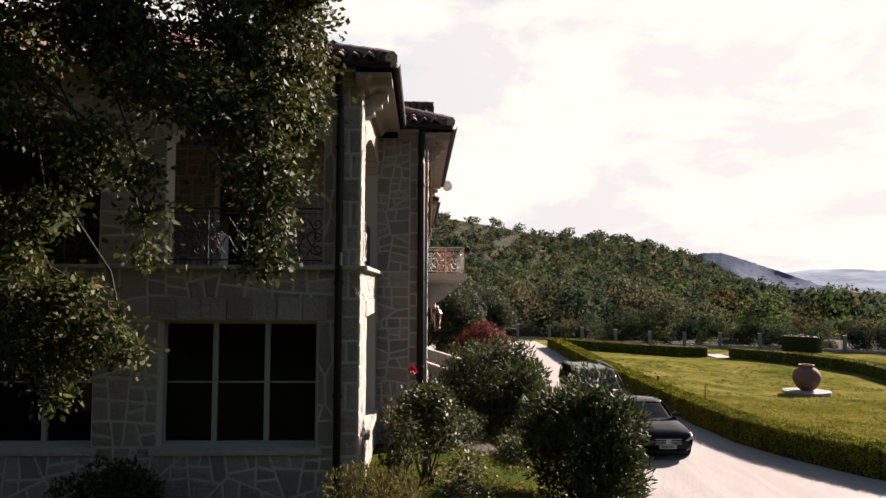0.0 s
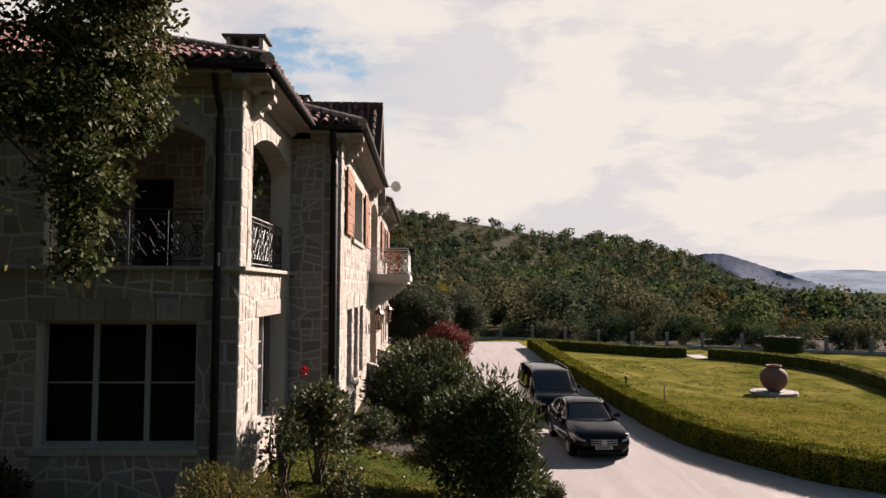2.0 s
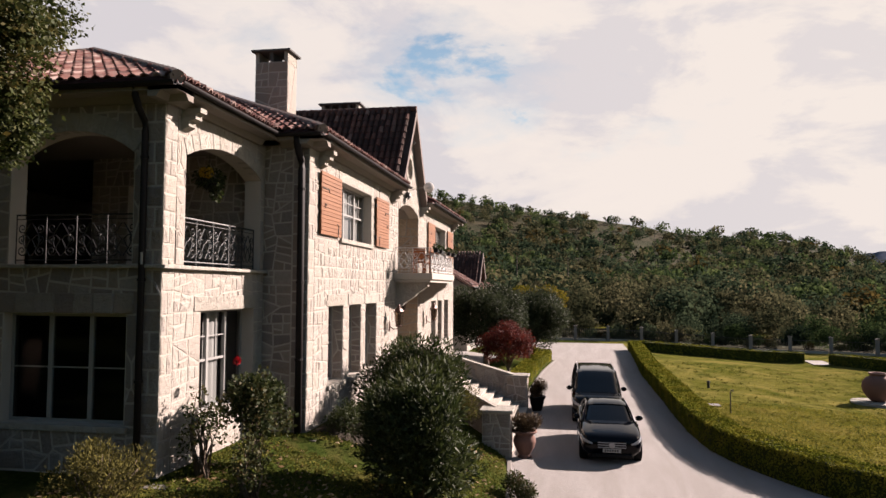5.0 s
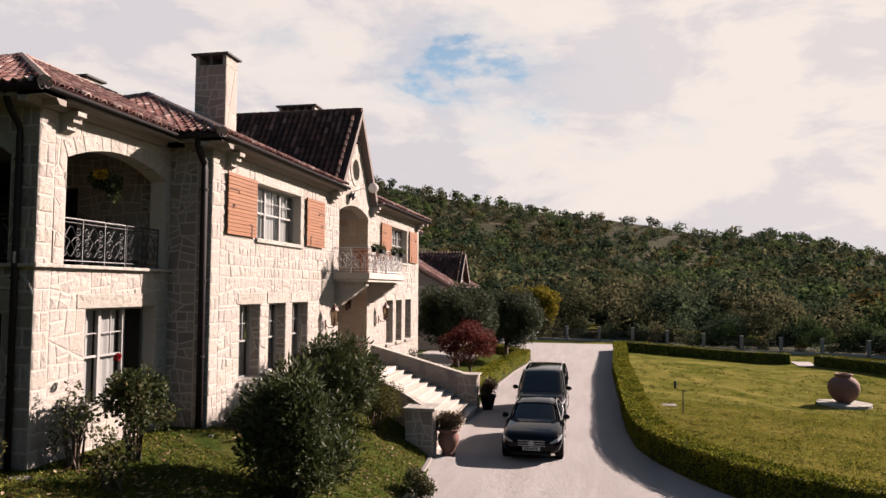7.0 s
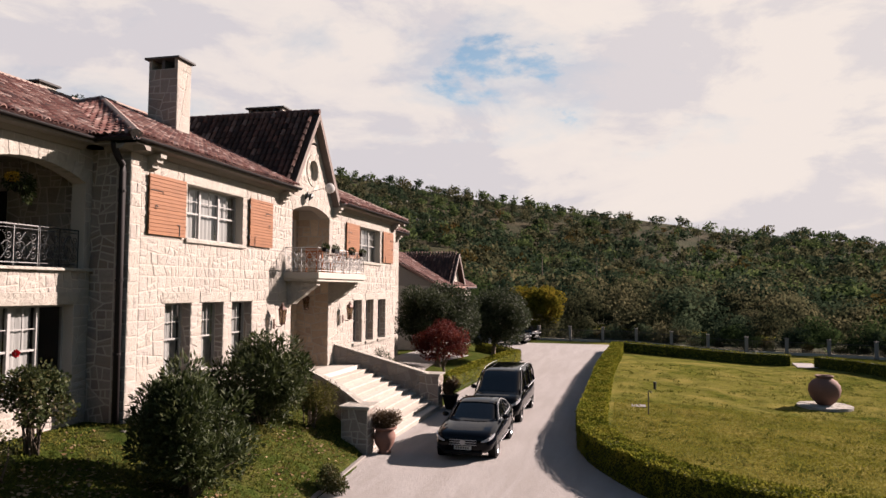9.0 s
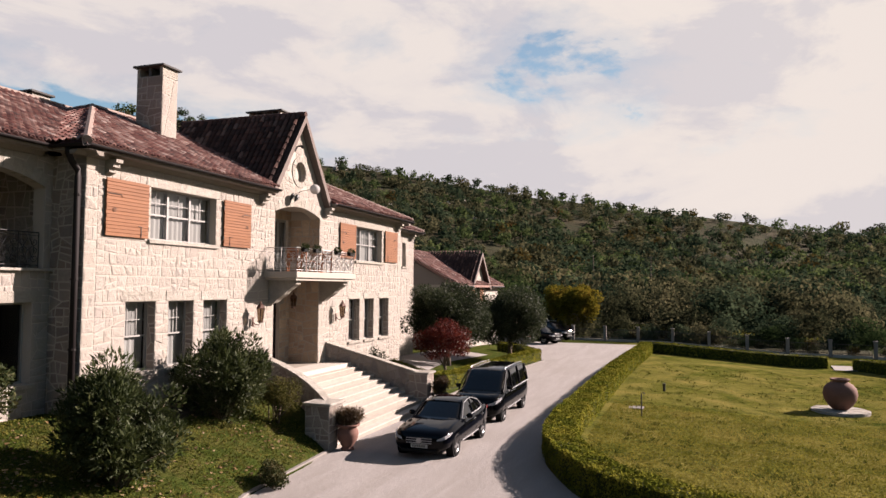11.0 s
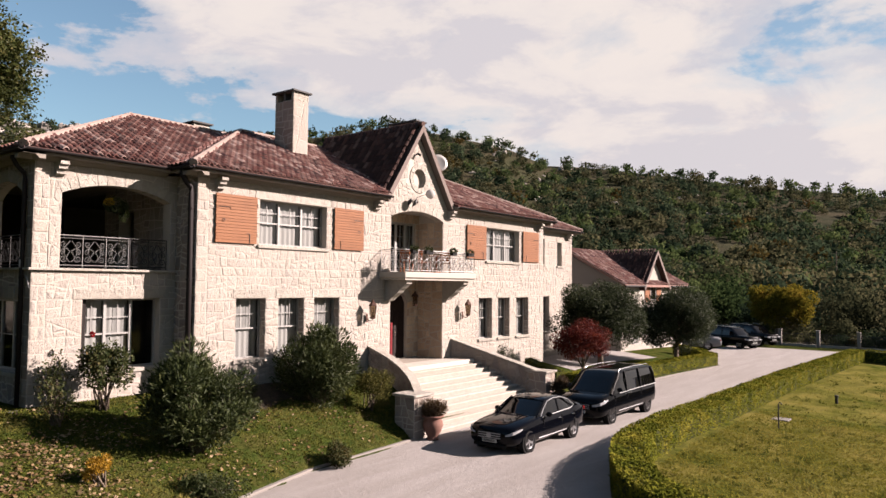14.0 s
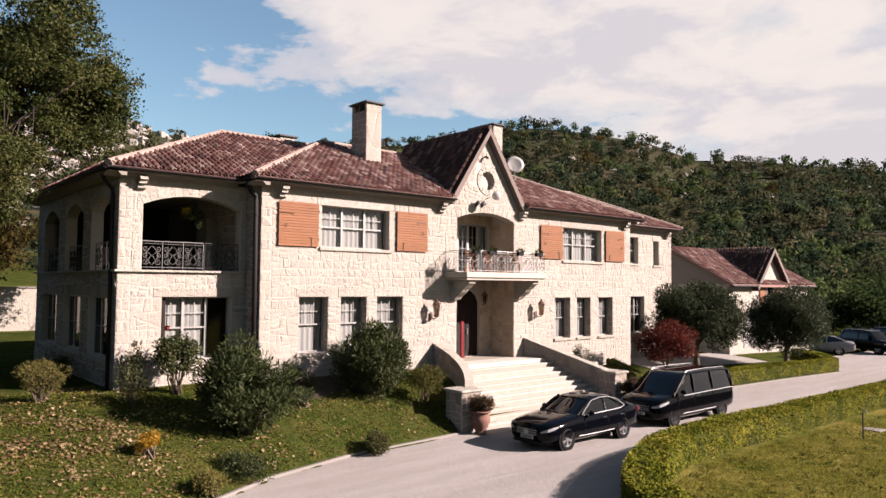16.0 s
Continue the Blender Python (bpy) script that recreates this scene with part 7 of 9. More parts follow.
# ---- plants ----


def unit(v):
    return v / np.maximum(np.linalg.norm(v, axis=-1, keepdims=True), 1e-9)


def leaf_quads(points, axes, length, width, rng, droop=0.0, face=None, loose=0.55):
    """Pointed leaves: root, two flanks and tip, one quad each; face is the way that they are turned to."""
    n = len(points)
    axes = unit(axes)
    flat = rng.normal(size=(n, 3)) if face is None else face + rng.normal(size=(n, 3)) * loose
    side = unit(np.cross(axes, flat))
    size = rng.uniform(0.65, 1.25, (n, 1))
    tip = points + axes * length * size
    mid = points + axes * length * size * 0.48
    half = side * width * size * 0.5
    lift = np.cross(axes, side) * width * 0.18
    out = np.stack([points, mid + half + lift, tip, mid - half + lift], axis=1)
    if droop:
        out[:, 2, 2] -= droop * length
    return out


def shell_points(blobs, count, rng, inner=0.55):
    """Points and outward ways in the outer part of several ellipsoids: rows x, y, z, rx, ry, rz."""
    blobs = np.asarray(blobs, dtype=float)
    weight = (blobs[:, 3] * blobs[:, 4] + blobs[:, 4] * blobs[:, 5] + blobs[:, 3] * blobs[:, 5])
    pick = rng.choice(len(blobs), count, p=weight / weight.sum())
    way = unit(rng.normal(size=(count, 3)))
    depth = inner + (1.06 - inner) * rng.random((count, 1)) ** 0.6
    b = blobs[pick]
    return b[:, :3] + way * depth * b[:, 3:6], unit(way / b[:, 3:6])


def sprays(blobs, count, rng, per=7, reach=0.13, inner=0.35):
    """Points in the outer part of ellipsoids, gathered round twig ends."""
    ends, way = shell_points(blobs, count // per, rng, inner)
    ends, way = np.repeat(ends, per, 0), np.repeat(way, per, 0)
    return ends + rng.normal(size=ends.shape) * reach * np.array((1.0, 1.0, 0.55)), way


def clumps(centre, radii, count, size, rng, squash=0.8, fill=0.72, low=-0.75):
    """Small ellipsoids spread over a big one, so that the outline is uneven."""
    rows = []
    while len(rows) < count:
        d = unit(rng.normal(size=3))
        if d[2] < low:
            continue
        r = fill + (1.0 - fill) * rng.random()
        s = size * rng.uniform(0.65, 1.35)
        c = np.array(centre) + d * np.array(radii) * r
        rows.append([*c, s, s, s * squash])
    return rows


def limbs(bm, foot, top, ends, thick, rng, bends=4):
    """Tapered trunk from foot to top, with a limb to each end."""
    foot, top = Vector(foot), Vector(top)
    pts = [foot.lerp(top, k / bends) + Vector((rng.uniform(-1, 1), rng.uniform(-1, 1), 0)) * thick * (0.5 if 0 < k else 0) for k in range(bends + 1)]
    add_tube(bm, pts, [thick * (1.25 if k == 0 else 1 - 0.45 * k / bends) for k in range(bends + 1)], 9)
    for e in ends:
        e = Vector(e)
        t = rng.uniform(0.45, 1.0)
        start = foot.lerp(top, t)
        mid = start.lerp(e, 0.5) + Vector((rng.uniform(-0.1, 0.1), rng.uniform(-0.1, 0.1), 0.12)) * (e - start).length
        r = thick * (1 - 0.45 * t) * 0.55
        add_tube(bm, [start, start.lerp(mid, 0.5), mid, mid.lerp(e, 0.6), e], [r, r * 0.8, r * 0.55, r * 0.32, r * 0.1], 6)


def plant(name, place, label, category, blobs, count, leaf, mat, rng, bark=None, stems=(), trunk=None, spread=0.9, upward=0.2, group="", leaf_part="foliage", inner=0.5, droop=0.0):
    """A plant: woody part and foliage. blobs are in the world; leaf is (length, width)."""
    ob = thing(name, place, label, category, group)
    shift = Matrix.Translation(-Vector(place))
    p, way = shell_points(blobs, count, rng, inner)
    axes = way * 0.7 + rng.normal(size=p.shape) * spread
    axes[:, 2] += upward
    quads = leaf_quads(p - np.array(place), axes, leaf[0], leaf[1], rng, droop, way + np.array((0, 0, 0.35)))
    f = mesh_quads(leaf_part, quads, mat, ob)
    tagged(f, kind="stuff")
    bm = bmesh.new()
    r = random.Random(len(blobs) * 13 + count)
    if trunk:
        foot, top, thick = trunk
        limbs(bm, Vector(foot) - Vector(place), Vector(top) - Vector(place), [Vector(b[:3]) - Vector(place) for b in stems], thick, r)
    else:
        for s in stems:
            e = Vector(s[:3]) - Vector(place)
            base = Vector((r.uniform(-0.15, 0.15), r.uniform(-0.15, 0.15), -0.05))
            add_tube(bm, [base, base.lerp(e, 0.5) + Vector((r.uniform(-0.1, 0.1), r.uniform(-0.1, 0.1), 0.1)), e], [0.028, 0.02, 0.007], 5)
    wood_part = part("trunk" if trunk else "stem_mass", bm, bark or M_BARK, ob, "", True)
    if not trunk:
        tagged(wood_part, kind="stuff")
    return ob


def gz(x, y):
    return land_z(x, y)


# oleanders on the slope
for x, y, top, r, n, cnt, seed in ((3.25, 13.95, 3.35, 1.42, 62, 15000, 1), (1.95, 19.3, 3.72, 1.55, 66, 15500, 2)):
    rng = np.random.default_rng(seed)
    g = gz(x, y)
    h = (top - g) / 2
    blobs = clumps((x, y, g + h * 1.02), (r * 0.82, r * 0.82, h * 0.84), n, 0.38, rng, 1.0, 0.6, -0.95)
    plant("oleander", (x, y, g), "dense rounded oleander bush with long glossy leaves", "bush", blobs, cnt, (0.17, 0.042), M_OLEANDER, rng, stems=blobs[:26], spread=0.55, upward=0.55, group="oleanders on the slope")

# rose bushes by the wing
rng = np.random.default_rng(3)
g = gz(0.15, 13.1)
blobs = clumps((0.15, 13.1, g + 1.25), (0.66, 0.62, 0.68), 26, 0.26, rng, 0.9, 0.5)
rose = plant("rose_bush", (0.15, 13.1, g), "leggy rose bush with dark leaves and a red bloom", "bush", blobs, 3300, (0.095, 0.062), M_ROSE, rng, stems=blobs[:16], spread=0.9)
for bx, by, bz in ((-0.16, 12.85, g + 2.08),):
    way = unit(rng.normal(size=(60, 3)))
    pts = np.array((bx - 0.15, by - 13.1, bz - g)) + way * 0.03
    f = mesh_quads("bloom", leaf_quads(pts, way + np.array((0, 0, 0.4)), 0.06, 0.055, rng), M_PETAL, rose, "red rose bloom")
rng = np.random.default_rng(4)
g = gz(-0.35, 12.0)
blobs = clumps((-0.35, 12.0, g + 0.85), (0.4, 0.45, 0.68), 20, 0.18, rng, 1.0, 0.4)
plant("rose_bush", (-0.35, 12.0, g), "thin rose bush with reddening leaves against the wall", "bush", blobs, 620, (0.075, 0.05), M_ROSE, rng, stems=blobs[:14])
rng = np.random.default_rng(5)
g = gz(0.75, 11.55)
blobs = clumps((0.75, 11.55, g + 0.55), (0.42, 0.42, 0.5), 14, 0.18, rng, 1.0, 0.4)
plant("rose_bush", (0.75, 11.55, g), "small sparse rose bush with yellowing leaves", "bush", blobs, 700, (0.07, 0.05), M_ROSE, rng, stems=blobs[:9])

# clipped pale shrub by the wing's corner
rng = np.random.default_rng(6)
g = gz(-0.6, 9.4)
blobs = clumps((-0.6, 9.4, g + 0.72), (0.62, 0.62, 0.34), 34, 0.20, rng, 0.9, 0.5, -0.9)
plant("clipped_shrub", (-0.6, 9.4, g), "clipped yellow-green shrub with a flat top", "shrub", blobs, 5200, (0.075, 0.02), M_LAVENDER, rng, stems=blobs[:18], spread=0.5, upward=0.7)

# low shrubs and junipers near the kerb
rng = np.random.default_rng(7)
for x, y, r, h, mat, label, cnt in ((5.0, 17.35, 0.5, 0.5, M_ROSE, "low rounded dull green bush near the kerb", 3200), (4.3, 10.9, 0.36, 0.42, M_MARIGOLD, "small golden yellow shrub on the lawn", 1400), (5.4, 12.95, 0.75, 0.34, M_OLEANDER, "low spreading juniper beside the kerb", 3200), (6.3, 11.7, 0.55, 0.40, M_LAVENDER, "low yellow-green shrub beside the kerb", 2800), (2.75, 20.95, 0.85, 0.95, M_SHRUBBY, "loose olive-green shrub beside the steps", 4600), (1.05, 16.6, 0.8, 0.5, M_OLEANDER, "dark spreading juniper at the wall foot", 3600), (2.2, 16.4, 0.55, 0.4, M_OLEANDER, "dark low juniper between the oleanders", 2000)):
    g = gz(x, y)
    blobs = clumps((x, y, g + h * 0.72), (r * 0.8, r * 0.8, h * 0.55), 18, r * 0.34, rng, 0.85, 0.4, -0.5)
    plant("low_shrub", (x, y, g), label, "shrub", blobs, cnt, (0.07, 0.03), mat, rng, stems=blobs[:10], spread=0.7, upward=0.3)

# pots beside the steps, white planter
p1 = thing("plant_pot", (4.85, 21.75, 0.02), "tall weathered pale terracotta vase by the pier", "pot")
bm = bmesh.new()
add_lathe(bm, [(0.20, 0.0), (0.22, 0.04), (0.17, 0.08), (0.19, 0.13), (0.29, 0.30), (0.34, 0.46), (0.33, 0.58), (0.27, 0.68), (0.29, 0.72), (0.37, 0.75), (0.38, 0.80), (0.31, 0.80), (0.27, 0.72)], sides=24)
part("vessel", bm, M_URN, p1, "faded pinkish terracotta", True)
bm = bmesh.new()
add_lathe(bm, [(0.01, 0.70), (0.27, 0.73)], sides=16)
part("soil", bm, M_BARK, p1)
p2 = pot((4.85, 30.5, -0.05), 1.05, "dark glazed pot with a grassy plant by the pier", M_TRIM)
rng = np.random.default_rng(8)
for x, y, z, r, label in ((4.85, 21.75, 0.74, 0.44, "brown feathery plant in the terracotta pot"), (4.85, 30.5, 0.58, 0.45, "brown feathery plant in the dark pot")):
    blobs = clumps((x, y, z + 0.25), (r * 0.8, r * 0.8, 0.28), 16, 0.16, rng, 1.0, 0.4, -0.4)
    plant("potted_plant", (x, y, z), label, "plant", blobs, 3200, (0.13, 0.02), M_DRYPLANT, rng, stems=blobs[:8], upward=0.5)
planter = thing("planter", (1.5, 31.6, gz(1.5, 31.6) - 0.05), "white stone planter box beside the steps", "planter")
bm = bmesh.new()
for a in ((-0.5, 0.5, -0.45, -0.35), (-0.5, 0.5, 0.35, 0.45), (-0.5, -0.4, -0.349, 0.349), (0.4, 0.5, -0.349, 0.349)):
    add_box(bm, *a, 0.0, 0.62)
part("trough", bm, M_DRESSED, planter)
bm = bmesh.new()
add_box(bm, -0.4, 0.4, -0.348, 0.348, 0.0, 0.54)
part("soil", bm, M_BARK, planter)
blobs = clumps((1.5, 31.6, gz(1.5, 31.6) + 0.95), (0.38, 0.38, 0.35), 10, 0.17, rng, 1.0, 0.4)
plant("potted_plant", (1.5, 31.6, gz(1.5, 31.6) + 0.5), "silvery shrub in the white planter", "plant", blobs, 900, (0.08, 0.03), M_OLIVE, rng, stems=blobs[:6])

# hanging basket in the loggia
basket = thing("hanging_basket", (-1.5, 14.1, 7.42), "hanging basket with yellow flowers and ivy", "plant")
bm = bmesh.new()
add_lathe(bm, [(0.05, -0.2), (0.14, -0.16), (0.20, 0.0), (0.21, 0.02), (0.18, 0.01)], sides=14)
part("bowl", bm, M_TRIM, basket)
bm = bmesh.new()
for k in range(3):
    a = 2 * math.pi * k / 3
    add_tube(bm, [(0.19 * math.cos(a), 0.19 * math.sin(a), 0.0), (0, 0, 0.45), (0, 0, 0.87)], 0.006, 4)
part("chain", bm, M_IRON, basket)
rng = np.random.default_rng(9)
p, way = shell_points([(0, 0, 0.05, 0.30, 0.34, 0.22), (0.05, 0.22, -0.15, 0.14, 0.14, 0.25)], 900, rng, 0.4)
mesh_quads("foliage", leaf_quads(p, way + rng.normal(size=p.shape) * 0.6, 0.07, 0.05, rng, 0.4), M_OLEANDER, basket)
p, way = shell_points([(0.05, -0.24, 0.12, 0.12, 0.14, 0.08)], 130, rng, 0.3)
mesh_quads("blossom", leaf_quads(p, way + rng.normal(size=p.shape) * 0.4, 0.06, 0.05, rng), M_YELLOW, basket, "yellow blossoms")

# maple and olive trees past the steps
rng = np.random.default_rng(12)
g = gz(3.2, 36.0)
blobs = clumps((3.2, 36.0, g + 2.1), (1.2, 1.25, 1.05), 46, 0.42, rng, 0.7, 0.55, -0.6)
plant("maple_tree", (3.2, 36.0, g), "small dome-shaped red maple tree", "tree", blobs, 11500, (0.10, 0.05), M_MAPLE, rng, stems=blobs[:16], trunk=((3.2, 36.0, g - 0.1), (3.2, 36.0, g + 1.6), 0.09), droop=0.4)
for x, y, r, h, seed in ((1.4, 41.8, 3.1, 5.1, 13), (3.7, 47.9, 3.05, 5.3, 14)):
    rng = np.random.default_rng(seed)
    g = gz(x, y)
    blobs = clumps((x, y, g + h * 0.56), (r * 0.80, r * 0.84, h * 0.36), 90, 0.62, rng, 0.8, 0.5, -0.85)
    plant("olive_tree", (x, y, g), "grey-green olive tree with a broad rounded crown", "tree", blobs, 40000, (0.16, 0.055), M_OLIVE, rng, stems=blobs[:24], trunk=((x, y, g - 0.1), (x + 0.1, y, g + h * 0.55), 0.17), spread=0.9, group="olive trees")
rng = np.random.default_rng(15)
blobs = clumps((2.9, 80.0, 3.3), (2.9, 2.6, 2.3), 60, 0.8, rng, 0.8, 0.5, -0.7)
plant("golden_tree", (2.4, 80.0, -0.1), "broad tree turning golden yellow by the fence", "tree", blobs, 15000, (0.24, 0.16), M_GOLDTREE, rng, stems=blobs[:14], trunk=((2.4, 80.0, -0.3), (2.4, 80.0, 2.8), 0.2))

rng = np.random.default_rng(16)
for k, y in enumerate((24.6, 25.5, 27.2, 28.4)):
    p, way = shell_points([(0, 0, 0, 0.10, 0.22, 0.12)], 240, rng, 0.3)
    leaves = thing("planter_flowers", (BX + 0.14, y, BZ + 0.93), "dark trailing flowers in the rail planter", "plant", "balcony flowers")
    mesh_quads("foliage", leaf_quads(p, way + rng.normal(size=p.shape) * 0.5, 0.07, 0.04, rng, 0.3), M_OLEANDER, leaves)

# the great oak beside the house
rng = np.random.default_rng(21)
TREE = (-8.0, 6.6)
g = gz(*TREE)
oak_blobs = clumps((-6.4, 8.8, 10.6), (5.5, 4.9, 4.3), 74, 0.6, rng, 0.75, 0.45, -0.55)
oak_blobs = [b for b in oak_blobs if not (b[0] > -2.6 and b[2] < 6.6) and b[0] < 0.2 and not (b[1] > 10.3 and b[2] < 9.6) and not (b[1] > 12.2 and b[0] > -6.5 and b[2] < 11.4) and b[0] + 0.85 * b[1] < 7.4 and b[0] + 0.274 * b[1] < 0.35]
DROOP = [(-1.38, 8.4, 8.75, 0.34), (-1.6, 8.5, 8.95, 0.42), (-2.1, 8.5, 9.05, 0.45), (-1.52, 8.6, 8.3, 0.38), (-1.45, 8.6, 7.75, 0.33), (-1.45, 8.6, 7.25, 0.28), (-1.5, 8.5, 6.95, 0.18), (-1.9, 8.3, 7.9, 0.45), (-1.7, 8.0, 7.2, 0.36), (-1.5, 7.55, 6.35, 0.30), (-1.62, 7.5, 5.85, 0.24), (-1.64, 7.45, 5.45, 0.17), (-1.85, 7.6, 6.35, 0.28), (-2.0, 7.8, 6.9, 0.34), (-2.5, 7.7, 7.2, 0.42), (-2.95, 7.5, 6.35, 0.17), (-2.9, 7.5, 5.95, 0.14), (-2.86, 7.5, 5.5, 0.17), (-3.9, 7.5, 5.95, 0.30), (-4.2, 7.4, 5.5, 0.26), (-3.5, 7.6, 6.6, 0.4), (-4.06, 8.3, 4.95, 0.36), (-4.5, 8.3, 4.85, 0.45), (-3.66, 8.3, 4.6, 0.32), (-4.16, 8.3, 4.3, 0.30), (-3.35, 8.3, 4.35, 0.16), (-4.2, 8.3, 3.85, 0.16), (-4.75, 8.2, 4.4, 0.3), (-3.1, 7.9, 7.6, 0.5), (-2.2, 8.2, 8.3, 0.5), (-3.6, 7.8, 8.2, 0.5), (-4.4, 7.6, 7.2, 0.5), (-1.9, 9.2, 9.0, 0.5), (-2.6, 8.6, 9.2, 0.55)]
oak_blobs += [(x, y, z, r, r, r * 1.05) for x, y, z, r in DROOP]
oak_blobs += [(rng.uniform(-5.4, -2.3), rng.uniform(7.0, 9.2), rng.uniform(7.5, 9.8), s, s, s * 0.8) for s in rng.uniform(0.3, 0.55, 22)]
oak = thing("oak_tree", (*TREE, g), "big old oak with drooping branches beside the house", "tree")
near = [(x, y, z, r, r, r * 1.05) for x, y, z, r in DROOP]
base = np.array((*TREE, g))
p, way = sprays(oak_blobs, 56000, rng, 9, 0.12, 0.3)
axes = way * 0.5 + rng.normal(size=p.shape) * 0.9
axes[:, 2] -= 0.2
leaves = leaf_quads(p - base, axes, 0.10, 0.06, rng, 0.0, way + np.array((0, 0, 0.5)))
p, way = sprays(near, 21000, rng, 7, 0.08, 0.25)
axes = way * 0.5 + rng.normal(size=p.shape) * 0.8
axes[:, 2] -= 0.3
leaves = np.concatenate([leaves, leaf_quads(p - base, axes, 0.078, 0.044, rng, 0.0, way + np.array((0, 0, 0.4)))])
# the full upper crown, over the edge of the roof
upper = clumps((-7.4, 10.7, 12.3), (3.5, 2.8, 4.3), 120, 0.6, rng, 0.8, 0.3, -0.6)
upper = [b for b in upper if b[2] > 10.4]
p, way = sprays(upper, 46000, rng, 9, 0.15, 0.3)
axes = way * 0.5 + rng.normal(size=p.shape) * 0.9
leaves = np.concatenate([leaves, leaf_quads(p - base, axes, 0.13, 0.085, rng, 0.0, way + np.array((0, 0, 0.5)))])
# unseen crown added south and west, clear of the way, shading the wall
unseen_crown = clumps((-8.0, 3.6, 8.2), (6.0, 6.2, 5.2), 260, 0.95, rng, 0.8, 0.35, -0.8)
unseen_crown = [b for b in unseen_crown if b[0] < -3.8 and b[0] < -0.62 * b[1] - 1.3]
p, way = sprays(unseen_crown, 70000, rng, 8, 0.2, 0.4)
axes = way * 0.5 + rng.normal(size=p.shape) * 0.9
leaves = np.concatenate([leaves, leaf_quads(p - base, axes, 0.14, 0.09, rng, 0.0, way + np.array((0, 0, 0.5)))])
tagged(mesh_quads("foliage", leaves, M_OAK, oak), kind="stuff")
bm = bmesh.new()
r = random.Random(5)
ends = [Vector(b[:3]) - Vector(base) for b in oak_blobs[::4] if b[2] > 8.2 and b[0] < -3.0]
limbs(bm, (0, 0, -0.3), (0.9, 1.0, 6.5), ends, 0.42, r, 5)
part("trunk", bm, M_BARK, oak, "grey rugged bark", True)
bm = bmesh.new()
for x, y, z, s in DROOP:
    e = Vector((x, y, z)) - Vector(base)
    a = e + Vector((-0.7 - r.random() * 0.5, r.uniform(-0.4, 0.6), 0.9 + r.random()))
    add_tube(bm, [a, a.lerp(e, 0.5) + Vector((0.12, 0.0, 0.14)), e, e + Vector((0.05, 0, -s * 0.9))], [0.022, 0.014, 0.008, 0.003], 5)
tagged(part("twig_mass", bm, M_TWIG, oak, "thin drooping twigs", True), kind="stuff")

# trees behind the terrace wall, west of the house
garden_wall = thing("garden_wall", (-33.0, 12.0, gz(-33.0, 12.0) - 0.3), "white rendered terrace wall behind the lawn", "wall")
bm = bmesh.new()
add_box(bm, -1.2, -0.6, -24, 26, 0, 3.25)
part("body", bm, M_DRESSED, garden_wall)
bm = bmesh.new()
add_box(bm, -1.3, -0.5, -24.05, 26.05, 3.25, 3.33)
part("coping", bm, M_CONCRETE, garden_wall)
for k, (x, y, h) in enumerate(((-21, 10.3, 8.5), (-27, 17.0, 9.0), (-22, 27.0, 8.0))):
    rng = np.random.default_rng(30 + k)
    g = gz(x, y)
    blobs = clumps((x, y, g + h * 0.68), (2.6, 2.6, h * 0.30), 55, 0.75, rng, 0.8, 0.4, -0.6)
    plant("garden_tree", (x, y, g), "broadleaf tree with yellowing leaves behind the house", "tree", blobs, 9000, (0.2, 0.12), M_AUTUMN if k != 1 else M_OAK, rng, stems=blobs[:14], trunk=((x, y, g - 0.2), (x, y, g + h * 0.6), 0.2), group="trees behind the house")


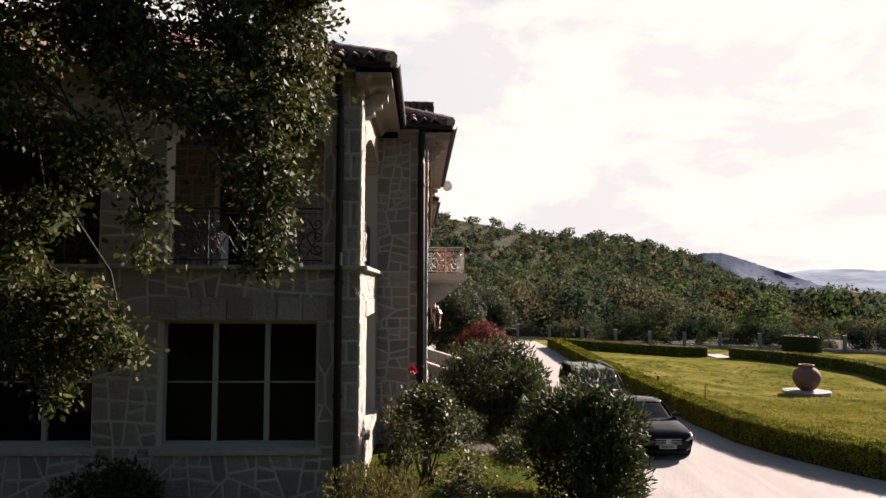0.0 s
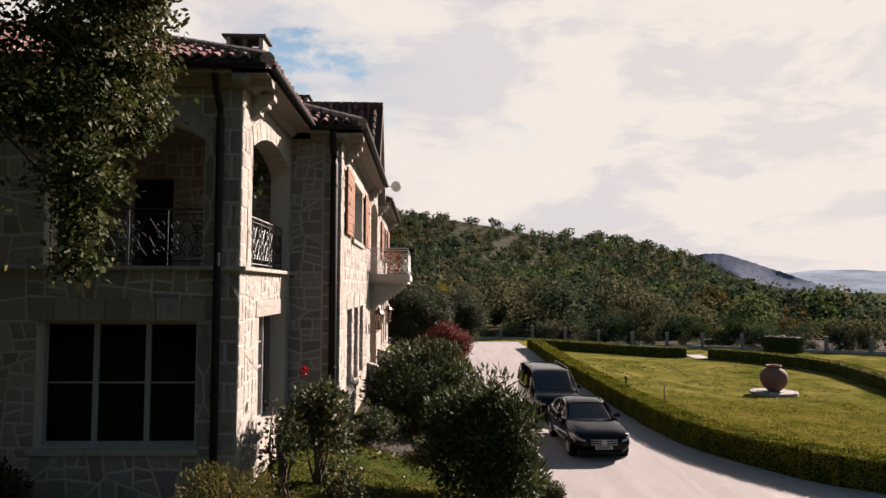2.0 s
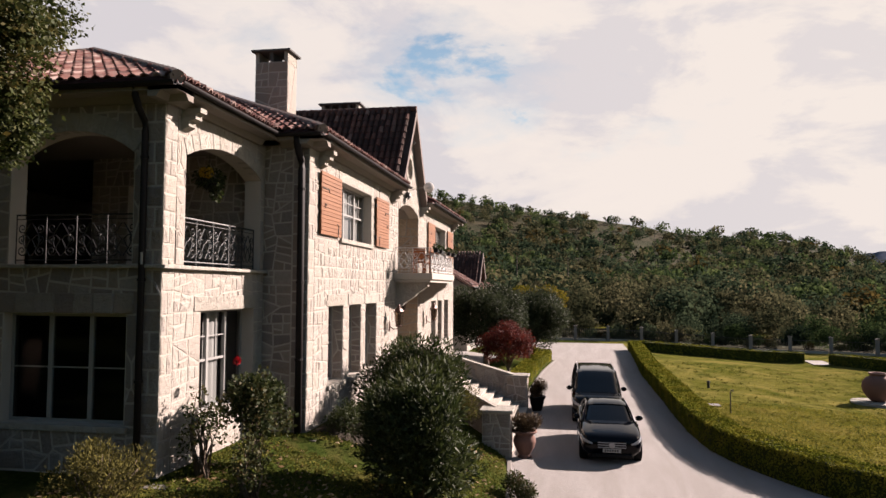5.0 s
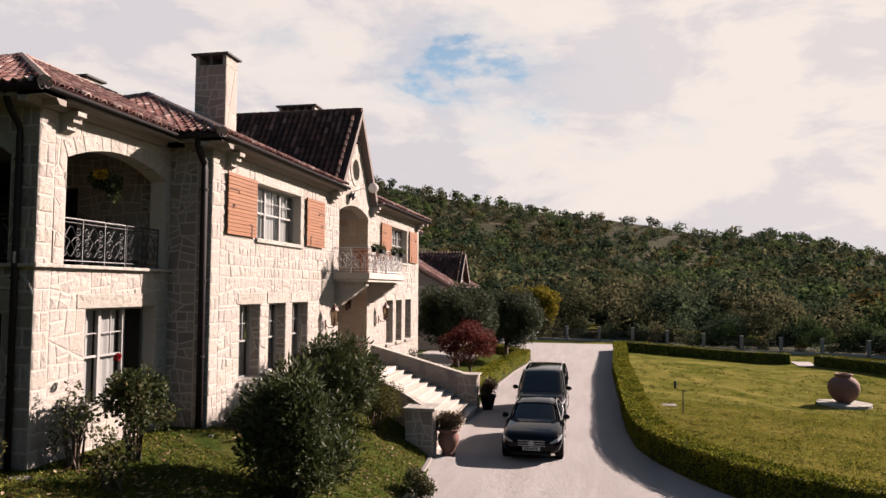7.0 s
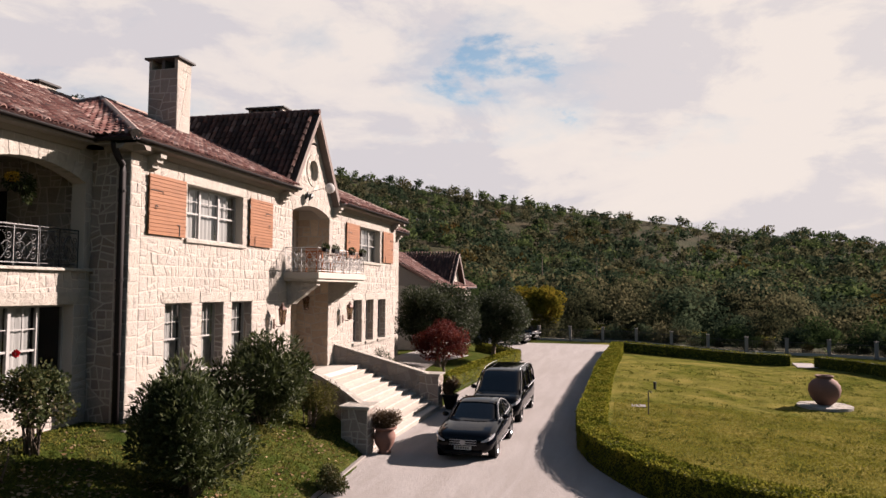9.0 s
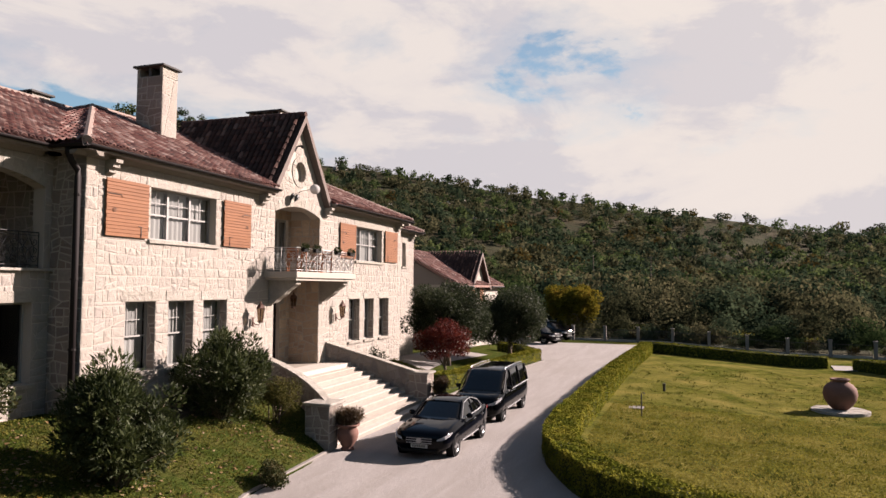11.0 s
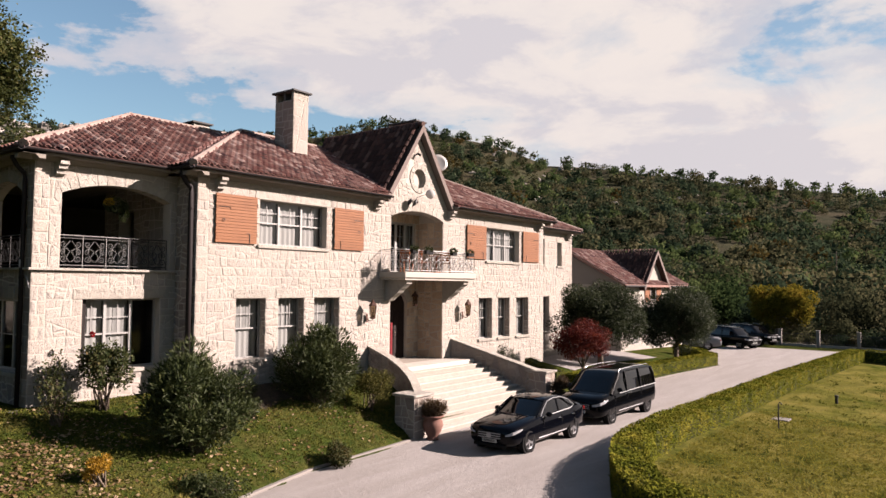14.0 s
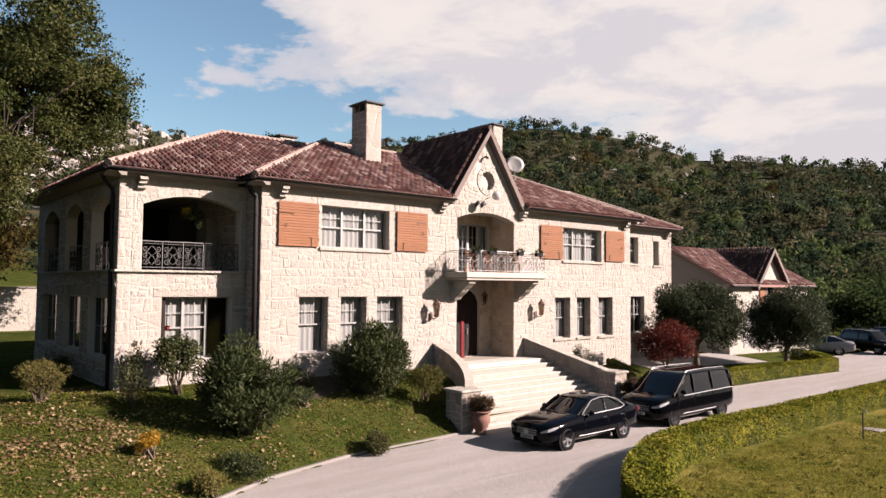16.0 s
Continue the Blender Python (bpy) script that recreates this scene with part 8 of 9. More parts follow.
# ---- clipped hedges ----
def hedge(line, width, height, lift, label, density, seed, leaf=(0.075, 0.045), mat=None):
    """A clipped hedge along a line of the plan: solid core in shade colour, skin of small leaves."""
    rng = np.random.default_rng(seed)
    line = [Vector((x, y, 0)) for x, y in line]
    ob = thing("hedge", (line[0].x, line[0].y, land_z(line[0].x, line[0].y) + lift), label, "hedge", "clipped hedges")
    origin = np.array(ob.location)
    verts, faces, quads = [], [], []
    ring = [(-0.42, -0.15), (-0.46, 0.45), (-0.44, 0.90), (-0.36, 0.955), (0.36, 0.955), (0.44, 0.90), (0.46, 0.45), (0.42, -0.15)]
    for i, p in enumerate(line):
        d = (line[min(i + 1, len(line) - 1)] - line[max(i - 1, 0)]).normalized()
        s = Vector((d.y, -d.x, 0))
        z = land_z(p.x, p.y) + lift
        verts += [tuple(p + s * (u * width) + Vector((0, 0, z + v * height)) - Vector(origin)) for u, v in ring]
    m = len(ring)
    for i in range(len(line) - 1):
        faces += [(i * m + k, i * m + (k + 1) % m, (i + 1) * m + (k + 1) % m, (i + 1) * m + k) for k in range(m)]
    faces += [tuple(range(m)), tuple((len(line) - 1) * m + k for k in range(m))[::-1]]
    mesh_from("core", verts, faces, M_BOXCORE, ob, False, "solid core coloured as the shade inside")
    pts, ways = [], []
    for i in range(len(line) - 1):
        a, b = line[i], line[i + 1]
        d = b - a
        n = int(d.length * (width + 2 * height) * density)
        d.normalize()
        s = np.array((d.y, -d.x, 0))
        t = rng.random(n)[:, None]
        base = np.array(a) * (1 - t) + np.array(b) * t
        z = np.array([[land_z(q[0], q[1]) + lift] for q in base])
        f = rng.random(n)
        side = np.where(f < width / (width + 2 * height), 0, np.where(rng.random(n) < 0.5, -1, 1))
        across = np.where(side == 0, rng.uniform(-0.5, 0.5, n), side * 0.5) * width
        up = np.where(side == 0, 1.0, rng.random(n) ** 0.85) * height
        wob = np.array([noise.noise((q[0] * 0.9, q[1] * 0.9, 1.0 + h)) for q, h in zip(base, up)])
        depth = rng.uniform(-0.06, 0.035, n) + 0.05 * wob
        normal = np.where(side[:, None] == 0, np.array((0, 0, 1.0)), side[:, None] * s[None, :])
        p = base + s[None, :] * across[:, None]
        p[:, 2] = z[:, 0] + up
        p = p + normal * depth[:, None]
        pts.append(p)
        ways.append(normal)
    for end, sgn in ((line[0], -1), (line[-1], 1)):
        d = (line[1] - line[0]).normalized() if sgn < 0 else (line[-1] - line[-2]).normalized()
        s = np.array((d.y, -d.x, 0))
        n = int(width * height * density)
        p = np.array(end)[None, :] + s[None, :] * (rng.uniform(-0.5, 0.5, n) * width)[:, None] + np.array(d)[None, :] * sgn * rng.uniform(-0.03, 0.04, n)[:, None]
        p[:, 2] = land_z(end.x, end.y) + lift + rng.random(n) * height
        pts.append(p)
        ways.append(np.repeat(np.array(d)[None, :] * sgn, n, 0))
    p, way = np.concatenate(pts), np.concatenate(ways)
    keep = (way[:, 2] > 0.5) | (rng.random(len(p)) < 0.5)      # thin on the sides, so the shade-coloured core shows; full on the clipped top
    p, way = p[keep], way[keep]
    axes = rng.normal(size=p.shape)
    axes -= way * ((axes * way).sum(1, keepdims=True) - 0.4)
    tagged(mesh_quads("foliage", leaf_quads(p - origin, axes, leaf[0], leaf[1], rng, 0.0, way, 0.3), mat or M_BOX, ob), kind="stuff")
    return ob


HW = 0.92
hedge([(lerp_table(HEDGE_OUT, y) + 0.15 + HW / 2 * (1.0 if y > 22.5 else 1.15 if y > 20.5 else 1.35), y) for y in (14, 15, 16, 17, 17.6, 18.2, 18.8, 19.4, 20, 20.6, 21.2, 22, 23, 24, 25, 27, 30, 35, 40, 45, 50, 55, 59, 63.2)], HW, 0.86, 0.0, "long clipped yellow-green box hedge along the drive", 1100, 41, (0.072, 0.048))
hedge([(12.2, 63.6), (15.5, 63.1), (19.8, 62.2), (24.75, 61.4)], 1.0, 0.84, 0.0, "clipped box hedge at the far side of the lawn", 300, 42, (0.10, 0.06))
hedge([(26.5, 60.3), (28.6, 57.6), (29.8, 54.9), (30.7, 52.0), (30.9, 48.5), (29.9, 44), (28.7, 39), (27.5, 33), (26, 27)], 1.0, 0.84, 0.0, "clipped box hedge round the far end of the lawn", 260, 43, (0.10, 0.06))
hedge([(lerp_table(KERB, y) - 0.65, y) for y in (34.2, 36, 38, 40, 42, 44, 46, 48, 50, 52)] + [(4.0, 53.6), (2.8, 54.6), (1.2, 54.9)], 0.85, 0.66, 0.0, "clipped box hedge along the kerb", 800, 44, (0.08, 0.05))
# the block's dark leaf colour stands for the trees' shade on it
hedge([(34.9, 67.7), (35.9, 66.5), (36.9, 65.2)], 1.2, 1.5, 0.0, "clipped block near the fence, leaves darkened for shade", 260, 46, (0.10, 0.06), M_OLEANDER)
hedge([(2.9, 34.2), (2.0, 34.4), (0.9, 34.5)], 0.7, 0.5, 0.0, "low box hedge at the foot of the house", 260, 45)

# ---- dark earth at the foot of the front, shade put into its colour ----
bed_rng = np.random.default_rng(87)
bed_rows = []
for k in range(29):
    y = 15.9 + 5.5 * k / 28
    edge = 1.75 + 0.35 * noise.noise((0.0, y * 0.9, 4.0)) - 0.9 * max(0.0, (y - 20.4))
    bed_rows.append([(0.16 + (edge - 0.16) * j / 8, y) for j in range(9)])
bed_verts = [(x, y, land_z(x, y) + (0.05 + bed_rng.uniform(0.0, 0.03) if 0 < j < 8 and 0 < i < 28 else -0.02)) for i, row in enumerate(bed_rows) for j, (x, y) in enumerate(row)]
bed_faces = [(i * 9 + j, i * 9 + j + 1, (i + 1) * 9 + j + 1, (i + 1) * 9 + j) for i in range(28) for j in range(8)]
tagged(mesh_from("planting_bed", bed_verts, bed_faces, M_EARTH, smooth=True), "dark earth patch carrying the shade at the wall foot", "ground", kind="structure")

# ---- fallen leaves and grass tufts ----
rng = np.random.default_rng(51)
n = 7600
x = rng.normal(3.2, 2.6, n)
y = np.concatenate([rng.normal(9.0, 2.3, 5200), rng.uniform(7.0, 20.5, n - 5200)])
drift = np.array([noise.noise((a * 0.8, b * 0.8, 2.0)) for a, b in zip(x, y)])
keep = np.array([-2.5 < a < lerp_table(KERB, b) - 0.2 and b > 3 and not (a < -0.6 and b > 11.3) and not (a < 0.4 and b > 15.3) for a, b in zip(x, y)]) & (drift > rng.uniform(-0.45, 0.35, n))
x, y = x[keep], y[keep]
p = np.stack([x, y, np.array([land_z(a, b) + 0.045 for a, b in zip(x, y)])], 1)
axes = rng.normal(size=p.shape)
axes[:, 2] *= 0.25
tagged(mesh_quads("fallen_leaves", leaf_quads(p, axes, 0.105, 0.08, rng, 0.0, np.array((0, 0, 1.0)), 0.5), M_FALLEN), "dry brown oak leaves scattered on the lawn", "leaves", kind="stuff")
n = 90000
x, y = rng.uniform(-1.5, 30, n), rng.uniform(4, 56, n)
x = np.concatenate([x, rng.uniform(-2.5, 8, 70000), rng.uniform(11, 24, 60000)])
y = np.concatenate([y, rng.uniform(5, 21.5, 70000), rng.uniform(18, 36, 60000)])
n = len(x)
edge_k, edge_h = np.interp(y, *np.array(KERB).T), np.interp(y, *np.array(HEDGE_OUT).T)
keep = ((x < edge_k - 0.15) & (y < 22) & ~((x < 0.3) & (y > 15.6)) & ~((x < -0.9) & (y > 11.3))) | ((x > edge_h + 1.3) & (x < 27.5))
keep &= rng.random(n) < np.clip(26.0 / np.hypot(x - 12, y - 2), 0, 1) ** 1.5
x, y = x[keep], y[keep]
p = np.stack([x, y, np.array([land_z(a, b) for a, b in zip(x, y)])], 1)
axes = rng.normal(size=p.shape)
axes[:, 2] = 0.55
blades = leaf_quads(p, axes, 0.075, 0.035, rng, 0.0, np.array((0, 0, 1.0)), 0.3)
garden = x < 9.0
tagged(mesh_quads("grass_tufts", blades[~garden], M_BLADE), "uneven dry short grass of the open lawn", "grass", kind="stuff")
tagged(mesh_quads("grass_tufts", blades[garden], M_DEEPBLADE), "darker green grass of the garden slope", "grass", kind="stuff")


rng = np.random.default_rng(58)
n = 5200
x, y = rng.uniform(10.5, 27, n), 15.5 + 40 * rng.random(n) ** 1.5
thick = np.array([noise.noise((a * 0.55, b * 0.55, 6.0)) for a, b in zip(x, y)])
keep = (x > np.interp(y, *np.array(HEDGE_OUT).T) + 1.5) & (thick > rng.uniform(-0.25, 0.5, n))
x, y = np.repeat(x[keep], 7), np.repeat(y[keep], 7)
x, y = x + rng.normal(size=len(x)) * 0.07, y + rng.normal(size=len(x)) * 0.07
p = np.stack([x, y, np.array([land_z(a, b) for a, b in zip(x, y)])], 1)
axes = rng.normal(size=p.shape) * 0.7
axes[:, 2] = 0.6
tagged(mesh_quads("weed_tufts", leaf_quads(p, axes, 0.11, 0.04, rng, 0.0, np.array((0, 0, 1.0)), 0.4), M_DEEPBLADE), "coarse dark tufts in the open lawn", "grass", kind="stuff")

# ---- woods ----
def proto(count, size, rng, tall=0.85):
    """A crown of leaf clumps round its own centre, radius about one."""
    blobs = clumps((0, 0, 0), (0.62, 0.62, 0.54 * tall), 10, 0.42, rng, 0.85, 0.35, -0.6)
    p, way = shell_points(blobs, count, rng, 0.76)
    axes = rng.normal(size=p.shape)
    axes -= way * ((axes * way).sum(1, keepdims=True) - 0.25)
    return leaf_quads(p, axes, size, size * 0.8, rng, 0.0, way + np.array((0, 0, 0.25)), 0.3)


def forest(name, rows, protos, mat, label):
    """rows: x, y, z of the crown's centre, and its radius."""
    rng = np.random.default_rng(len(rows))
    out = []
    for x, y, z, r in rows:
        q = protos[rng.integers(len(protos))]
        a = rng.uniform(0, 2 * math.pi)
        c, s = math.cos(a), math.sin(a)
        v = q * np.array((r * rng.uniform(0.9, 1.15), r * rng.uniform(0.9, 1.15), r * rng.uniform(0.9, 1.3)))
        out.append(np.stack([v[..., 0] * c - v[..., 1] * s + x, v[..., 0] * s + v[..., 1] * c + y, v[..., 2] + z], -1))
    ob = mesh_quads(name, np.concatenate(out), mat)
    return tagged(ob, label, "woods", kind="stuff")


rng = np.random.default_rng(71)
dense = [proto(1200, 0.094, rng) for _ in range(8)]
fine = [proto(260, 0.185, rng) for _ in range(8)]
coarse = [proto(96, 0.29, rng) for _ in range(10)]
KINDS = ("dark", "green", "olive", "autumn")
near_rows, mid_rows, far_rows = [{k: [] for k in KINDS} for _ in range(3)]


def kind_of(x, y):
    """Trees of one sort stand in loose groups."""
    v = noise.noise((x * 0.035, y * 0.035, 17.0)) + rng.normal() * 0.28
    return "autumn" if rng.random() < 0.035 else "green" if v > 0.3 else "dark" if v > -0.1 else "olive"


for az in np.arange(-46, 92, 2.3):
    start = lerp_table([(-46, 96), (-30, 92), (-15, 84), (5, 82), (20, 84), (35, 92), (50, 84), (75, 66), (92, 72)], az)
    for r in np.arange(start, start + 62, 7.0):
        a, q = az + rng.uniform(-1.3, 1.3), r + rng.uniform(-3.4, 3.4)
        x, y = hub_point(a, q)
        size = 2.1 + 3.0 * rng.random() ** 1.3
        z = max(hill_z(a, q), -0.8) + size * rng.uniform(0.75, 1.15) - lerp_table([(-46, 4.6), (-30, 4.9), (-24, 4.1), (-18, 2.5), (-6, 0.3), (0, 0.0)], a)
        if y < fence_y(x) + 3.5 and x > -14:
            continue
        (near_rows if q < start + 26 else mid_rows)[kind_of(x, y)].append((x, y, z, size))
for x in np.arange(5, 86, 3.6):          # the wood's edge behind the fence
    x += rng.uniform(-1.0, 1.0)
    size = rng.uniform(1.7, 3.0)
    y = fence_y(x) + size * 0.9 + rng.uniform(0.8, 3.0)
    near_rows[kind_of(x, y)].append((x, y, size * rng.uniform(0.7, 1.0) - 0.8, size))
    if rng.random() < 0.6:
        near_rows["autumn" if rng.random() < 0.4 else "olive"].append((x + 1.7, fence_y(x) + 1.6, 0.1, rng.uniform(0.7, 1.1)))
floor_x = [4.0 + 2.0 * k for k in range(42)]
verts = [(x, fence_y(x) + q, land_z(x, fence_y(x) + q) + 0.03) for x in floor_x for q in (0.35, 4.0, 9.0, 16.0, 26.0)]
faces = [(i * 5 + j, (i + 1) * 5 + j, (i + 1) * 5 + j + 1, i * 5 + j + 1) for i in range(len(floor_x) - 1) for j in range(4)]
tagged(mesh_from("ground", verts, faces, M_HILL, smooth=True), "dry brown woodland floor behind the fence", "ground", kind="structure")
for x in np.arange(9, 84, 2.3):          # young trees and scrub against the fence
    x += rng.uniform(-0.8, 0.8)
    size = rng.uniform(0.9, 2.0)
    near_rows[kind_of(x, fence_y(x))].append((x, fence_y(x) + size * 0.75 + 0.5, size * 0.7 - 0.7, size))
    near_rows["olive" if rng.random() < 0.75 else "autumn"].append((x + 1.0, fence_y(x) + 1.3, -0.25, rng.uniform(0.7, 1.1)))
for az in np.arange(-30, 92, 1.25):
    far = lerp_table([(-30, 630), (-19, 610), (0, 550), (30, 510), (92, 510)], az)
    r = 140.0
    while r < far + 12:
        a, q = az + rng.uniform(-0.8, 0.8), r + rng.uniform(-3, 3)
        x, y = hub_point(a, q)
        bare = 0.5 * noise.noise((x * 0.012, y * 0.012, 5.0)) + 0.9 * noise.noise((x * 0.04, y * 0.04, 8.0))
        field = -9.5 < a < -1.5 and q > 330
        rocks = 58 < a < 84 and q > 250
        chance = 0.97 - 1.2 * max(0.0, bare - 0.10) - 0.45 * field - 0.60 * rocks
        if rng.random() < chance:
            size = (1.5 + 3.6 * rng.random() ** 1.2) * (1.05 if q < 330 else 1.2)
            (far_rows if q > 230 else mid_rows)[kind_of(x, y)].append((x, y, hill_z(a, q) + size * 0.62, size))
        r += rng.uniform(3.6, 5.6) * (1.0 if r < 270 else 1.2)
WOODS = {"dark": (M_WOODS, "dark scrub oaks"), "green": (M_WOODS_GREEN, "fresh green scrub trees"), "olive": (M_WOODS_OLIVE, "dull olive scrub trees"), "autumn": (M_AUTUMN, "yellow and brown trees")}
for kind, (mat, what) in WOODS.items():
    forest("near_woods", near_rows[kind], dense, mat, what + " in the woods behind the fence")
    forest("hill_woods", mid_rows[kind], fine, mat, what + " covering the hillside")
    forest("far_woods", far_rows[kind], coarse, mat, what + " up to the far skyline")
# unseen trees added to the south, to keep sky light off the house
south_rows = []
for k in range(70):
    x, y = rng.uniform(-46, 44), rng.uniform(-34, -15)
    size = rng.uniform(3.6, 5.4)
    south_rows.append((x, y - 0.12 * abs(x), rng.uniform(3.5, 11.5), size))
forest("south_woods", south_rows, fine, M_WOODS, "unseen trees added to cut sky light from the south")

# pale rock outcrops on the upper slope
verts, faces = [], []
rng = np.random.default_rng(81)
for k in range(700):
    a, q = rng.uniform(60, 86), rng.uniform(260, 515)
    if 390 < k <= 610:
        a, q = rng.uniform(61, 80), rng.choice((395, 440, 480, 505)) + rng.normal() * 6
    elif k > 610:
        a, q = rng.uniform(14, 50), rng.uniform(380, 520)
    x, y = hub_point(a, q)
    z, s, base_i = hill_z(a, q), rng.uniform(1.0, 5.5) * (1.0 if k <= 390 else 1.25 if k <= 610 else 0.6), len(verts)
    s *= 0.75
    stretch, turn_a = rng.uniform(0.9, 2.2), rng.uniform(0, math.pi)
    layers = ((1.0, -1.2), (0.95, 0.12), (0.7, 0.36), (0.3, 0.52))
    for wide, up in layers:
        for i in range(7):
            t, d = 2 * math.pi * i / 7, s * wide * rng.uniform(0.6, 1.3)
            u, v = d * stretch * math.cos(t), d * math.sin(t)
            verts.append((x + u * math.cos(turn_a) - v * math.sin(turn_a), y + u * math.sin(turn_a) + v * math.cos(turn_a), z + s * up * rng.uniform(0.6, 1.4)))
    for j in range(3):
        faces += [(base_i + j * 7 + i, base_i + j * 7 + (i + 1) % 7, base_i + j * 7 + 7 + (i + 1) % 7, base_i + j * 7 + 7 + i) for i in range(7)]
    faces.append(tuple(base_i + 21 + i for i in range(7)))
tagged(mesh_from("rock_outcrops", verts, faces, M_ROCK), "pale limestone outcrops on the hillside", "rocks", kind="stuff")

# dark shrub under the south windows
rng = np.random.default_rng(83)
g = gz(-4.6, 10.7)
blobs = clumps((-4.6, 10.7, g + 0.45), (0.9, 0.45, 0.4), 20, 0.25, rng, 0.9, 0.4, -0.5)
plant("low_shrub", (-4.6, 10.7, g), "dark shrub below the shaded windows", "shrub", blobs, 3000, (0.08, 0.04), M_OLEANDER, rng, stems=blobs[:10])

# ---- wall stones and roof tiles, laid last ----
def clip_poly(poly, nx, ny, d):
    """What is left of a convex polygon where nx*x + ny*y <= d."""
    out = []
    for (ax, ay), (bx, by) in zip(poly, poly[1:] + poly[:1]):
        fa, fb = nx * ax + ny * ay - d, nx * bx + ny * by - d
        if fa <= 0:
            out.append((ax, ay))
        if (fa < 0 < fb) or (fb < 0 < fa):
            t = fa / (fa - fb)
            out.append((ax + (bx - ax) * t, ay + (by - ay) * t))
    return out


def area(poly):
    return abs(sum(a[0] * b[1] - b[0] * a[1] for a, b in zip(poly, poly[1:] + poly[:1]))) / 2


def shrink(poly, by):
    ccw = sum(a[0] * b[1] - b[0] * a[1] for a, b in zip(poly, poly[1:] + poly[:1])) > 0
    pts = poly if ccw else poly[::-1]
    out = pts
    for a, b in zip(pts, pts[1:] + pts[:1]):
        dx, dy = b[0] - a[0], b[1] - a[1]
        length = math.hypot(dx, dy)
        if length < 1e-6:
            continue
        nx, ny = dy / length, -dx / length
        out = clip_poly(out, nx, ny, nx * a[0] + ny * a[1] - by)
        if len(out) < 3:
            return []
    clean = []
    for p in out:
        if not clean or math.hypot(p[0] - clean[-1][0], p[1] - clean[-1][1]) > 0.006:
            clean.append(p)
    return clean if len(clean) > 2 else []


def cut_up(poly, target, tilt, rng):
    """Cut a convex outline across its long way until the stones have their size."""
    if area(poly) < target * rng.choice((0.55, 0.9, 1.2, 1.6, 2.2)):
        return [poly]
    us, vs = [p[0] for p in poly], [p[1] for p in poly]
    wide = (max(us) - min(us)) > 1.15 * (max(vs) - min(vs))
    turn = (0.0 if wide else math.pi / 2) + rng.gauss(0.0, tilt)
    nx, ny = math.cos(turn), math.sin(turn)
    reach = [nx * u + ny * v for u, v in poly]
    d = min(reach) + (max(reach) - min(reach)) * rng.uniform(0.38, 0.62)
    out = []
    for half in (clip_poly(poly, nx, ny, d), clip_poly(poly, -nx, -ny, -d)):
        if len(half) > 2 and area(half) > 0.004:
            out += cut_up(half, target, tilt, rng)
    return out


def cells(poly, size, rng, tilt=0.14):
    """Irregular stones that fill a convex polygon."""
    return [q for big in coarse_cells(poly, (size[0] * 2.5, size[1] * 2.3), rng) for q in cut_up(big, size[0] * size[1] * 0.95, tilt, rng)]


def coarse_cells(poly, size, rng):
    """Uneven large cells, in staggered rows."""
    us, vs = [p[0] for p in poly], [p[1] for p in poly]
    w, h = size
    seeds, row, v = [], 0, min(vs) + h * 0.5
    rows = max(1, round((max(vs) - min(vs)) / h))
    h = (max(vs) - min(vs)) / rows
    cols = max(1, round((max(us) - min(us)) / w))
    w = (max(us) - min(us)) / cols
    for j in range(rows):
        for i in range(-1, cols + 1):
            u = min(us) + w * (i + 0.5 + (0.5 if j % 2 else 0.0)) + rng.uniform(-0.30, 0.30) * w
            v = min(vs) + h * (j + 0.5) + rng.uniform(-0.22, 0.22) * h
            if min(us) - 0.1 < u < max(us) + 0.1 and rng.random() > 0.1:
                seeds.append((u, v))
    if not seeds:
        return [poly]
    arr = np.array(seeds)
    out = []
    for k, (u, v) in enumerate(seeds):
        d = ((arr[:, 0] - u) / w) ** 2 + ((arr[:, 1] - v) / h) ** 2
        cell = list(poly)
        for q in np.argsort(d)[1:22]:
            if d[q] < 1e-6:
                continue
            nx, ny = (arr[q, 0] - u) / (w * w), (arr[q, 1] - v) / (h * h)
            cell = clip_poly(cell, nx, ny, nx * (arr[q, 0] + u) / 2 + ny * (arr[q, 1] + v) / 2)
            if len(cell) < 3:
                break
        if len(cell) > 2 and area(cell) > 0.004:
            out.append(cell)
    return out


def blocks(u0, u1, v0, v1, rng):
    """Squared corner stones, one above another."""
    out, v, flip = [], v0, False
    while v < v1 - 0.02:
        h = min(rng.uniform(0.26, 0.44), v1 - v)
        if v1 - v - h < 0.12:
            h = v1 - v
        if rng.random() < 0.4:
            m = u0 + (u1 - u0) * rng.uniform(0.4, 0.6)
            out += [[(u0, v), (m, v), (m, v + h), (u0, v + h)], [(m, v), (u1, v), (u1, v + h), (m, v + h)]]
        else:
            out.append([(u0, v), (u1, v), (u1, v + h), (u0, v + h)])
        v += h
    return out


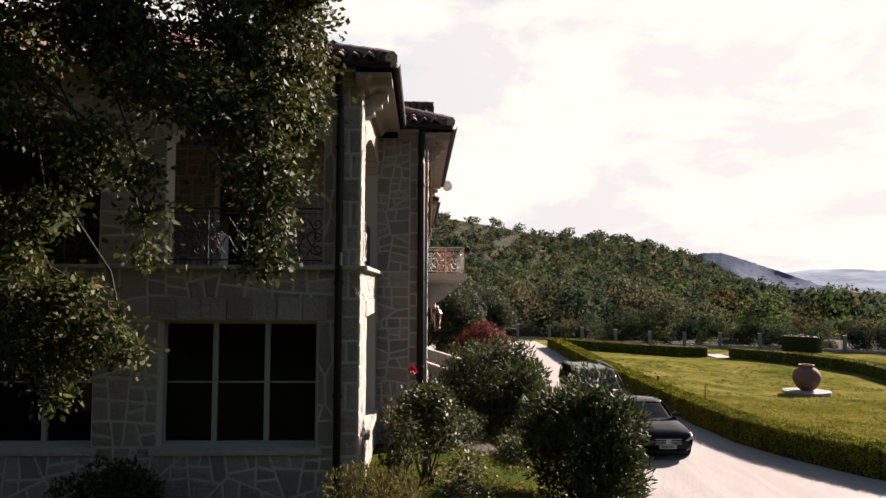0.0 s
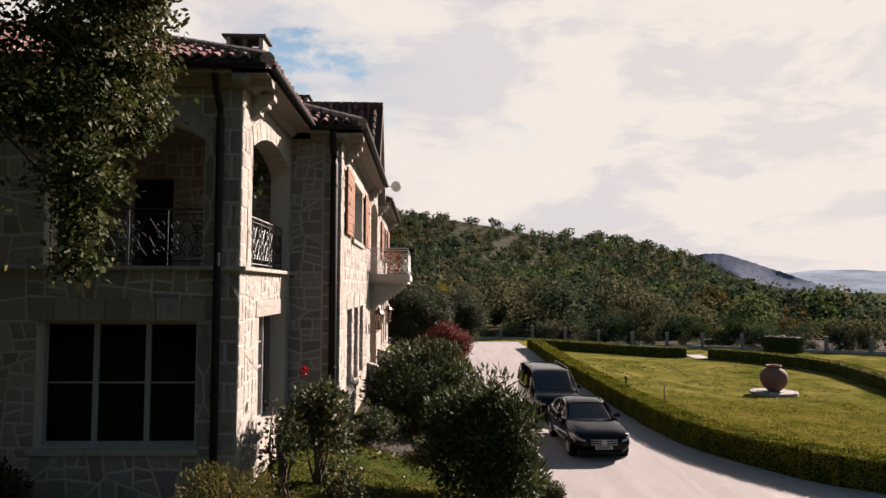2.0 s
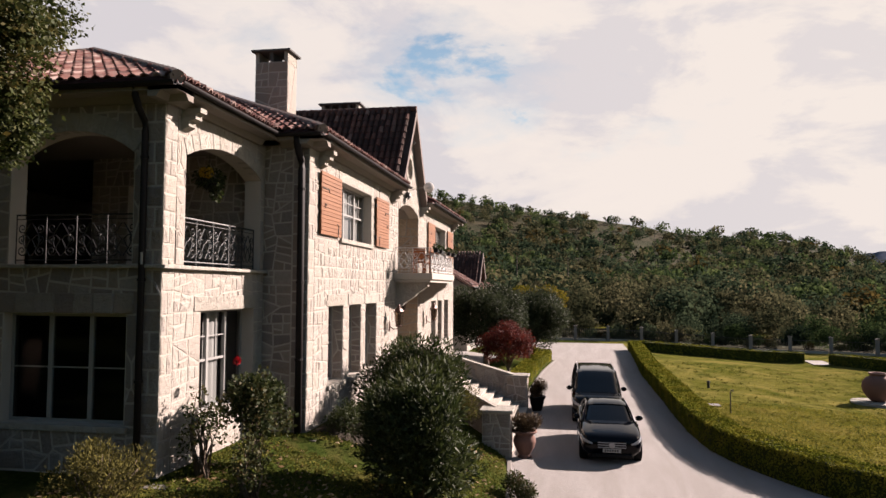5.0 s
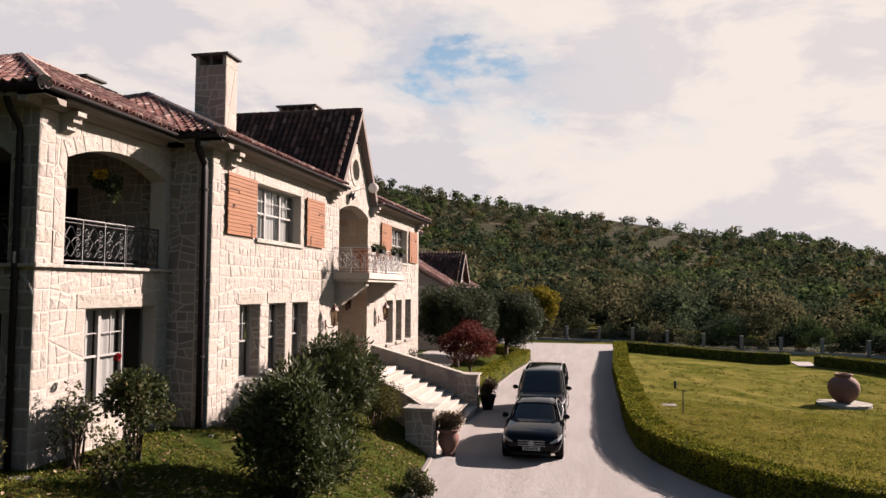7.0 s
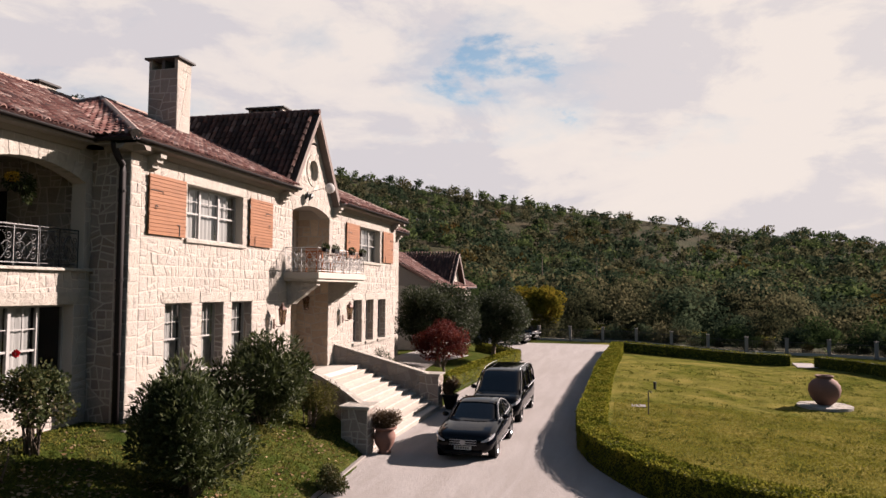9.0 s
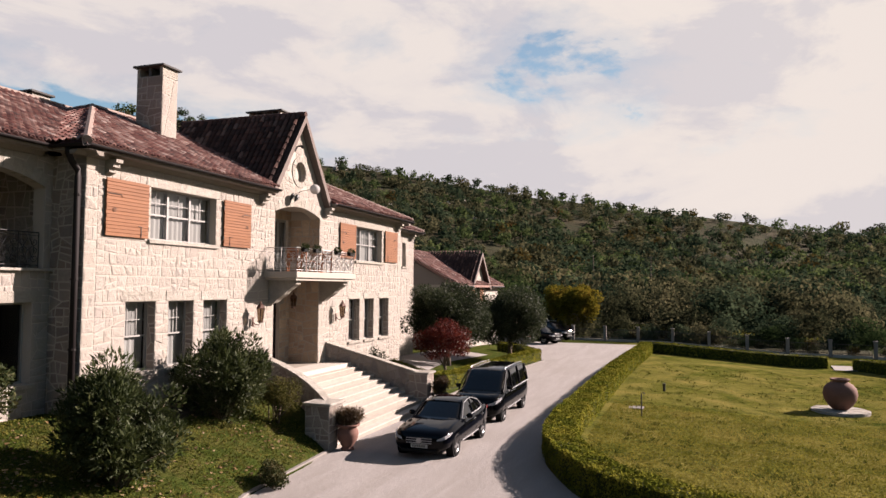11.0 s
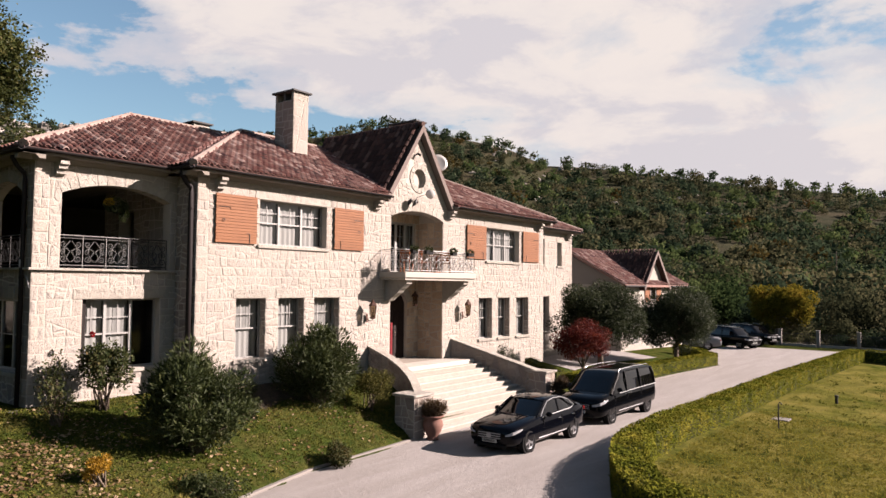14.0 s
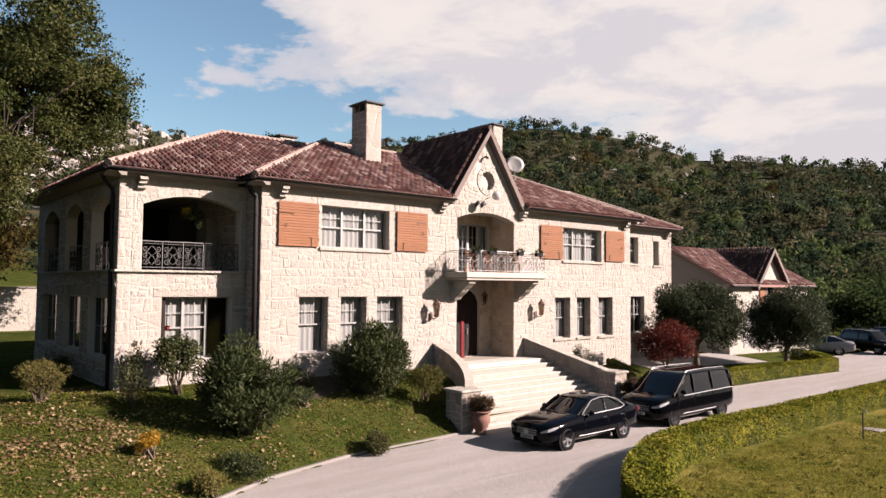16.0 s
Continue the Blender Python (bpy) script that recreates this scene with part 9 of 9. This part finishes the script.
def stone_geometry(at, outline, rng, verts, faces, joint=0.010):
    base = shrink(outline, joint)
    if len(base) < 3 or area(base) < 0.003:
        return False
    proud = rng.uniform(0.006, 0.017)
    shoulder, crown = shrink(base, 0.004), shrink(base, min(0.03, 0.2 * math.sqrt(area(base))))
    if len(crown) != len(base) or len(shoulder) != len(base):
        cu, cv = sum(p[0] for p in base) / len(base), sum(p[1] for p in base) / len(base)
        crown = [(cu + (u - cu) * 0.82, cv + (v - cv) * 0.82) for u, v in base]
        shoulder = [(cu + (u - cu) * 0.97, cv + (v - cv) * 0.97) for u, v in base]
    n, s = len(base), len(verts)
    verts += [at(u, v, -0.02) for u, v in base]
    verts += [at(u, v, proud * 0.55) for u, v in shoulder]
    verts += [at(u, v, proud * rng.uniform(0.5, 1.5)) for u, v in crown]
    cu, cv = sum(p[0] for p in crown) / n, sum(p[1] for p in crown) / n
    verts.append(at(cu, cv, proud * rng.uniform(0.9, 2.2)))
    for ring in (0, n):
        faces += [(s + ring + i, s + ring + (i + 1) % n, s + ring + n + (i + 1) % n, s + ring + n + i) for i in range(n)]
    faces += [(s + 2 * n + i, s + 2 * n + (i + 1) % n, s + 3 * n) for i in range(n)]
    return True


SINGLES = {0: 300, 1: 150, 2: 300, 5: 120}
# rubble in the deep window reveals that look south
for i, (a, b) in enumerate(LOW_A + LOW_B):
    top = 4.60 if i < len(LOW_A) else 4.50
    WALL_JOBS.append((front_wall, facing_south(b), [[(FACADE - 0.29, 2.64), (FACADE - 0.005, 2.64), (FACADE - 0.005, top), (FACADE - 0.29, top)]], (0.28, 0.34), (), 70 + i, 0))

for index, (owner, at, polys, size, quoins, seed, lowest) in enumerate(WALL_JOBS):
    rng = random.Random(seed * 101 + 7)
    outlines = []
    # faces turned to the sun take the pale copy of the stone
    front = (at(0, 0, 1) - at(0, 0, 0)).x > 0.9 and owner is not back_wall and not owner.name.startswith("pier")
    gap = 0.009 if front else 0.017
    facing = M_LITSTONE if front else M_TAN if owner in (back_wall, porch_sides) else M_STONE
    flipped = (at(1, 0) - at(0, 0)).cross(at(0, 1) - at(0, 0)).dot(at(0, 0, 1) - at(0, 0)) < 0
    for poly in polys:
        us, vs = [p[0] for p in poly], [p[1] for p in poly]
        u0, u1, v0, v1 = min(us), max(us), max(min(vs), lowest), max(vs)
        if v1 - v0 < 0.03:
            continue
        for edge in quoins:
            if abs(u0 - edge) < 0.01 and u1 - u0 > 0.3:
                outlines += blocks(u0, min(u0 + 0.42, u1), v0, v1, rng)
                poly = clip_poly(poly, -1, 0, -min(u0 + 0.42, u1))
                u0 = min(u0 + 0.42, u1)
            elif abs(u1 - edge) < 0.01 and u1 - u0 > 0.3:
                outlines += blocks(max(u1 - 0.42, u0), u1, v0, v1, rng)
                poly = clip_poly(poly, 1, 0, max(u1 - 0.42, u0))
                u1 = max(u1 - 0.42, u0)
        poly = clip_poly(poly, 0, -1, -v0)
        if len(poly) > 2 and u1 - u0 > 0.05:
            outlines += cells(poly, size, rng, 0.10 if front else 0.15)
    if owner is gable_wall:
        outlines = [o for o in outlines if min(math.hypot(u - NICHE[0], v - NICHE[1]) for u, v in o + [(sum(p[0] for p in o) / len(o), sum(p[1] for p in o) / len(o))]) > NICHE[2] + 0.16]
    rng.shuffle(outlines)
    single = SINGLES.get(index, 0)
    rest_v, rest_f = [], []
    for k, outline in enumerate(outlines):
        if k < single:
            verts, faces = [], []
            if stone_geometry(at, outline, rng, verts, faces, gap):
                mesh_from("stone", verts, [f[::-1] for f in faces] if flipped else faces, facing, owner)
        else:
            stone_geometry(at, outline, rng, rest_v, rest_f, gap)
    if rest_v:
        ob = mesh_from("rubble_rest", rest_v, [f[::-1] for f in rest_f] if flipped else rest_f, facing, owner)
        tagged(ob, kind="stuff")

TILE_W, TILE_L = 0.235, 0.34
arc = [(-0.5, 0.0), (-0.36, 0.55), (0.0, 1.0), (0.36, 0.55), (0.5, 0.0)]


def tile_verts(length):
    """One barrel tile along +y, its mouth lifted on the one below."""
    out = []
    for y, wide, lift in ((-0.03, 0.185, 0.055), (length, 0.15, 0.02)):
        out += [(x * wide, y, z * 0.085 + lift) for x, z in arc]
    out += [(x * 0.155, -0.03, z * 0.062 + 0.045) for x, z in arc]
    return out


TILE_FACES = [(i, i + 1, 6 + i, 5 + i) for i in range(4)] + [(i, 10 + i, 11 + i, 1 + i) for i in range(4)]
tile_data = bpy.data.meshes.new("tile")
tile_data.from_pydata(tile_verts(TILE_L + 0.03), [], TILE_FACES)
tile_data.materials.append(M_TILE)
for job, (owner, corner, along, slope, length, rise, inside) in enumerate(TILE_JOBS):
    rng = random.Random(job + 60)
    run = slope.length
    up = slope.normalized()
    normal = along.cross(up).normalized()
    if normal.z < 0:
        normal = -normal
    side = up.cross(normal).normalized()
    base = np.array(tile_verts(TILE_L + 0.03))
    verts, faces, single = [], [], (300 if job in (0, 2) else 0)
    rows = int(rise * run / TILE_L) + 1
    for j in range(rows):
        for i in range(int(length / TILE_W)):
            s, t = (i + 0.5) * TILE_W, j * TILE_L / run
            if not inside(s, t + 0.10) or t > rise - 0.05:
                continue
            place = corner + along * s + slope * t + normal * (0.012 + rng.uniform(0, 0.012))
            twist = rng.uniform(-0.03, 0.03)
            x_axis, y_axis = (side + up * twist).normalized(), (up - side * twist).normalized()
            if single > 0:
                single -= 1
                ob = new("tile", tile_data)
                ob.parent = owner
                m = Matrix((x_axis, y_axis, normal)).transposed().to_4x4()
                ob.matrix_basis = Matrix.Translation(place) @ m
            else:
                k = len(verts)
                axes_ = np.array((x_axis, y_axis, normal))
                verts += (base @ axes_ + np.array(place)).tolist()
                faces += [tuple(k + q for q in f) for f in TILE_FACES]
    if verts:
        ob = mesh_from("tile_rest", verts, faces, owner.data.materials[0], owner)
        tagged(ob, kind="stuff")
